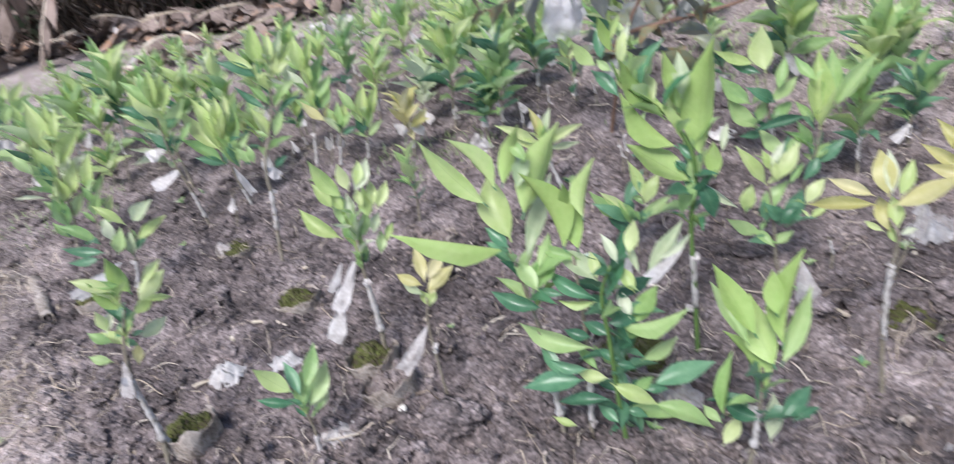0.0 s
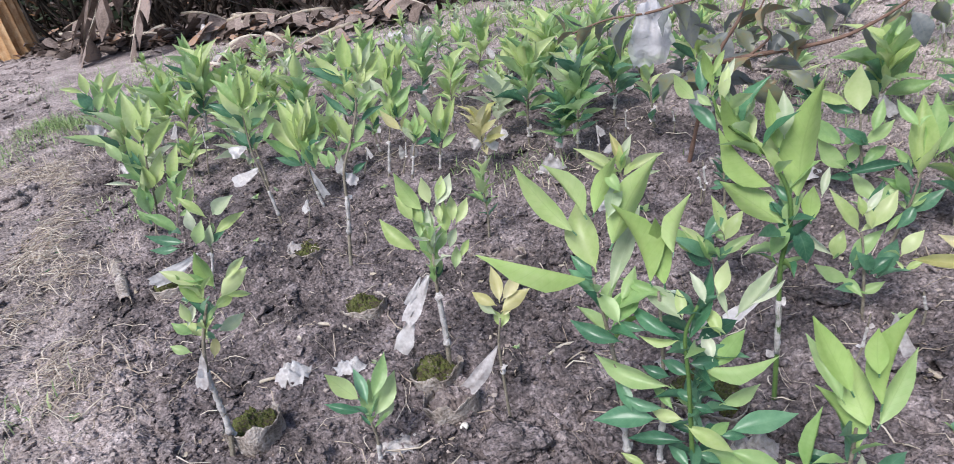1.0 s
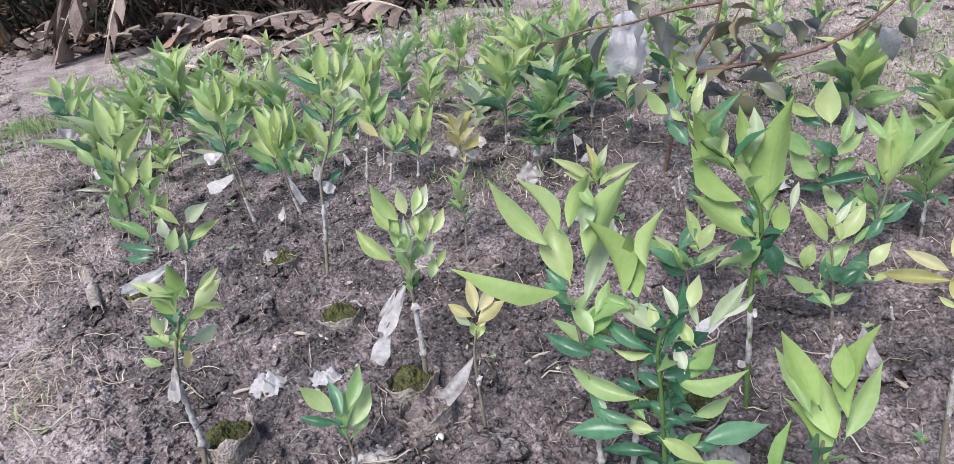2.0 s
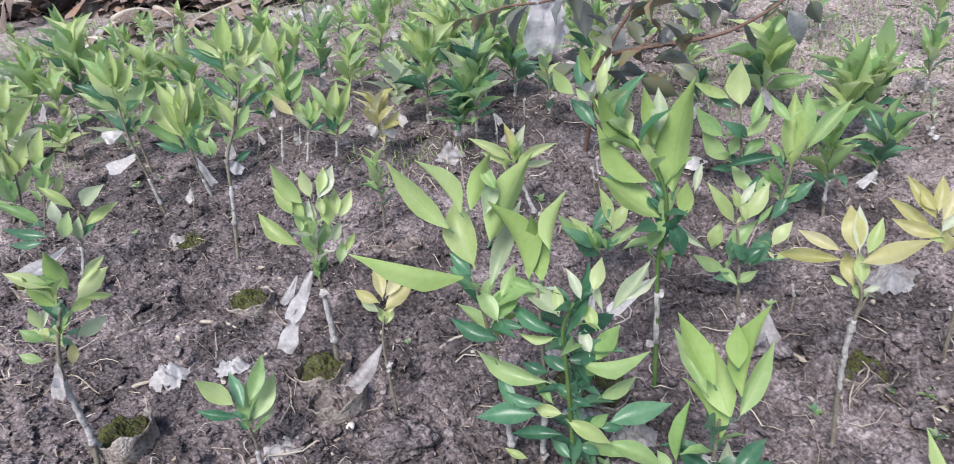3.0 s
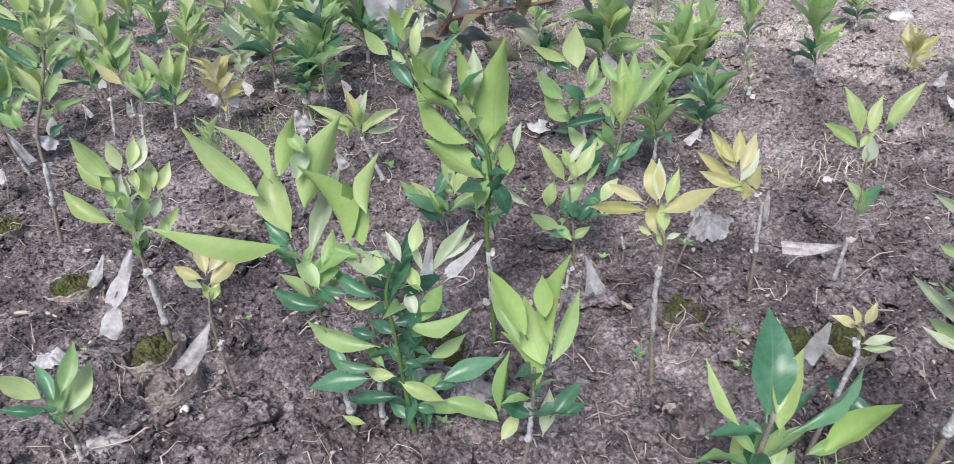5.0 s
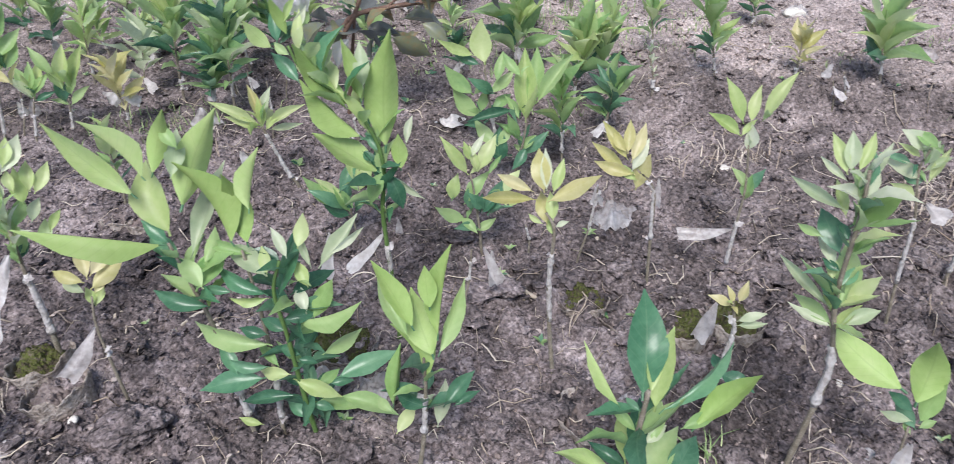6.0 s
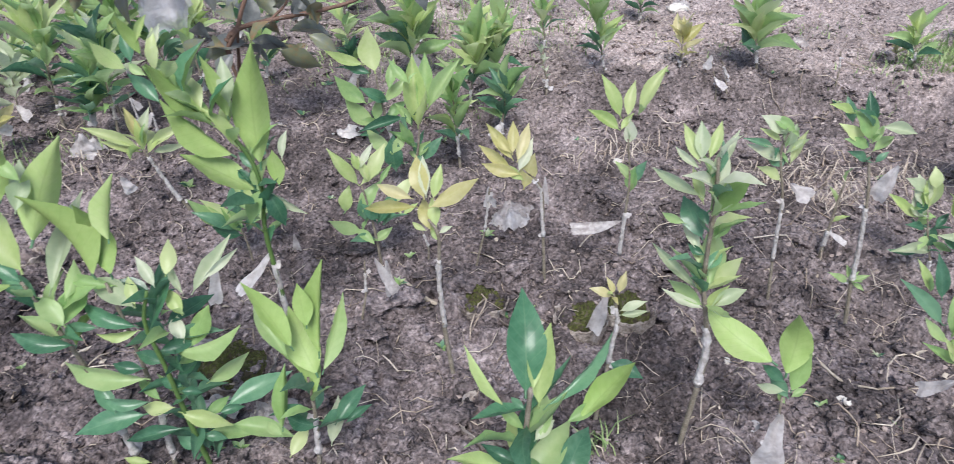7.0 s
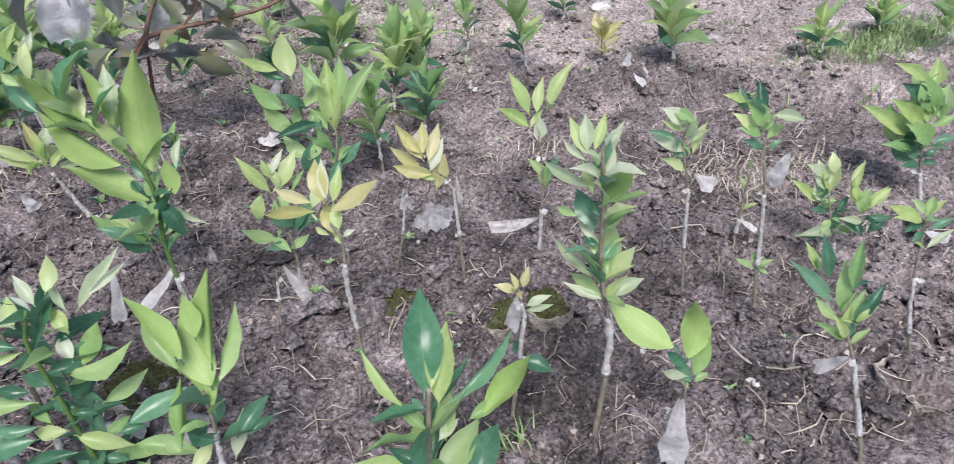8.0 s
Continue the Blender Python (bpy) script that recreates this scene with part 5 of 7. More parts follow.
leaves(near_blue, [
    (0.010, -0.004, 0.205, 65, 39, 7, 0.103, 0.39, 5, 3),
    (0.016, -0.007, 0.213, 67, 29, 17, 0.055, 0.29, 0, 0),
    (0.020, -0.009, 0.192, 45, 61, -160, 0.081, 0.35, 0, 0),
    (0.023, -0.011, 0.148, 63, 31, -1, 0.055, 0.37, 1, 0),
    (0.024, -0.011, 0.190, 19, 18, 58, 0.104, 0.14, 5, 1),
    (0.052, -0.024, 0.171, -6, 51, -126, 0.088, 0.30, 10, 1),
    (0.010, -0.005, 0.120, 60, 21, 2, 0.067, 0.36, 2, 3),
    (0.002, -0.001, 0.117, 72, 24, 6, 0.055, 0.44, 0, 0),
    (0.016, -0.008, 0.148, 20, 11, 27, 0.030, 0.64, 4, 1)])
leaves(near_blue, [
    (0.010, -0.005, 0.078, 27, 21, 6, 0.083, 0.42, 1, 0),
    (0.041, -0.019, 0.078, 36, 15, 24, 0.071, 0.56, 2, 1),
    (-0.007, 0.003, 0.193, 121, 51, 175, 0.072, 0.17, 10, 2),
    (0.009, -0.004, 0.192, 110, 9, -31, 0.018, 0.56, 2, 1),
    (0.002, -0.001, 0.079, 150, 33, 121, 0.087, 0.25, 10, 1),
    (0.043, -0.020, 0.173, 3, 5, 34, 0.039, 0.36, 1, 1)])
inner_leaves(near_blue, [(0.005, -0.001, 0.1), (0.013, -0.003, 0.2)], 0.0, 1.0, 10, 0.07, (1, 2, 2, 5), (5, 55))
heart_leaf = hero_sapling("short citrus sapling with two broad upright leaves", 0.631, 0.284, [(0, 0, 0), (0, -0, 0.061), (-0.002, 0.002, 0.118)], 0.0035, (0.0, 0.3))
leaves(heart_leaf, [
    (-0.009, 0.012, 0.158, 119, 25, 142, 0.095, 0.41, 10, 0),
    (-0.003, 0.004, 0.145, 35, 70, 171, 0.078, 0.66, 10, 3),
    (0.002, -0.003, 0.127, 12, 62, -163, 0.050, 0.41, 11, 0),
    (-0.002, 0.003, 0.138, 96, 3, -43, 0.030, 0.55, 2, 0),
    (-0.001, 0.001, 0.127, 116, -15, -49, 0.030, 0.40, 4, 1),
    (0.002, -0.003, 0.118, 84, 11, -36, 0.034, 0.50, 2, 0),
    (0.003, -0.004, 0.121, -9, 21, 31, 0.019, 0.55, 1, 1),
    (0.001, -0.001, 0.109, 83, 25, -33, 0.014, 0.88, 1, 1)])
spiky_right = hero_sapling("citrus sapling with narrow bluish leaves on a taped stem", 0.810, 0.175, [(0, 0, 0), (-0.006, 0.015, 0.062), (-0.014, 0.035, 0.133), (-0.023, 0.055, 0.183)], 0.0042, (0.2, 0.75))
sprout(spiky_right, [
    (-0.032, 0.077, 0.227, 76, 62, -28, 0.048, 0.28, 2),
    (-0.028, 0.068, 0.199, 129, 42, -50, 0.066, 0.24, 2),
    (-0.036, 0.088, 0.232, 105, 56, -43, 0.036, 0.26, 0),
    (-0.023, 0.056, 0.222, 36, 60, -5, 0.054, 0.26, 1),
    (-0.019, 0.046, 0.178, 3, 46, 13, 0.058, 0.22, 2),
    (-0.019, 0.046, 0.184, -17, 37, 25, 0.029, 0.26, 0),
    (-0.020, 0.048, 0.159, 138, 32, -47, 0.041, 0.26, 1),
    (-0.024, 0.059, 0.189, 58, 68, -18, 0.060, 0.26, 1),
    (-0.021, 0.052, 0.176, 13, 52, 8, 0.044, 0.28, 1),
    (-0.025, 0.060, 0.180, 133, 46, -53, 0.038, 0.30, 1)])
sprout(spiky_right, [
    (-0.018, 0.044, 0.155, -15, 38, 23, 0.027, 0.30, 1),
    (-0.020, 0.048, 0.161, 136, 59, -62, 0.036, 0.30, 0),
    (-0.022, 0.053, 0.171, 26, 77, 1, 0.033, 0.30, 0)])
butterfly = hero_sapling("yellow-green citrus graft with four leaves and a hanging tape end", 0.681, 0.663, [(0, 0, 0), (0.004, -0.003, 0.094), (0.006, -0.004, 0.158), (0.001, -0, 0.222)], 0.0038, (0.1, 0.45))
sprout(butterfly, [
    (-0.009, 0.006, 0.253, 108, 55, -33, 0.066, 0.30, 0),
    (0.010, -0.006, 0.259, 9, 50, 31, 0.075, 0.26, 0),
    (-0.009, 0.006, 0.235, 139, 31, -48, 0.054, 0.34, 0),
    (0.001, -0.000, 0.213, 56, 80, 1, 0.038, 0.50, 4),
    (-0.002, 0.001, 0.255, 44, 44, 10, 0.056, 0.30, 0),
    (0.006, -0.004, 0.156, 131, 49, -44, 0.036, 0.40, 1),
    (0.009, -0.006, 0.148, 2, 54, 33, 0.041, 0.40, 2),
    (0.008, -0.005, 0.137, 25, 77, 21, 0.038, 0.50, 1)])
gold_tuft = hero_sapling("yellow citrus sapling with a tuft of pale leaves", 0.548, 0.663, [(0, 0, 0), (-0.002, 0.001, 0.096), (-0.005, 0.002, 0.178), (-0.028, 0.013, 0.209)], 0.0038, (0.45, 0.9))
leaves(gold_tuft, [
    (-0.036, 0.024, 0.219, 111, 40, -45, 0.066, 0.29, 3, 0),
    (-0.037, 0.025, 0.228, 61, 47, -2, 0.049, 0.35, 3, 0),
    (-0.032, 0.022, 0.216, 41, 42, 17, 0.061, 0.31, 3, 0),
    (-0.039, 0.026, 0.231, 107, 39, -43, 0.032, 0.48, 3, 1),
    (-0.027, 0.018, 0.198, 135, 9, -60, 0.060, 0.33, 3, 1),
    (-0.025, 0.017, 0.174, -11, 73, -118, 0.057, 0.54, 3, 0),
    (-0.036, 0.024, 0.201, 115, 21, -51, 0.069, 0.25, 3, 0),
    (-0.031, 0.021, 0.202, 25, 49, 30, 0.052, 0.34, 4, 0),
    (-0.024, 0.016, 0.189, 117, 27, -50, 0.037, 0.42, 0, 1)])
star_far = hero_sapling("pale citrus sapling with spreading leaves and a taped stem", 0.065, 1.119, [(0, 0, 0), (-0.019, 0.001, 0.049), (-0.036, 0.002, 0.111), (-0.042, 0.002, 0.133)], 0.005, (0.2, 0.9))
sprout(star_far, [
    (-0.039, 0.002, 0.139, 112, 58, -15, 0.071, 0.26, 3),
    (-0.039, 0.002, 0.141, 51, 53, 25, 0.065, 0.28, 4),
    (-0.044, 0.003, 0.137, 167, 31, -48, 0.092, 0.22, 0),
    (-0.034, 0.002, 0.132, 6, 21, 49, 0.077, 0.26, 0),
    (-0.031, 0.002, 0.126, -4, 4, 50, 0.059, 0.24, 4),
    (-0.046, 0.003, 0.130, 176, 29, -51, 0.061, 0.30, 0),
    (-0.040, 0.002, 0.133, 88, 83, 0, 0.052, 0.36, 0),
    (-0.037, 0.002, 0.126, 4, 43, 51, 0.038, 0.36, 0)])
round_low = hero_sapling("thin citrus graft with yellow shoots and one round low leaf", 0.487, 0.420, [(0, 0, 0), (0.007, -0.004, 0.074), (0.012, -0.007, 0.131), (0.015, -0.009, 0.167), (0.009, -0.005, 0.206)], 0.0042, (0.5, 0.9))
sprout(round_low, [
    (0.009, -0.005, 0.200, 147, 21, -39, 0.027, 0.40, 3),
    (0.010, -0.006, 0.203, 107, 55, -26, 0.021, 0.34, 3),
    (0.014, -0.008, 0.205, 27, 58, 18, 0.025, 0.40, 3),
    (0.010, -0.006, 0.103, -50, -13, 31, 0.040, 0.80, 2),
    (0.016, -0.009, 0.180, -20, 20, 36, 0.031, 0.34, 4),
    (0.017, -0.009, 0.174, -26, 11, 37, 0.030, 0.30, 4)])
sprout(edge_bush, [
    (-0.018, 0.039, 0.121, 140, 30, -61, 0.106, 0.30, 0),
    (-0.021, 0.045, 0.102, 129, 59, -66, 0.080, 0.50, 1),
    (-0.014, 0.029, 0.146, 143, 35, -65, 0.075, 0.40, 0),
    (-0.014, 0.030, 0.135, 88, 61, -41, 0.090, 0.36, 4),
    (-0.010, 0.022, 0.164, 103, 64, -52, 0.074, 0.50, 1),
    (-0.006, 0.012, 0.111, 153, 38, -72, 0.069, 0.50, 1),
    (-0.014, 0.029, 0.095, 155, 17, -56, 0.062, 0.35, 2),
    (-0.011, 0.023, 0.082, 146, 40, -68, 0.055, 0.50, 2),
    (-0.012, 0.025, 0.096, -10, 46, 25, 0.034, 0.40, 1),
    (-0.018, 0.038, 0.150, 42, 75, -10, 0.061, 0.40, 1)])
sprout(edge_bush, [
    (-0.005, 0.012, 0.156, 38, 68, -8, 0.060, 0.50, 1)])
sprout(cluster_c, [
    (-0.020, 0.036, 0.099, 133, 38, -54, 0.055, 0.28, 0),
    (-0.018, 0.032, 0.100, 96, 65, -40, 0.042, 0.60, 4),
    (-0.019, 0.034, 0.088, -22, 30, 34, 0.027, 0.50, 1),
    (-0.015, 0.027, 0.118, 48, 62, -10, 0.060, 0.40, 0),
    (-0.019, 0.032, 0.121, 97, 65, -42, 0.049, 0.50, 4),
    (0.003, -0.006, 0.111, 81, 62, -32, 0.033, 0.50, 0),
    (0.000, -0.000, 0.120, 24, 57, 4, 0.057, 0.16, 0),
    (0.009, -0.015, 0.098, -6, 38, 23, 0.054, 0.25, 0),
    (0.007, -0.012, 0.097, 8, 58, 13, 0.040, 0.50, 1),
    (0.014, -0.025, 0.071, 147, 29, -55, 0.041, 0.40, 2)])
sprout(cluster_c, [
    (0.015, -0.025, 0.067, -23, 28, 32, 0.033, 0.40, 2),
    (-0.005, 0.008, 0.052, 162, 6, -41, 0.064, 0.30, 4),
    (-0.008, 0.015, 0.053, 21, 70, 6, 0.037, 0.50, 2)])
sapling(0.990, 0.547, 0.159, 0.004, -0.006, 0.029, 3, 0, 0.6, 3)
sapling(1.285, 1.029, 0.192, -0.028, 0.027, 0.103, 10, 1, 0.7, 17)
sapling(1.144, 1.121, 0.128, 0.001, -0.000, 0.056, 8, 3, 0.8, 22)
sapling(0.978, 1.171, 0.213, -0.040, 0.025, 0.088, 11, 1, 0.6, 32)
sapling(1.236, 1.408, 0.143, -0.008, 0.006, 0.072, 8, 1, 0.7, 36)
sapling(1.600, 0.882, 0.146, -0.017, 0.025, 0.070, 8, 1, 0.7, 43)
sapling(1.620, 0.943, 0.070, -0.010, 0.013, 0.032, 6, 3, 0.8, 48)
sapling(1.856, 0.918, 0.118, -0.015, 0.025, 0.076, 9, 1, 0.8, 58)
sapling(1.900, 0.781, 0.167, -0.013, 0.026, 0.085, 9, 1, 0.7, 65)
sapling(1.572, 0.746, 0.072, 0.008, -0.013, 0.026, 3, 1, 0.6, 66)
sapling(0.844, 1.200, 0.121, -0.015, 0.008, 0.030, 5, 4, 0.7, 75)
sapling(0.687, 1.096, 0.175, 0.010, -0.004, 0.073, 9, 2, 0.7, 86)
sapling(0.669, 1.232, 0.236, 0.033, -0.011, 0.097, 12, 1, 0.5, 96)
sapling(0.560, 1.027, 0.216, -0.006, 0.002, 0.073, 9, 1, 0.5, 100)
sapling(0.739, 1.255, 0.242, 0.023, -0.009, 0.099, 10, 1, 0.6, 108)
sapling(0.626, 1.479, 0.230, 0.010, -0.003, 0.115, 12, 1, 0.8, 117)
sapling(0.922, 1.361, 0.162, -0.004, 0.002, 0.059, 6, 1, 0.5, 118)
sapling(-0.053, 1.454, 0.265, 0.034, 0.003, 0.079, 16, 2, 1.0, 135)
sapling(-0.247, 1.157, 0.177, 0.010, 0.002, 0.048, 8, 1, 0.8, 134)
sapling(-0.275, 1.464, 0.192, 0.003, 0.000, 0.073, 8, 3, 0.9, 141)
sapling(-1.240, 1.938, 0.305, 0.057, 0.034, 0.137, 10, 1, 0.6, 150)
sapling(-1.339, 1.830, 0.278, 0.083, 0.057, 0.104, 10, 1, 0.6, 157)
sapling(-1.427, 1.707, 0.251, 0.096, 0.076, 0.146, 8, 1, 0.6, 162)
sapling(-1.042, 1.903, 0.234, 0.082, 0.042, 0.096, 9, 1, 0.7, 170)
sapling(-0.934, 1.893, 0.219, 0.093, 0.042, 0.095, 9, 1, 0.6, 177)
sapling(-1.163, 1.963, 0.219, 0.054, 0.030, 0.095, 9, 1, 0.7, 184)
sapling(-0.254, 1.639, 0.200, 0.031, 0.004, 0.098, 8, 4, 1.0, 190)
sapling(-0.171, 1.594, 0.276, 0.037, 0.003, 0.091, 14, 1, 0.8, 203)
sapling(-0.088, 1.465, 0.205, 0.029, 0.001, 0.078, 16, 2, 0.8, 212)
sapling(-0.112, 1.875, 0.258, 0.022, 0.001, 0.104, 14, 1, 0.8, 217)
sapling(-0.015, 1.705, 0.271, 0.017, -0.000, 0.098, 14, 1, 0.8, 224)
sapling(0.059, 1.720, 0.212, 0.000, -0.000, 0.080, 10, 2, 0.8, 227)
sapling(-0.394, 1.767, 0.221, 0.032, 0.006, 0.076, 8, 0, 0.6, 232)
sapling(-0.498, 1.915, 0.236, 0.030, 0.007, 0.082, 9, 1, 0.7, 240)
sapling(-0.338, 2.069, 0.251, 0.051, 0.007, 0.096, 9, 0, 0.6, 247)
sapling(-0.238, 2.084, 0.179, 0.036, 0.003, 0.077, 9, 0, 0.7, 254)
sapling(-0.615, 2.119, 0.180, 0.019, 0.005, 0.081, 8, 1, 0.7, 260)
sapling(-0.748, 2.231, 0.208, 0.028, 0.009, 0.085, 8, 1, 0.7, 267)
sapling(-0.432, 2.291, 0.171, 0.052, 0.008, 0.081, 8, 1, 0.7, 274)
sapling(-0.159, 2.233, 0.177, 0.033, 0.002, 0.092, 9, 1, 0.7, 282)
sapling(-0.897, 2.229, 0.167, 0.032, 0.012, 0.086, 8, 1, 0.7, 288)
sapling(-1.432, 2.244, 0.278, 0.055, 0.033, 0.111, 7, 1, 0.5, 294)
sapling(-0.363, 2.718, 0.113, 0.043, 0.005, 0.059, 7, 0, 0.7, 301)
sapling(-0.233, 2.562, 0.123, 0.017, 0.001, 0.060, 7, 0, 0.7, 308)
sapling(-0.050, 2.391, 0.165, 0.028, -0.000, 0.073, 8, 1, 0.7, 316)
sapling(-0.536, 2.480, 0.132, 0.026, 0.005, 0.064, 7, 1, 0.7, 322)
sapling(0.221, 1.178, 0.128, 0.000, -0.000, 0.035, 7, 2, 0.8, 329)
sapling(0.484, 1.499, 0.129, -0.006, 0.002, 0.055, 9, 2, 0.9, 338)

# ---- the crowded rows at the back of the bed ----
grid = random.Random(77)
taken = [(q.location.x, q.location.y) for q in bpy.data.objects if q.name.startswith("sapling")]
for i in range(460):
    y = grid.uniform(1.55, 3.15)
    x = grid.uniform(-0.25 - 0.62 * y, 0.65)
    if x > 0.0 and y < 1.8 or any((x - a) ** 2 + (y - b) ** 2 < 0.012 for a, b in taken):
        continue
    if y > 2.75 and x < -0.5:
        continue
    taken.append((x, y))
    low = 0.68 if y > 2.15 else 1.0
    sapling(x, y, low * grid.uniform(0.13, 0.27), grid.uniform(-0.03, 0.03), grid.uniform(-0.03, 0.03), low * grid.uniform(0.06, 0.095), grid.randint(6, 9), grid.choice((0, 0, 0, 0, 1, 1, 4)), grid.uniform(0.5, 0.9), i)


for i in range(160):
    y = grid.uniform(1.42, 2.7)
    x = grid.uniform(0.05, 1.25 - 0.25 * y + 0.2)
    if any((x - a) ** 2 + (y - b) ** 2 < 0.021 for a, b in taken):
        continue
    taken.append((x, y))
    sapling(x, y, grid.uniform(0.15, 0.27), grid.uniform(-0.03, 0.03), grid.uniform(-0.03, 0.03), grid.uniform(0.06, 0.09), grid.randint(5, 8), grid.choice((0, 0, 1, 1, 1)), grid.uniform(0.5, 0.9), i)


# ---- nursery bags, tape ends, sticks, lumps ----
dice = random.Random(11)


def grow_bag(x, y, r, h, mossy):
    """An old nursery bag, half sunk: a mound of soil with torn crumpled film round part of it."""
    bag = new("nursery_bag")
    bag.location = (x, y, level(x, y) - 0.015)
    tagged(bag, "half-buried torn plastic nursery bag " + ("with mossy soil" if mossy else "full of soil"), "nursery bag", "nursery bags")
    seed = Vector((x * 7, y * 9, 1))
    r, h = r * 0.95, min(h, 0.075) * 0.62 + 0.016
    n, rings = 48, 9

    def radius(a, s):
        d = Vector((math.cos(a), math.sin(a), s * 0.8))
        return r * (1 + 0.22 * noise.noise(d * 1.1 + seed) + 0.09 * noise.noise(d * 3 + seed) + 0.04 * noise.noise(d * 9 + seed))
    # film most of the way round, its rim ragged, crumpled and leaning out, torn open at the back
    start, turn = math.atan2(-y, -x) + dice.uniform(-0.5, 0.5), dice.uniform(2.3, 2.9)
    vs, fs = [], []
    for j in range(rings + 1):
        s = j / rings
        for i in range(n + 1):
            u = 2 * i / n - 1
            a = start + u * turn
            d = Vector((math.cos(a), math.sin(a), 0))
            top = h * (0.95 - 0.45 * abs(u) ** 3 + 0.30 * noise.noise(d * 1.6 + seed) + 0.10 * noise.noise(d * 4 + seed))
            k = Vector((u * turn * 2.2, s * 1.3, seed.x))
            q = radius(a, s * 0.5) * 1.04 + 0.002 + r * s * (0.03 + 0.14 * noise.noise(k) + 0.14 * abs(noise.noise(k * 2.6)) + 0.09 * abs(noise.noise(k * 6)))
            q += r * 0.35 * max(0.0, s - 0.75) * (0.4 + noise.noise(d * 2.3 + seed * 2))
            vs.append((q * d.x, q * d.y, max(0.1 * h * s, s * top) + 0.06 * h * s * noise.noise(k * 4)))
    c = n + 1
    for j in range(rings):
        for i in range(n):
            fs.append((j * c + i, j * c + i + 1, (j + 1) * c + i + 1, (j + 1) * c + i))
    film = mesh_object("film", vs, fs, BAG, bag, label="crumpled beige plastic film")
    thick = film.modifiers.new("thickness", "SOLIDIFY")
    thick.thickness = 0.0008
    # the soil or moss that fills it, sunk a little under the rim
    n, deep = 64, 22
    peak = 0.85 if mossy else 0.7
    vs, fs = [(0, 0, h * peak)], []
    for j in range(1, deep + 1):
        u = j / deep
        for i in range(n):
            a = 2 * math.pi * i / n
            q = radius(a, 0.3) * (u * 1.02 if u < 0.9 else 0.93)
            p = Vector((q * math.cos(a), q * math.sin(a), 0))
            rugged = 0.016 * noise.noise(p * 24 + seed) + 0.010 * noise.noise(p * 60 + seed) + 0.010 * abs(noise.noise(p * 130)) + 0.006 * noise.noise(p * 260)
            z = h * (peak - 0.22 * u * u) + rugged if u < 0.95 else -0.005
            vs.append((p.x, p.y, z))
    for i in range(n):
        fs.append((0, 1 + i, 1 + (i + 1) % n))
    for j in range(deep - 1):
        for i in range(n):
            k = (i + 1) % n
            fs.append((1 + j * n + i, 1 + (j + 1) * n + i, 1 + (j + 1) * n + k, 1 + j * n + k))
    mesh_object("moss" if mossy else "soil_core", vs, fs, MOSS if mossy else CLOD, bag)


def plastic_strip(a, b, width):
    o = Vector(a)
    vs, fs = ribbon((0, 0, 0), Vector(b) - o, width * 0.85, dice.randint(1, 999), sag=0.06, face=(-0.6 * o.x, -0.7, 0.75))
    ob = mesh_object("plastic_strip", vs, fs, STRIP)
    ob.location = o
    tagged(ob, "loose end of whitish plastic graft tape on a stem", "plastic strip", "graft tape ends")


def crumpled_film(x, y, w, h):
    """A torn piece of whitish film lying crumpled on the soil."""
    seed = dice.randint(1, 999)
    n, rings = 26, 7
    z0 = level(x, y)
    vs, fs = [(0, 0, max(h * 0.45, gh(x, y) - z0 + 0.006))], []
    for j in range(1, rings + 1):
        for i in range(n):
            a = 6.2832 * i / n
            d = Vector((math.cos(a), math.sin(a), 0))
            q = 0.5 * j / rings * (1 + 0.45 * noise.noise(d * 1.4 + Vector((seed, 0, 0))) + 0.22 * noise.noise(d * 4 + Vector((0, seed, 0))))
            px, py = q * w * d.x, q * max(h, 0.6 * w) * d.y
            k = Vector((px, py, 0)) / w * 7
            z = h * (0.45 * (1 - (j / rings) ** 2) + 0.35 * noise.noise(k * 0.7 + Vector((0, 0, seed))) + 0.28 * abs(noise.noise(k * 1.7 + Vector((0, 0, seed)))))
            vs.append((px, py, max(z, gh(x + px, y + py) - z0 + 0.002)))
    for i in range(n):
        fs.append((0, 1 + i, 1 + (i + 1) % n))
    for j in range(rings - 1):
        for i in range(n):
            k = (i + 1) % n
            fs.append((1 + j * n + i, 1 + (j + 1) * n + i, 1 + (j + 1) * n + k, 1 + j * n + k))
    ob = mesh_object("plastic_scrap", vs, fs, FILM)
    ob.location = (x, y, z0)
    tagged(ob, "crumpled scrap of whitish plastic film on the soil", "plastic scrap", "plastic litter")


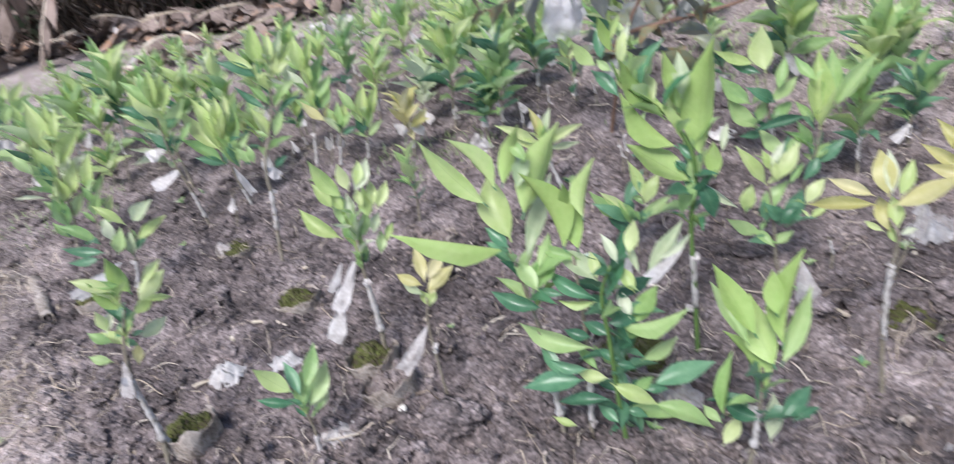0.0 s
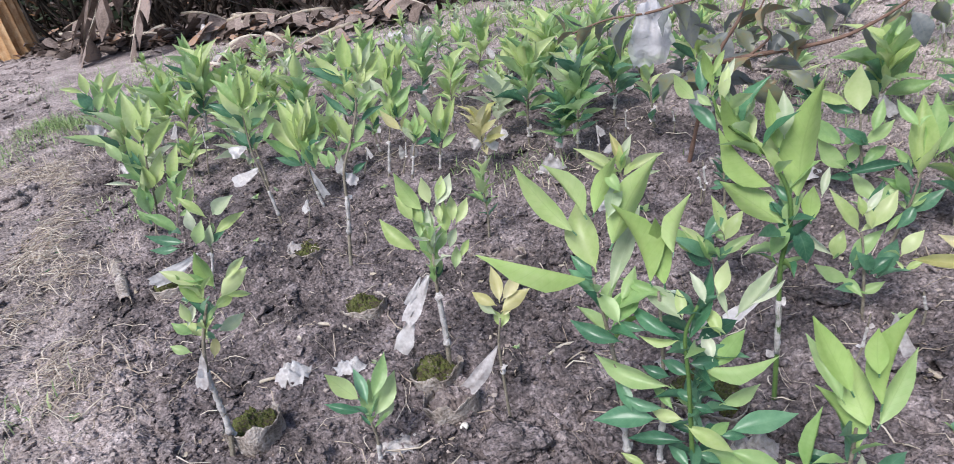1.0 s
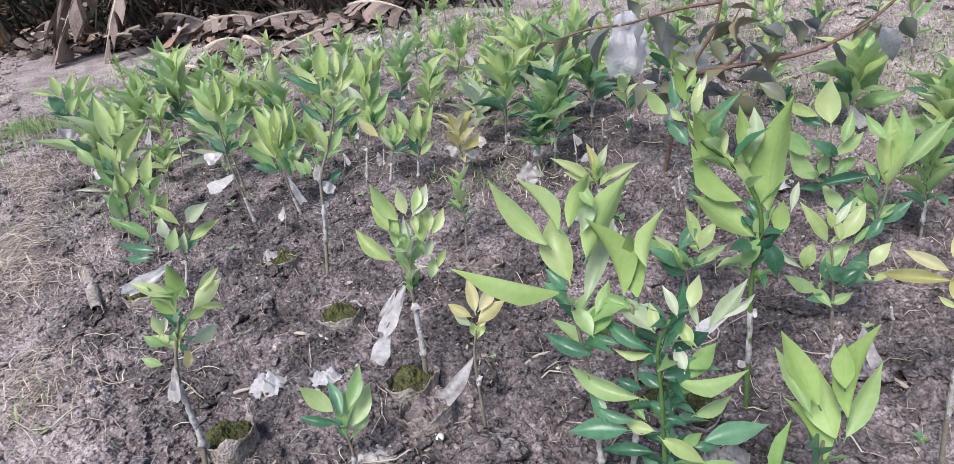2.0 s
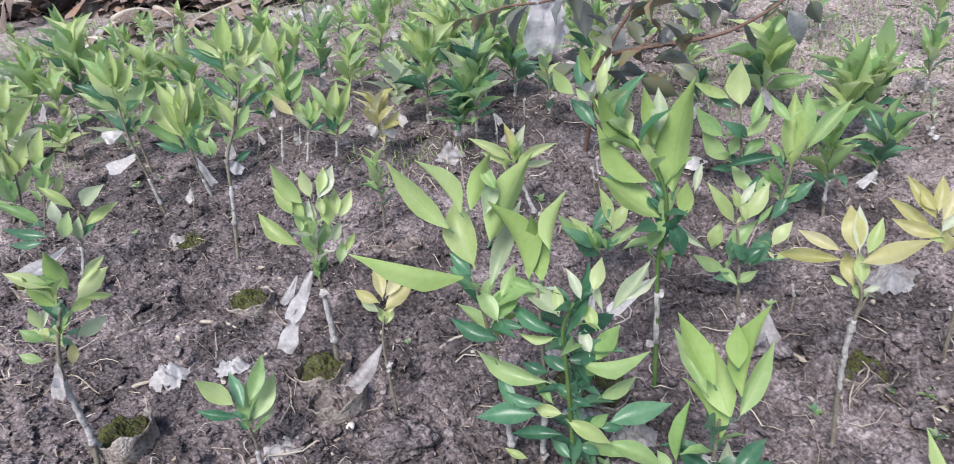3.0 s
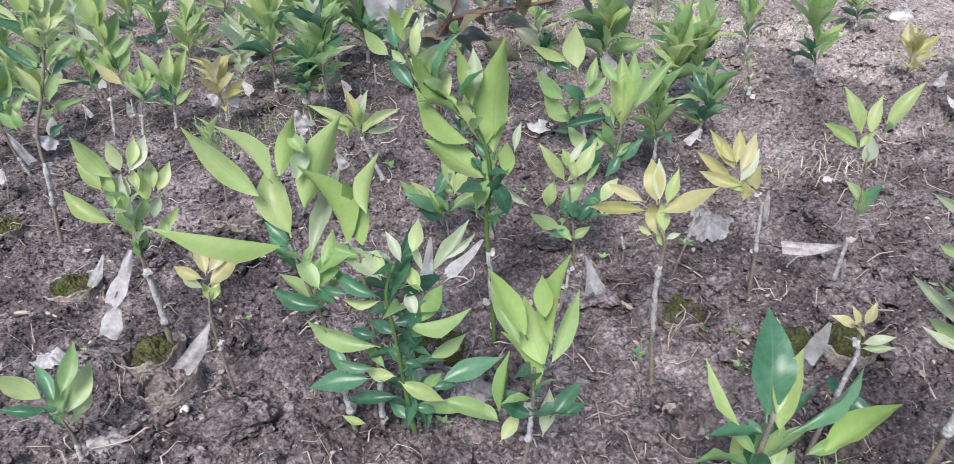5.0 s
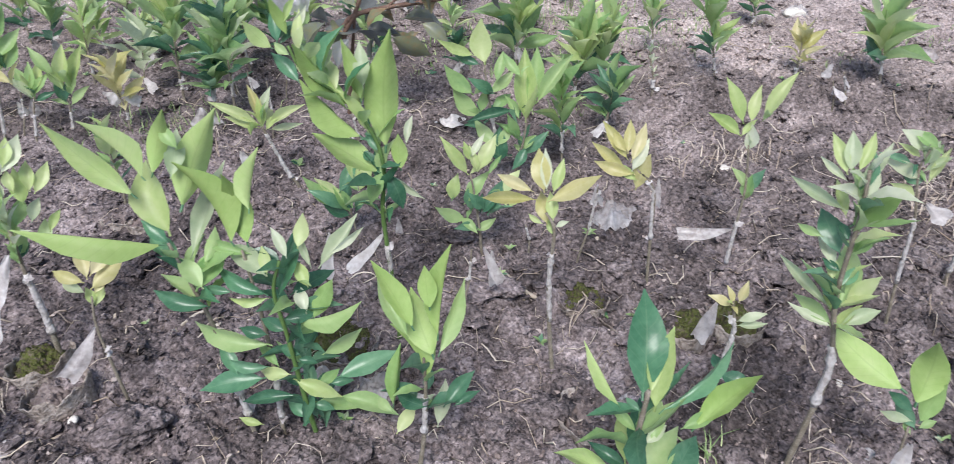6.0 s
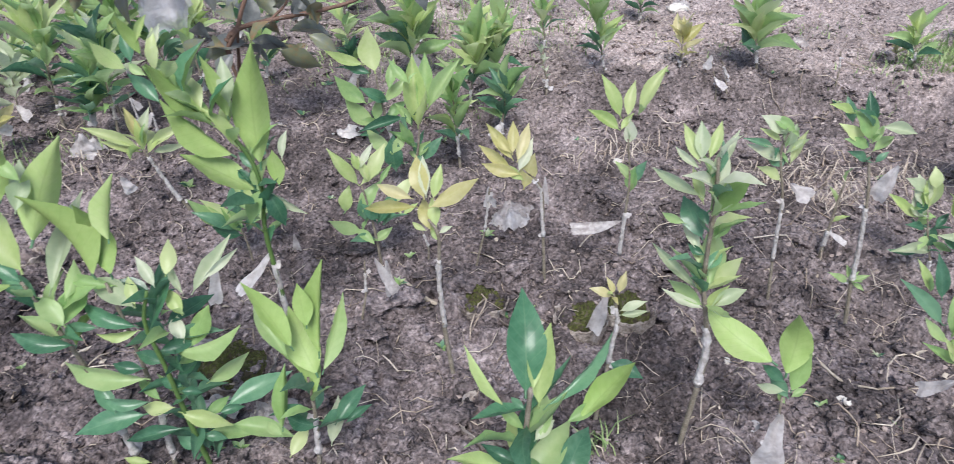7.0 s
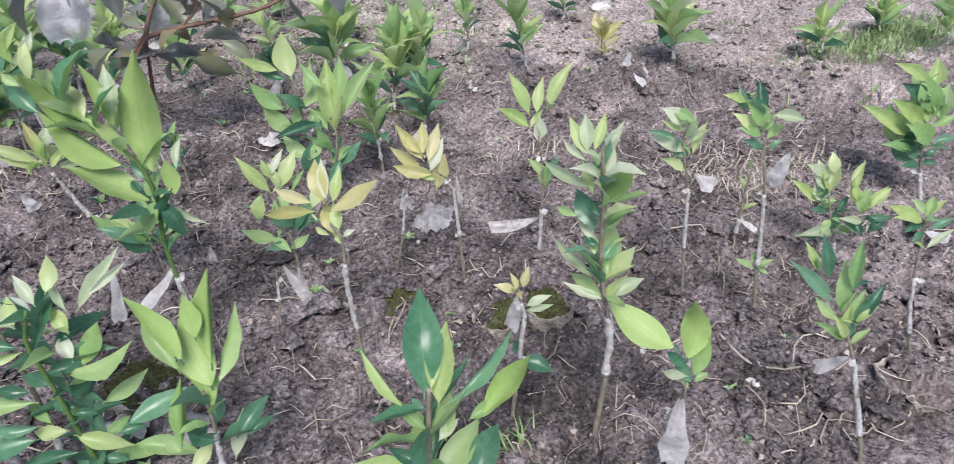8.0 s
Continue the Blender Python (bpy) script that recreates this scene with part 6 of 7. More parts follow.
def bark_curl(pts, r):
    """A rolled piece of pale bark, open on one side, with ragged ends."""
    o = Vector(pts[0])
    line = [p - o + Vector((0, 0, 0.5 * r)) for p in smooth_line(pts, 6)]
    n, c, vs, fs = len(line), 11, [], []
    way = (line[-1] - line[0]).normalized()
    side = way.cross(Vector((0, 0, 1))).normalized()
    up = side.cross(way)
    for i, p in enumerate(line):
        for k in range(c):
            a = radians(-215 + 250 * k / (c - 1))
            q = r * (1 - 0.3 * (i / n) ** 2 + 0.12 * noise.noise(Vector((i * 0.4, k * 0.5, 3))))
            end = 0.5 * r * noise.noise(Vector((k * 0.6, i, 8))) if i in (0, n - 1) else 0
            vs.append(p + side * (q * math.cos(a)) - up * (q * 0.8 * math.sin(a)) + way * end)
    for i in range(n - 1):
        for k in range(c - 1):
            fs.append((i * c + k, i * c + k + 1, (i + 1) * c + k + 1, (i + 1) * c + k))
    ob = mesh_object("bark_piece", vs, fs, BAG)
    ob.location = o
    thick = ob.modifiers.new("thickness", "SOLIDIFY")
    thick.thickness = 0.0015
    tagged(ob, "rolled piece of pale dry bark on the soil", "bark")


def dry_stick(pts, r):
    if r > 0.006:
        return bark_curl(pts, r)
    o = Vector(pts[0])
    line = [p - o + Vector((0, 0, 0.3 * r + 0.004)) for p in smooth_line(pts, 7)]
    n = len(line)
    line = [p + Vector((noise.noise(p * 40), noise.noise(p * 40 + Vector((5, 0, 0))), 0)) * (r * 0.8 if r < 0.004 else 0) for p in line]
    vs, fs = tube(line, [r * (1 + 0.12 * noise.noise(Vector((i * 0.5, r * 900, 0))) - 0.45 * (i / n) ** 2) * (0.75 if i in (0, n - 1) else 1) for i in range(n)], 9)
    ob = mesh_object("dry_stick", vs, fs, DRY)
    ob.location = o
    tagged(ob, "pale weathered dry stick lying on the soil", "stick", "dry sticks")


def ball(r, seed, sub=2, flat=0.7, rough=0.35):
    bm = bmesh.new()
    bmesh.ops.create_icosphere(bm, subdivisions=sub, radius=1.0)
    for v in bm.verts:
        q = v.co.copy()
        f = 1 + rough * noise.noise(q * 1.3 + Vector((seed, 0, 0))) + 0.5 * rough * noise.noise(q * 3.1 + Vector((0, seed, 0))) + 0.25 * rough * noise.noise(q * 7 + Vector((0, 0, seed)))
        v.co = Vector((q.x, q.y * 0.85, q.z * flat)) * f * r
    vs, fs = [v.co.copy() for v in bm.verts], [tuple(v.index for v in f.verts) for f in bm.faces]
    bm.free()
    return vs, fs


def lump(x, y, r, white):
    vs, fs = ball(r * (1 if white else 0.85), dice.uniform(0, 50), 4 if r > 0.02 else 3, 0.6 if white else 0.45, 0.25 if white else 0.7)
    ob = mesh_object("stone" if white else "soil_clod", vs, fs, STONE if white else SOIL)
    ob.location = (x, y, gh(x, y) + r * 0.12)
    ob.rotation_euler = (0, 0, dice.uniform(0, 6))
    tagged(ob, "small pale stone on the soil" if white else "large rough clod of grey-brown soil", "stone" if white else "clod", "stones" if white else "large clods")


def cut_stem(x, y, top):
    """A bare rootstock, taped at its cut top."""
    plant = new("cut_rootstock")
    plant.location = (x, y, gh(x, y))
    tagged(plant, "bare cut rootstock stem wrapped with white tape", "sapling", "cut rootstocks")
    pts = [(0, 0, 0), Vector(top) * 0.5 + Vector((0.004, 0, 0)), Vector(top)]
    stem_of(plant, pts, 0.0022)
    wrap(plant, pts, 0.5, dice.uniform(0.8, 0.95), 0.0021, dice.uniform(0.025, 0.045) if dice.random() < 0.5 else 0)


grow_bag(-0.566, 0.668, 0.036, 0.1, 1)
grow_bag(-0.467, 0.962, 0.036, 0.035, 1)
grow_bag(-0.271, 0.701, 0.036, 0.055, 0)
grow_bag(-0.301, 0.763, 0.034, 0.06, 1)
grow_bag(-0.250, 1.112, 0.03, 0.02, 0)
grow_bag(-0.928, 1.086, 0.034, 0.04, 1)
grow_bag(-0.653, 1.183, 0.034, 0.025, 1)
grow_bag(0.444, 0.664, 0.034, 0.03, 1)
grow_bag(0.507, 0.605, 0.046, 0.022, 0)
grow_bag(0.555, 0.570, 0.034, 0.045, 1)
grow_bag(0.090, 0.696, 0.05, 0.03, 1)
grow_bag(0.628, 0.556, 0.036, 0.045, 1)
grow_bag(0.386, 0.475, 0.045, 0.03, 0)
grow_bag(0.965, 0.210, 0.042, 0.03, 0)
grow_bag(-0.205, 1.081, 0.03, 0.03, 0)
plastic_strip((-0.182, 0.668, 0.188), (-0.231, 0.655, 0.129), 0.023)
plastic_strip((-0.283, 0.777, 0.244), (-0.329, 0.761, 0.175), 0.027)
plastic_strip((-0.315, 0.766, 0.190), (-0.347, 0.754, 0.126), 0.029)
plastic_strip((-0.573, 0.635, 0.239), (-0.588, 0.623, 0.188), 0.021)
plastic_strip((-0.851, 1.104, 0.162), (-0.935, 1.041, 0.134), 0.031)
plastic_strip((0.293, 0.648, 0.205), (0.314, 0.642, 0.145), 0.016)
plastic_strip((0.173, 0.719, 0.209), (0.118, 0.725, 0.157), 0.021)
plastic_strip((0.104, 0.727, 0.221), (0.088, 0.729, 0.145), 0.018)
plastic_strip((0.682, 0.662, 0.138), (0.615, 0.704, 0.120), 0.021)
plastic_strip((0.873, 0.397, 0.304), (0.865, 0.408, 0.257), 0.022)
plastic_strip((0.822, 0.494, 0.247), (0.841, 0.473, 0.230), 0.023)
plastic_strip((0.586, 0.251, 0.171), (0.587, 0.249, 0.067), 0.030)
plastic_strip((0.793, 0.215, 0.155), (0.782, 0.242, 0.122), 0.016)
plastic_strip((-0.794, 1.338, 0.305), (-0.829, 1.320, 0.299), 0.034)
plastic_strip((-0.785, 1.343, 0.249), (-0.841, 1.313, 0.230), 0.037)
plastic_strip((-0.676, 1.369, 0.223), (-0.656, 1.378, 0.143), 0.020)
plastic_strip((-0.504, 1.119, 0.294), (-0.479, 1.129, 0.266), 0.031)
plastic_strip((-0.267, 1.465, 0.209), (-0.238, 1.470, 0.179), 0.029)
plastic_strip((-0.111, 1.400, 0.173), (-0.120, 1.399, 0.119), 0.050)
plastic_strip((-0.453, 1.507, 0.204), (-0.455, 1.507, 0.168), 0.024)
plastic_strip((-1.664, 1.958, 0.270), (-1.635, 1.982, 0.221), 0.053)
plastic_strip((0.559, 0.515, 0.143), (0.546, 0.523, 0.078), 0.024)
plastic_strip((1.179, 1.061, 0.199), (1.172, 1.066, 0.167), 0.019)
plastic_strip((0.316, 0.691, 0.167), (0.316, 0.691, 0.106), 0.015)
plastic_strip((-0.258, 0.652, 0.314), (-0.282, 0.647, 0.279), 0.011)
plastic_strip((0.220, 0.925, 0.102), (0.218, 0.925, 0.070), 0.014)
plastic_strip((-0.020, 1.091, 0.197), (-0.011, 1.093, 0.163), 0.021)
plastic_strip((-0.312, 1.504, 0.201), (-0.285, 1.511, 0.172), 0.030)
plastic_strip((-0.509, 1.586, 0.178), (-0.506, 1.587, 0.143), 0.022)
plastic_strip((0.548, 0.663, 0.249), (0.548, 0.663, 0.205), 0.012)
plastic_strip((0.498, 0.745, 0.207), (0.493, 0.747, 0.171), 0.011)
plastic_strip((0.987, 1.255, 0.160), (1.007, 1.240, 0.153), 0.022)
plastic_strip((1.239, 0.388, 0.066), (1.252, 0.357, 0.064), 0.020)
crumpled_film(-0.334, 0.627, 0.053, 0.038)
crumpled_film(0.125, 0.594, 0.055, 0.050)
crumpled_film(0.065, 0.633, 0.060, 0.042)
crumpled_film(-0.550, 0.788, 0.052, 0.057)
crumpled_film(-0.452, 0.796, 0.060, 0.042)
crumpled_film(-0.686, 1.197, 0.041, 0.038)
crumpled_film(0.049, 0.760, 0.036, 0.025)
crumpled_film(0.573, 0.834, 0.077, 0.049)
crumpled_film(0.587, 0.854, 0.076, 0.051)
crumpled_film(-0.118, 1.429, 0.072, 0.053)
crumpled_film(0.650, 0.329, 0.023, 0.021)
crumpled_film(0.408, 0.475, 0.061, 0.019)
crumpled_film(0.252, 1.372, 0.054, 0.030)
crumpled_film(0.400, 1.274, 0.065, 0.033)
crumpled_film(-2.009, 3.573, 0.205, 0.144)
crumpled_film(-0.771, 2.884, 0.121, 0.075)
crumpled_film(1.500, 1.124, 0.065, 0.030)
crumpled_film(1.394, 1.448, 0.062, 0.058)
crumpled_film(1.415, 1.458, 0.048, 0.040)
dry_stick([(-1.135, 1.207, 0.102), (-1.076, 1.130, 0.096), (-1.015, 1.049, 0.090)], 0.0142)
dry_stick([(-1.428, 1.203, 0.101), (-1.450, 1.305, 0.109), (-1.479, 1.426, 0.120)], 0.0051)
dry_stick([(-1.479, 1.426, 0.120), (-1.346, 1.291, 0.109), (-1.277, 1.269, 0.106), (-1.197, 1.244, 0.105)], 0.0074)
dry_stick([(-0.544, 0.916, 0.079), (-0.502, 0.910, 0.077), (-0.474, 0.891, 0.077)], 0.0033)
dry_stick([(-0.606, 0.777, 0.067), (-0.587, 0.783, 0.067), (-0.569, 0.787, 0.067)], 0.0030)
dry_stick([(0.810, 0.400, 0.037), (0.804, 0.339, 0.033), (0.838, 0.308, 0.029)], 0.0021)
dry_stick([(-0.127, 0.792, 0.068), (-0.106, 0.809, 0.069), (-0.076, 0.816, 0.070)], 0.0028)
dry_stick([(0.476, 0.589, 0.053), (0.533, 0.624, 0.055), (0.577, 0.652, 0.057)], 0.0013)
dry_stick([(0.347, 0.776, 0.067), (0.366, 0.717, 0.063), (0.384, 0.687, 0.059)], 0.0047)
dry_stick([(0.838, 0.308, 0.030), (0.870, 0.296, 0.029), (0.875, 0.282, 0.028)], 0.0016)
dry_stick([(0.885, 0.476, 0.043), (0.944, 0.509, 0.045), (0.997, 0.552, 0.050)], 0.0019)
dry_stick([(-0.748, 0.778, 0.068), (-0.723, 0.819, 0.070), (-0.656, 0.770, 0.066)], 0.0015)
lump(-1.399, 1.154, 0.028, False)
lump(-0.249, 0.661, 0.007, True)
lump(0.789, 0.320, 0.008, True)
lump(0.786, 0.310, 0.006, True)
lump(0.702, 0.431, 0.007, True)
lump(0.328, 0.496, 0.030, False)
lump(0.322, 0.499, 0.026, False)
lump(1.379, 1.435, 0.026, True)
lump(0.210, 0.597, 0.023, False)
lump(-0.174, 0.626, 0.037, False)
lump(-0.175, 0.617, 0.042, False)
lump(0.340, 0.709, 0.027, False)
lump(0.854, 0.928, 0.015, True)
lump(-1.729, 1.625, 0.074, False)
lump(-0.539, 0.739, 0.019, False)
lump(-0.709, 0.638, 0.023, False)
lump(0.504, 0.366, 0.022, False)
cut_stem(0.269, 0.693, (0.018, -0.001, 0.102))
cut_stem(0.473, 0.751, (0.025, -0.008, 0.138))
cut_stem(1.409, 0.920, (-0.004, 0.005, 0.074))
cut_stem(1.180, 1.032, (-0.009, 0.008, 0.064))
cut_stem(1.664, 0.763, (-0.005, 0.008, 0.049))
cut_stem(1.604, 0.745, (-0.009, 0.016, 0.115))
cut_stem(1.202, 1.022, (-0.013, 0.014, 0.082))
cut_stem(0.409, 0.800, (-0.005, 0.001, 0.060))
cut_stem(0.180, 1.196, (-0.003, 0.000, 0.081))
cut_stem(0.189, 1.210, (0.000, -0.000, 0.086))
cut_stem(-0.606, 1.535, (0.026, 0.009, 0.079))
cut_stem(-0.678, 1.277, (0.016, 0.008, 0.088))
cut_stem(-0.492, 1.505, (0.024, 0.007, 0.094))
cut_stem(-1.181, 1.644, (0.029, 0.020, 0.193))
cut_stem(-1.112, 1.664, (0.025, 0.015, 0.159))
cut_stem(0.186, 1.541, (-0.002, 0.000, 0.062))
cut_stem(0.024, 1.343, (0.012, -0.001, 0.127))
cut_stem(-0.005, 1.409, (0.003, -0.000, 0.118))
cut_stem(0.063, 1.525, (0.010, -0.001, 0.092))


# ---- the low shrub whose branch hangs over the bed ----
SHRUB_BRANCHES = [[(0.205, 1.308, 0.330), (0.230, 1.305, 0.350), (0.294, 1.298, 0.359), (0.369, 1.289, 0.364), (0.441, 1.281, 0.372), (0.490, 1.275, 0.388), (0.546, 1.269, 0.418), (0.597, 1.263, 0.462)],
    [(0.230, 1.305, 0.350), (0.250, 1.303, 0.391), (0.277, 1.300, 0.433), (0.290, 1.298, 0.486), (0.296, 1.298, 0.548)],
    [(0.290, 1.298, 0.486), (0.207, 1.308, 0.481), (0.118, 1.319, 0.466), (0.037, 1.328, 0.463), (-0.036, 1.336, 0.445)],
    [(0.294, 1.298, 0.359), (0.331, 1.294, 0.392), (0.309, 1.296, 0.429), (0.324, 1.295, 0.470)],
    [(0.230, 1.305, 0.350), (0.204, 1.308, 0.312), (0.209, 1.308, 0.248)]]
shrub = new("shrub")
shrub.location = SHRUB_FOOT = (0.19, 1.40, gh(0.19, 1.40))
tagged(shrub, "low shrub with dark grey-purple leaves and red-brown branches", "shrub")


def shrub_line(pts):
    return [Vector(p) - shrub.location for p in pts]


stub = SHRUB_BRANCHES[0][0]
for k, pts in enumerate([[(SHRUB_FOOT[0], SHRUB_FOOT[1], SHRUB_FOOT[2] - 0.03), (SHRUB_FOOT[0] + 0.02, SHRUB_FOOT[1] - 0.03, SHRUB_FOOT[2] + 0.1), SHRUB_BRANCHES[0][1]]] + SHRUB_BRANCHES):
    line = smooth_line(shrub_line(pts), 8)
    n = len(line)
    r = (0.006, 0.0055, 0.0045, 0.0035, 0.003, 0.006)[k]
    mesh_object("trunk" if k == 0 else "branch", *tube(line, [r * (1 - 0.55 * i / n) * (1 + 0.1 * math.sin(i * 1.7)) for i in range(n)], 8), WOOD, shrub)
SHRUB_BLADES = [leaf_mesh(SHRUB_LEAF, a * 1.3, f, w, s + 70, 0.4) for a, f, w, s in SHAPES]


def shrub_leaves(rows):
    for x, y, z, az, el, tw, length in rows:
        ob = new("leaf", pick.choice(SHRUB_BLADES))
        ob.parent = shrub
        ob.matrix_basis = leaf_pose(Vector((x, y, z)) - shrub.location, az, el, tw, length, dice.uniform(0.42, 0.6))


shrub_leaves([
    (0.087, 1.295, 0.474, 169, -69, -16, 0.096),
    (0.189, 1.335, 0.463, 30, -82, -52, 0.086),
    (0.149, 1.257, 0.487, 33, -61, -29, 0.065),
    (0.035, 1.301, 0.468, 121, -52, -4, 0.061),
    (-0.009, 1.390, 0.443, 176, 34, 17, 0.042),
    (0.005, 1.293, 0.464, 160, -52, 44, 0.057),
    (0.253, 1.316, 0.445, 155, 24, 21, 0.050),
    (0.280, 1.248, 0.463, 152, -51, 11, 0.068),
    (0.329, 1.276, 0.461, -130, -54, 44, 0.058),
    (0.368, 1.296, 0.431, 10, -37, 45, 0.060),
    (0.410, 1.325, 0.430, 23, -50, -13, 0.082),
    (0.329, 1.347, 0.405, 178, -33, 52, 0.054)])
shrub_leaves([
    (0.376, 1.353, 0.385, -151, -46, -44, 0.061),
    (0.379, 1.258, 0.391, 88, -61, -8, 0.059),
    (0.440, 1.309, 0.378, -157, 68, 1, 0.066),
    (0.457, 1.273, 0.410, -28, 58, 10, 0.048),
    (0.499, 1.297, 0.388, 30, -58, 22, 0.079),
    (0.433, 1.354, 0.388, 151, 25, 59, 0.062),
    (0.482, 1.311, 0.399, -158, 36, 43, 0.053),
    (0.550, 1.346, 0.394, 15, -28, 8, 0.077),
    (0.585, 1.306, 0.401, -46, -68, 40, 0.075),
    (0.555, 1.289, 0.419, -163, -48, -52, 0.049),
    (0.632, 1.321, 0.407, 33, -49, -49, 0.073),
    (0.284, 1.352, 0.423, -12, 5, -42, 0.055)])
shrub_leaves([
    (0.235, 1.286, 0.408, 152, 29, 45, 0.052),
    (0.248, 1.249, 0.424, 161, -49, -55, 0.049),
    (0.146, 1.356, 0.461, -161, 62, 46, 0.051),
    (0.116, 1.396, 0.453, -6, -36, 60, 0.051),
    (0.160, 1.297, 0.479, -142, -56, 12, 0.065),
    (0.288, 1.242, 0.483, -28, -10, -11, 0.051),
    (0.232, 1.331, 0.314, -32, -41, -55, 0.065),
    (0.252, 1.365, 0.309, -16, -14, 55, 0.072),
    (0.276, 1.366, 0.311, -10, -25, -5, 0.115),
    (0.320, 1.308, 0.332, -1, -19, 11, 0.096),
    (0.311, 1.315, 0.307, 10, -62, 53, 0.055),
    (0.264, 1.313, 0.302, -167, -75, 26, 0.050)])
shrub_leaves([
    (0.352, 1.264, 0.332, -20, -39, 57, 0.069),
    (0.218, 1.320, 0.313, 171, -13, -59, 0.061),
    (0.294, 1.296, 0.302, -3, -31, -58, 0.093),
    (0.358, 1.317, 0.299, 159, -36, -53, 0.041),
    (-0.048, 1.365, 0.441, 178, 61, 22, 0.053),
    (-0.030, 1.325, 0.452, 157, -33, 29, 0.051),
    (0.045, 1.270, 0.474, -53, 43, 21, 0.050)])

shrub_leaves([(dice.uniform(0.12, 0.36), dice.uniform(1.27, 1.42), dice.uniform(0.31, 0.42), dice.uniform(-180, 180), dice.uniform(-60, 10), dice.uniform(-50, 50), dice.uniform(0.05, 0.085)) for i in range(22)])


def hanging_bag(a, b, width):
    """A thin clear bag caught on the branch."""
    for k in range(3):
        o = Vector(a)
        vs, fs = ribbon((0, 0.012 * k, 0), Vector(b) - o + Vector((0.008 * k, 0.01 * k, 0.015 * k)), width, 40 + k, 16, 10, 0.03, 0.55)
        if k == 0:
            bag = mesh_object("plastic_bag", vs, fs, CLEAR_BAG)
            bag.location = o
            tagged(bag, "thin torn clear plastic bag caught on the shrub branch", "plastic bag")
        else:
            mesh_object("fold", vs, fs, CLEAR_BAG, bag)


hanging_bag((0.114, 1.319, 0.483), (0.111, 1.319, 0.362), 0.068)


# ---- dry heap, banana trunk and thicket behind the bed ----
def banana_trunk(x, y, r, h):
    trunk = new("banana_trunk")
    trunk.location = (x, y, gh(x, y) - 0.05)
    tagged(trunk, "fibrous tan banana trunk with a pale peeling sheath", "tree trunk")
    for k in range(34):
        a0, wide = k * 2.4, dice.uniform(0.12, 0.5)
        lo, hi = (0, dice.uniform(0.4, 1.0)) if k % 2 else (dice.uniform(0, 0.5), 1.0)
        vs, fs, n, m = [], [], 4, 12
        for j in range(m + 1):
            s = lo + (hi - lo) * j / m
            for i in range(n + 1):
                a = a0 + (i / n - 0.5) * wide * (1 - 0.7 * (j / m) ** 3) + 0.1 * noise.noise(Vector((s * 3, k, 0)))
                q = r * (1 - 0.25 * s) * (1.0 + 0.006 * k + 0.05 * noise.noise(Vector((a * 3, s * 6, k))) + 0.03 * abs(i - 2))
                vs.append((q * math.cos(a), q * math.sin(a), s * h))
        for j in range(m):
            for i in range(n):
                fs.append((j * (n + 1) + i, j * (n + 1) + i + 1, (j + 1) * (n + 1) + i + 1, (j + 1) * (n + 1) + i))
        mesh_object("sheath", vs, fs, (FIBRE, FIBRE, DEAD_LEAF, FIBRE, DRY)[k % 5], trunk)
    mesh_object("core", *tube([(0, 0, 0), (0, 0, h * 0.5), (0.02, 0, h)], [r * 0.95, r * 0.85, r * 0.7], 14), FIBRE, trunk)


def dead_leaf(x, y, z, az, el, length, width, droop, seed, hang=False):
    """A dry banana leaf: a curled rib with torn strips on both sides."""
    leaf = new("dead_banana_leaf")
    leaf.location = (x, y, z)
    tagged(leaf, "dry grey-brown torn banana leaf " + ("hanging over the heap" if hang else "on the heap"), "dead leaf", "dead banana leaves")
    a, e = radians(az), radians(el)
    d = Vector((math.cos(a) * math.cos(e), math.sin(a) * math.cos(e), math.sin(e)))
    side = d.cross(Vector((0, 0, 1))).normalized()
    up = side.cross(d)
    rnd = random.Random(seed)
    rib = [d * (length * s) + Vector((0, 0, -droop * length * s * s)) for s in (0, 0.2, 0.4, 0.6, 0.8, 1.0)]
    mesh_object("rib", *tube(rib, [0.012, 0.011, 0.009, 0.007, 0.005, 0.003], 6), DRY, leaf)
    n = int(4 + length * 5)
    for sgn in (-1, 1):
        for i in range(n):
            s0, s1 = i / n, (i + rnd.uniform(0.55, 1.1)) / n
            vs, fs = [], []
            w = width * math.sin(math.pi * (0.12 + 0.8 * s0)) * rnd.uniform(0.75, 1.1)
            sagk = rnd.uniform(0.2, 0.9)
            curl = rnd.uniform(-0.6, 0.7)
            for k in range(7):
                u = k / 6
                for s in (s0, (s0 + s1) / 2, s1):
                    p = along(rib, s) + side * (sgn * w * (u - 0.15 * sagk * u * u)) + Vector((0, 0, -sagk * w * u * u)) + d * (curl * w * u * u)
                    p += up * (0.05 * w * noise.noise(Vector((s * 20, u * 4, seed)))+ 0.02 * w * math.sin(s * 90))
                    vs.append(p)
            for k in range(6):
                for q in range(2):
                    fs.append((k * 3 + q, k * 3 + q + 1, (k + 1) * 3 + q + 1, (k + 1) * 3 + q))
            mesh_object("strip", vs, fs, DEAD_LEAF, leaf)


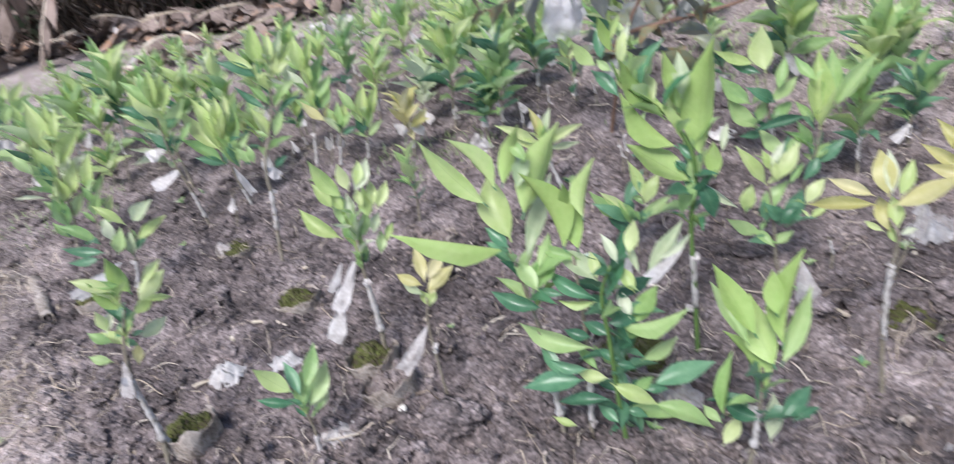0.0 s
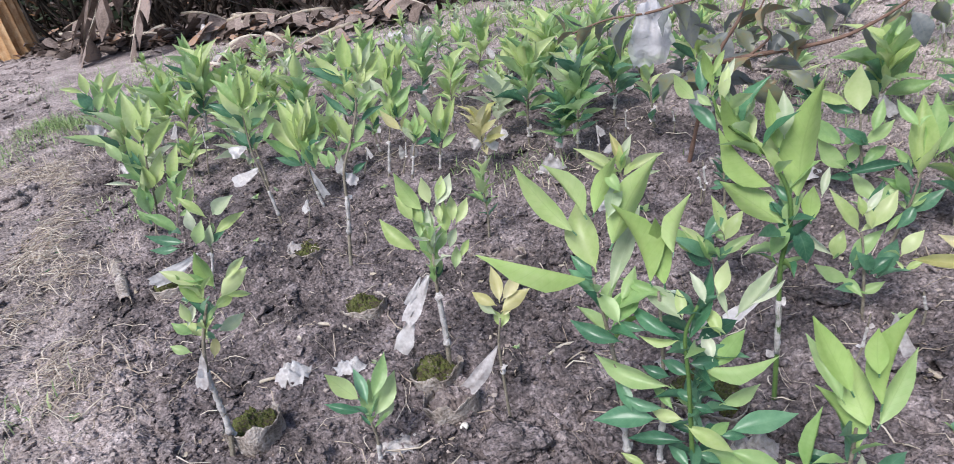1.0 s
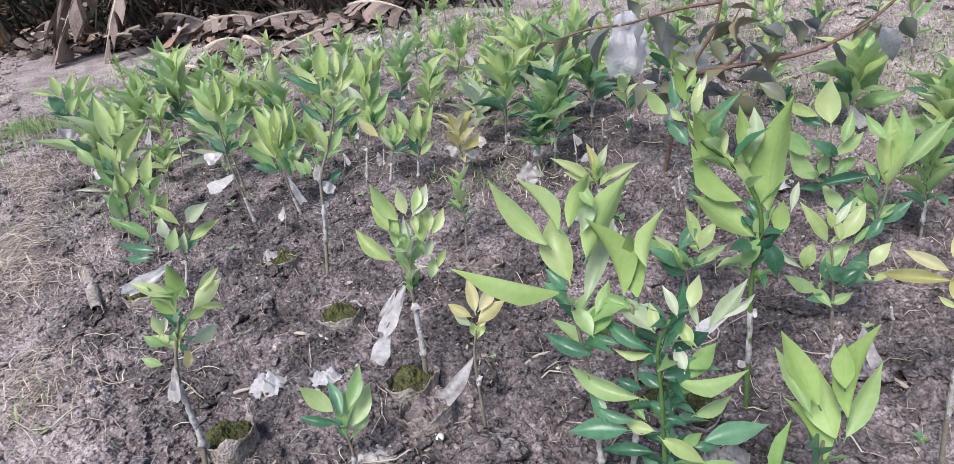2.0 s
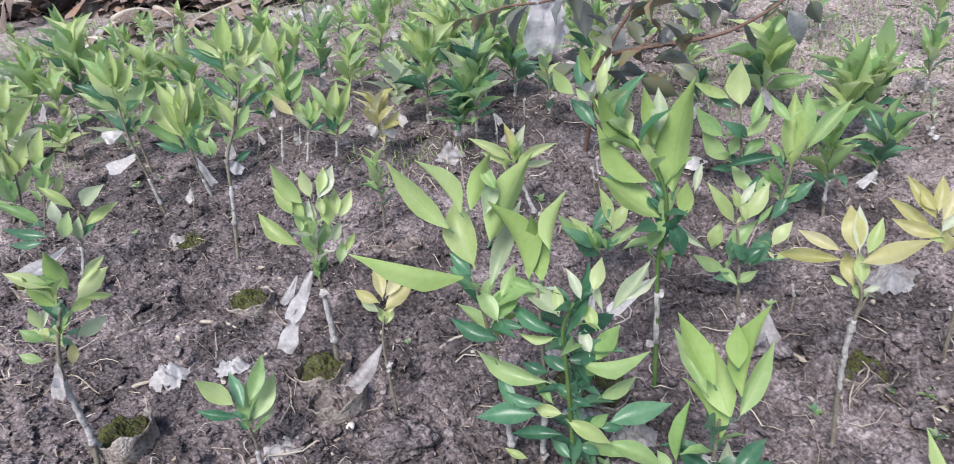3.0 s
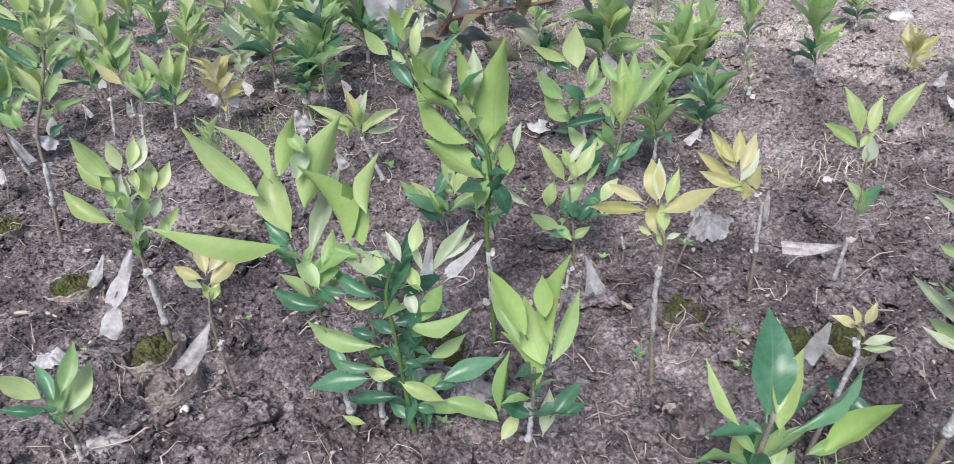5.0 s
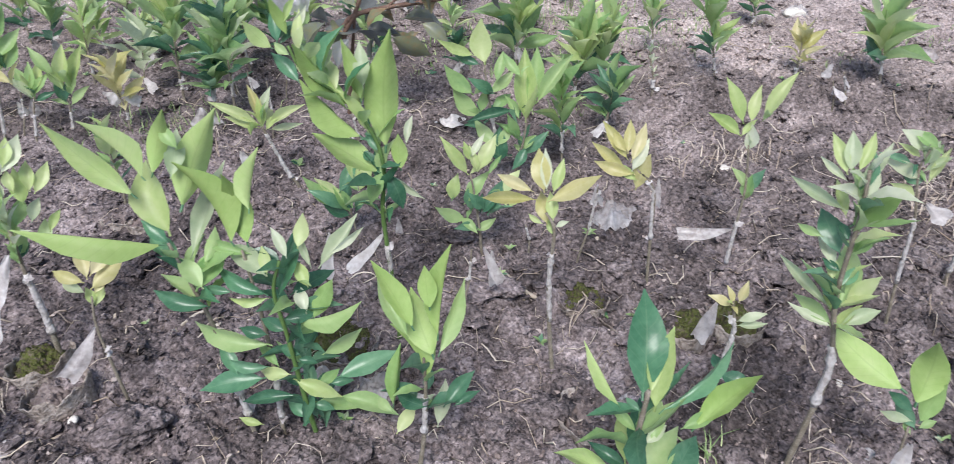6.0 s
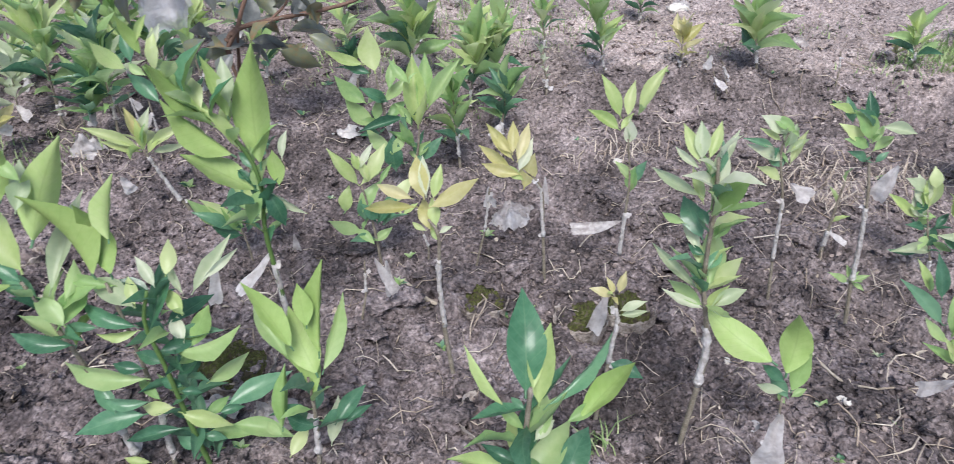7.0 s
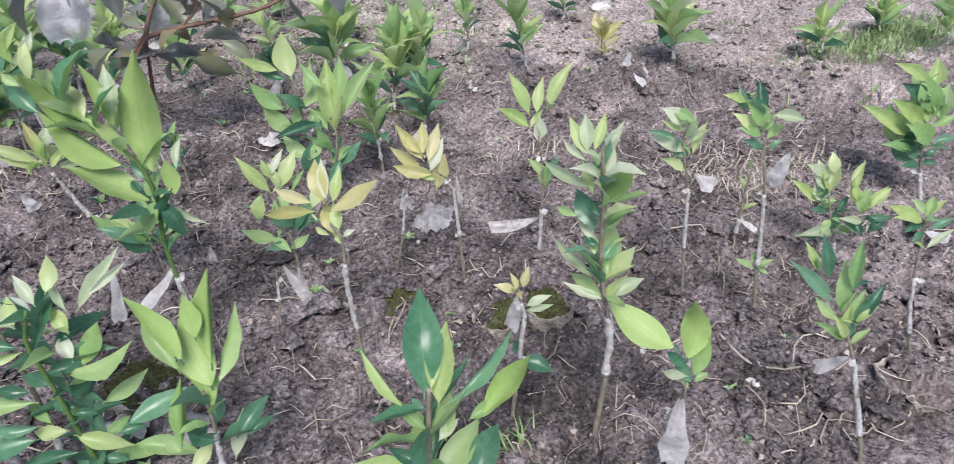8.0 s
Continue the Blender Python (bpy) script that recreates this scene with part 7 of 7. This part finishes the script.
banana_trunk(-3.82, 4.3, 0.13, 1.5)
for i in range(16):
    s = dice.random()
    x = -3.6 + 2.5 * s + dice.uniform(-0.15, 0.15)
    y = 4.4 - 1.3 * s + dice.uniform(-0.1, 0.4)
    dead_leaf(x, y, gh(x, y) + dice.uniform(0.03, 0.16), dice.uniform(-40, 220), dice.uniform(-8, 18), dice.uniform(0.25, 0.5), dice.uniform(0.07, 0.14), dice.uniform(0.1, 0.5), i)
for i in range(7):
    dead_leaf(-1.42 + dice.uniform(-0.16, 0.16), 2.86 + dice.uniform(-0.08, 0.1), gh(-1.4, 2.86) + 0.02 + 0.015 * i, dice.uniform(-40, 220), dice.uniform(0, 30), dice.uniform(0.12, 0.22), dice.uniform(0.05, 0.08), dice.uniform(0.3, 0.8), 40 + i)
for x, y, w, h in ((-1.66, 3.05, 0.16, 0.06), (-1.56, 3.1, 0.12, 0.07), (-0.80, 2.85, 0.14, 0.05), (-0.66, 2.95, 0.10, 0.04), (-0.95, 2.9, 0.08, 0.04)):
    crumpled_film(x, y, w, h)
dead_leaf(-2.2, 3.8, 0.95, 205, -28, 0.8, 0.2, 0.5, 91, True)
dead_leaf(-2.0, 3.75, 1.0, 225, -40, 0.7, 0.18, 0.4, 92, True)
dead_leaf(-2.5, 4.0, 0.95, 185, -30, 0.7, 0.2, 0.5, 93, True)


def joined(name, pieces, mat, label, category):
    """Many small uncounted pieces in one mesh."""
    vs, fs = [], []
    for pv, pf in pieces:
        b = len(vs)
        vs += pv
        fs += [tuple(q + b for q in f) for f in pf]
    ob = mesh_object(name, vs, fs, mat, smooth=name not in ("soil_crumbs", "dry_clods", "dry_crumbs"))
    return tagged(ob, label, category, kind="stuff")


stalks = []
for i in range(760):
    s = dice.random()
    x = -5.2 + 5.0 * s
    y = 3.55 - 0.42 * (x + 0.88) + dice.uniform(-0.1, 1.3)
    z = gh(x, y)
    lean = Vector((dice.gauss(0, 0.55), dice.uniform(-0.45, 0.3), 1)).normalized()
    ln = dice.uniform(0.5, 1.7)
    r = dice.choice((0.004, 0.006, 0.009, 0.014))
    p = Vector((x, y, z - 0.03))
    stalks.append(tube([p, p + lean * ln * 0.5 + Vector((dice.uniform(-0.05, 0.05), 0, 0)), p + lean * ln + Vector((0, -0.1 * ln, -0.08 * ln))], [r, r * 0.8, r * 0.4], 5))
joined("dry_thicket", stalks, SHADED_STALK, "thicket of dry stalks behind the bed, darkened for its shaded hollow", "thicket")


def small_leaf(p, az, el, length, width):
    m = leaf_pose(p, az, el, dice.uniform(-60, 60), length, width)
    return [m @ Vector(q) for q in ((0, 0, 0), (-0.5, 0.45, 0.06), (0, 0.5, 0), (0.5, 0.45, 0.06), (0, 1, 0))], [(0, 2, 1), (0, 3, 2), (1, 2, 4), (2, 3, 4)]


def flake(p, w):
    """A curled scrap with a ragged outline."""
    m = leaf_pose(p, dice.uniform(0, 360), dice.uniform(-20, 35), dice.uniform(-25, 25), 1, 1)
    n, long, curl, twist = 8, dice.uniform(1.0, 2.4), dice.uniform(-1.6, 1.6), dice.uniform(-0.8, 0.8)
    vs = [m @ Vector((0, 0, 0.1 * w))]
    for ring in (0.5, 1.0):
        for i in range(n):
            a = 6.283 * i / n
            q = ring * w * (dice.uniform(0.35, 0.65) if ring == 1 else 0.5)
            x, y = q * math.cos(a), q * long * math.sin(a)
            vs.append(m @ Vector((x, y, curl * x * x / w + twist * x * y / w + 0.12 * w * dice.uniform(-1, 1))))
    fs = [(0, 1 + i, 1 + (i + 1) % n) for i in range(n)]
    return vs, fs + [(1 + i, 1 + n + i, 1 + n + (i + 1) % n, 1 + (i + 1) % n) for i in range(n)]


pieces = []
for i in range(1300):
    s = dice.random()
    x = -4.4 + 3.5 * s + dice.uniform(-0.15, 0.15)
    y = 4.55 - 1.35 * s + dice.gauss(0.05, 0.09)
    pieces.append(flake(Vector((x, y, gh(x, y) + abs(dice.gauss(0, 0.03)))), 0.02 + 0.09 * dice.random() ** 2))
joined("dry_debris", pieces, DEBRIS, "heap of dark dry leaf scraps and husks", "debris")

green = []
for i in range(6500):
    s = dice.random()
    x = -5.2 + 5.0 * s
    y = 3.7 - 0.42 * (x + 0.88) + dice.uniform(-0.1, 1.4)
    k = noise.noise(Vector((x * 1.3, y * 1.3, 4)))
    if k < -0.05:
        continue
    z = gh(x, y) + dice.random() ** 1.4 * (0.5 + 1.6 * k)
    green.append(small_leaf(Vector((x, y, z)), dice.uniform(0, 360), dice.uniform(-40, 50), dice.uniform(0.05, 0.13), dice.uniform(0.35, 0.6)))
joined("thicket_leaves", green, THICKET_LEAF, "dull green leaves of the thicket, darkened for the shade among them", "foliage")
scraps = []
for i in range(2600):
    x = -5.2 + 5.0 * dice.random()
    y = 3.6 - 0.42 * (x + 0.88) + dice.uniform(-0.05, 0.9)
    scraps.append(flake(Vector((x, y, gh(x, y) + 0.95 * dice.random() ** 1.5)), 0.025 + 0.07 * dice.random() ** 2))
joined("thicket_scraps", scraps, DEBRIS, "withered brown leaves caught among the stalks", "foliage")
# far bank added to close the view; its dark colour stands for the thicket's shade
vs = []
bx = [-60 + 3 * i for i in range(41)]
for j in range(7):
    for x in bx:
        y = 5.9 + 0.12 * abs(x + 2) + 0.8 * j + 1.0 * noise.noise(Vector((x * 0.2, j, 0)))
        vs.append((x, y, -0.3 + 0.55 * j ** 1.3 + 0.4 * noise.noise(Vector((x * 0.4, j * 0.7, 3)))))
fs = [(j * 41 + i, j * 41 + i + 1, (j + 1) * 41 + i + 1, (j + 1) * 41 + i) for j in range(6) for i in range(40)]
tagged(mesh_object("backdrop", vs, fs, THICKET_LEAF), "added dark green bank standing in for the shade behind the thicket", "bank", kind="structure")

# ---- crumbs, straw, weeds and grass ----
def scatter_area():
    """A place on the bed, thicker towards the near rows."""
    while True:
        y = 0.2 + 2.4 * dice.random() ** 1.5
        x = dice.uniform(-0.9 - 0.75 * y, 1.0 + 0.75 * y)
        return x, y


CRUMB = [ball(1.0, s, 1, 0.65, 0.95) for s in range(12)]
CLODS = [ball(1.0, s + 20, 2, 0.55, 0.9) for s in range(12)]
pieces = []
for i in range(26000):
    x, y = scatter_area()
    k = noise.noise(Vector((x * 3.5, y * 3.5, 7)))
    if k < -0.15 and dice.random() < 0.6:
        continue
    r = 0.0013 + 0.011 * dice.random() ** 5
    pv, pf = (CLODS if r > 0.0055 else CRUMB)[dice.randrange(12)]
    a = dice.uniform(0, 6.3)
    c, s = math.cos(a) * r, math.sin(a) * r
    o = Vector((x, y, gh(x, y) + r * 0.1))
    pieces.append(([o + Vector((v.x * c - v.y * s, v.x * s + v.y * c, v.z * r)) for v in pv], pf))
# the near rows: fine round crumbs lying close
for i in range(30000):
    y = 0.25 + 1.15 * dice.random()
    x = dice.uniform(-0.35 - 0.72 * y, 0.75 + 0.55 * y)
    if noise.noise(Vector((x * 5, y * 5, 3))) < -0.3:
        continue
    r = 0.0014 + 0.0036 * dice.random() ** 2
    pv, pf = CRUMB[dice.randrange(12)]
    a = dice.uniform(0, 6.3)
    c, s = math.cos(a) * r, math.sin(a) * r
    o = Vector((x, y, gh(x, y) + r * 0.25))
    pieces.append(([o + Vector((v.x * c - v.y * s, v.x * s + v.y * c, v.z * r)) for v in pv], pf))
BROKEN = [ball(1.0, s + 60, 3, 0.6, 1.1) for s in range(14)]
for i in range(2600):
    x, y = scatter_area()
    if x < -0.4 - 0.7 * y or noise.noise(Vector((x * 2.6, y * 2.6, 1))) < -0.22:
        continue
    r = 0.006 + 0.017 * dice.random() ** 2.5
    pv, pf = (BROKEN if r > 0.011 else CLODS)[dice.randrange(12)]
    a = dice.uniform(0, 6.3)
    c, s = math.cos(a) * r, math.sin(a) * r
    o = Vector((x, y, gh(x, y) - r * 0.12))
    pieces.append(([o + Vector((v.x * c - v.y * s, v.x * s + v.y * c, v.z * r)) for v in pv], pf))
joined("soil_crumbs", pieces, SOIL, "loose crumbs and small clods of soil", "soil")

pieces = []
for i in range(12000):
    x, y = scatter_area()
    r = 0.0009 + 0.0035 * dice.random() ** 3
    pv, pf = CRUMB[dice.randrange(12)]
    o = Vector((x, y, gh(x, y) + r * 0.4))
    pieces.append(([o + v * r for v in pv], pf))
joined("dry_crumbs", pieces, DRY_CLOD, "pale dry crumbs strewn over the soil", "soil")

pieces = []
for i in range(3800):
    y = dice.uniform(0.5, 4.6)
    x = -0.45 - 0.72 * y - abs(dice.gauss(0, 0.75)) if i % 3 else dice.uniform(-0.9, 1.0) * (0.6 + y * 0.5)
    if i % 3 == 0:
        y = max(y, 1.9)
    r = 0.004 + 0.016 * dice.random() ** 3
    pv, pf = CLODS[dice.randrange(12)]
    a = dice.uniform(0, 6.3)
    c, s = math.cos(a) * r, math.sin(a) * r
    o = Vector((x, y, gh(x, y) + r * 0.1))
    pieces.append(([o + Vector((v.x * c - v.y * s, v.x * s + v.y * c, v.z * r)) for v in pv], pf))
joined("dry_clods", pieces, SOIL, "dry pale clods along the trodden edge", "soil")

pieces = []
for i in range(5200):
    x, y = scatter_area()
    if x > -0.35 - 0.7 * y and dice.random() < 0.45:
        continue
    ln, a, bow = 0.01 + 0.075 * dice.random() ** 1.6, dice.uniform(0, 6.3), dice.uniform(-1.6, 1.6)
    p = [Vector((x + ln * s * math.cos(a + bow * s), y + ln * s * math.sin(a + bow * s), 0)) for s in (0, 0.25, 0.5, 0.75, 1)]
    p = [Vector((q.x, q.y, gh(q.x, q.y) + 0.003 + (0.004 if 0 < j < 4 else 0) + dice.uniform(0, 0.004))) for j, q in enumerate(p)]
    r = 0.0004 + 0.001 * dice.random() ** 2
    pieces.append(tube(p, [r, r, r, r * 0.9, r * 0.6], 4))
for i in range(1500):
    y = dice.uniform(0.5, 1.9)
    x = -0.42 - 0.70 * y - abs(dice.gauss(0, 0.22))
    if noise.noise(Vector((x * 4, y * 4, 2))) < -0.05:
        continue
    ln, a, bow = dice.uniform(0.03, 0.10), dice.uniform(-0.6, 1.6), dice.uniform(-0.8, 0.8)
    p = [Vector((x + ln * s * math.cos(a + bow * s), y + ln * s * math.sin(a + bow * s), 0)) for s in (0, 0.25, 0.5, 0.75, 1)]
    p = [Vector((q.x, q.y, gh(q.x, q.y) + 0.004 + (0.007 if 0 < j < 4 else 0))) for j, q in enumerate(p)]
    r = dice.uniform(0.0006, 0.0011)
    pieces.append(tube(p, [r, r, r, r * 0.9, r * 0.6], 4))
joined("straw_bits", pieces, STRAW, "dry straw and root fibres on the soil", "straw")

pieces = []
for i in range(1000):
    x, y = scatter_area()
    p = Vector((x, y, gh(x, y) + 0.004))
    w = 0.002 + 0.008 * dice.random() ** 3
    pieces.append(flake(p, w))
joined("leaf_litter", pieces, DRY, "small dry leaf flakes on the soil", "leaf litter")


def blade(p, az, lean, ln, w):
    d = Vector((math.cos(az), math.sin(az), 0))
    sd = Vector((-d.y, d.x, 0)) * w
    q = [p, p + d * (lean * ln * 0.35) + Vector((0, 0, ln * 0.55)), p + d * (lean * ln) + Vector((0, 0, ln * (1 - 0.45 * lean)))]
    return [q[0] - sd, q[0] + sd, q[1] - sd * 0.8, q[1] + sd * 0.8, q[2]], [(0, 1, 3, 2), (2, 3, 4)]


pieces = []
for gx0, gy0, sx, sy, count, tall in ((1.86, 0.90, 0.24, 0.07, 2200, 0.035), (1.45, 1.16, 0.2, 0.06, 120, 0.025), (1.02, 1.45, 0.16, 0.10, 200, 0.03), (0.75, 1.7, 0.35, 0.2, 900, 0.035),
                                  (-2.06, 2.32, 0.14, 0.09, 900, 0.05), (-2.1, 2.05, 0.16, 0.22, 450, 0.04), (-1.02, 0.70, 0.08, 0.06, 50, 0.05), (-1.9, 3.0, 0.6, 0.3, 900, 0.05), (-0.5, 2.9, 0.6, 0.35, 1600, 0.05),
                                  (0.4, 2.4, 0.5, 0.3, 1200, 0.045), (0.66, 1.25, 0.05, 0.04, 60, 0.03), (0.47, 0.38, 0.02, 0.02, 26, 0.05), (-0.2, 1.45, 0.15, 0.08, 160, 0.035), (1.25, 1.9, 0.5, 0.2, 700, 0.035), (-1.25, 1.55, 0.12, 0.12, 150, 0.03)):
    for i in range(count):
        x, y = gx0 + dice.gauss(0, sx * 0.6), gy0 + dice.gauss(0, sy * 0.6)
        pieces.append(blade(Vector((x, y, gh(x, y) - 0.002)), dice.uniform(0, 6.3), dice.uniform(0.2, 0.9), tall * dice.uniform(0.4, 1.1), dice.uniform(0.0008, 0.0018)))
joined("grass", pieces, GRASS, "short patchy grass on the soil", "grass")
pieces = []
for gx0, gy0, sx, sy, count in ((1.14, 0.66, 0.10, 0.05, 150), (1.26, 0.62, 0.07, 0.05, 90), (1.10, 0.76, 0.12, 0.04, 90), (0.88, 0.95, 0.10, 0.06, 70), (-0.95, 0.80, 0.14, 0.10, 160), (-1.2, 1.15, 0.16, 0.14, 140), (-1.7, 1.9, 0.25, 0.3, 260), (-0.1, 1.35, 0.12, 0.08, 60)):
    for i in range(count):
        x, y = gx0 + dice.gauss(0, sx * 0.6), gy0 + dice.gauss(0, sy * 0.6)
        pieces.append(blade(Vector((x, y, gh(x, y) - 0.002)), dice.uniform(0, 6.3), dice.uniform(0.9, 1.7), dice.uniform(0.02, 0.055), dice.uniform(0.0006, 0.0013)))
joined("dry_grass", pieces, STRAW, "pale withered grass blades lying over", "grass")


def weed(x, y, size):
    """A seedling of a few small round leaves."""
    w = new("weed")
    w.location = (x, y, gh(x, y))
    tagged(w, "tiny green weed seedling growing in the soil", "weed", "weed seedlings")
    n = dice.randint(4, 8)
    for i in range(n):
        ob = new("leaf", dice.choice(BLADES[dice.choice((1, 1, 4, 2))]))
        ob.parent = w
        ob.matrix_basis = leaf_pose((0, 0, 0.002), i * 137 + dice.uniform(-20, 20), dice.uniform(10, 55), dice.uniform(-20, 20), size * dice.uniform(0.6, 1.1), dice.uniform(0.4, 0.65))


for i in range(120):
    x, y = scatter_area()
    if y < 2.0:
        weed(x, y, dice.uniform(0.008, 0.02))
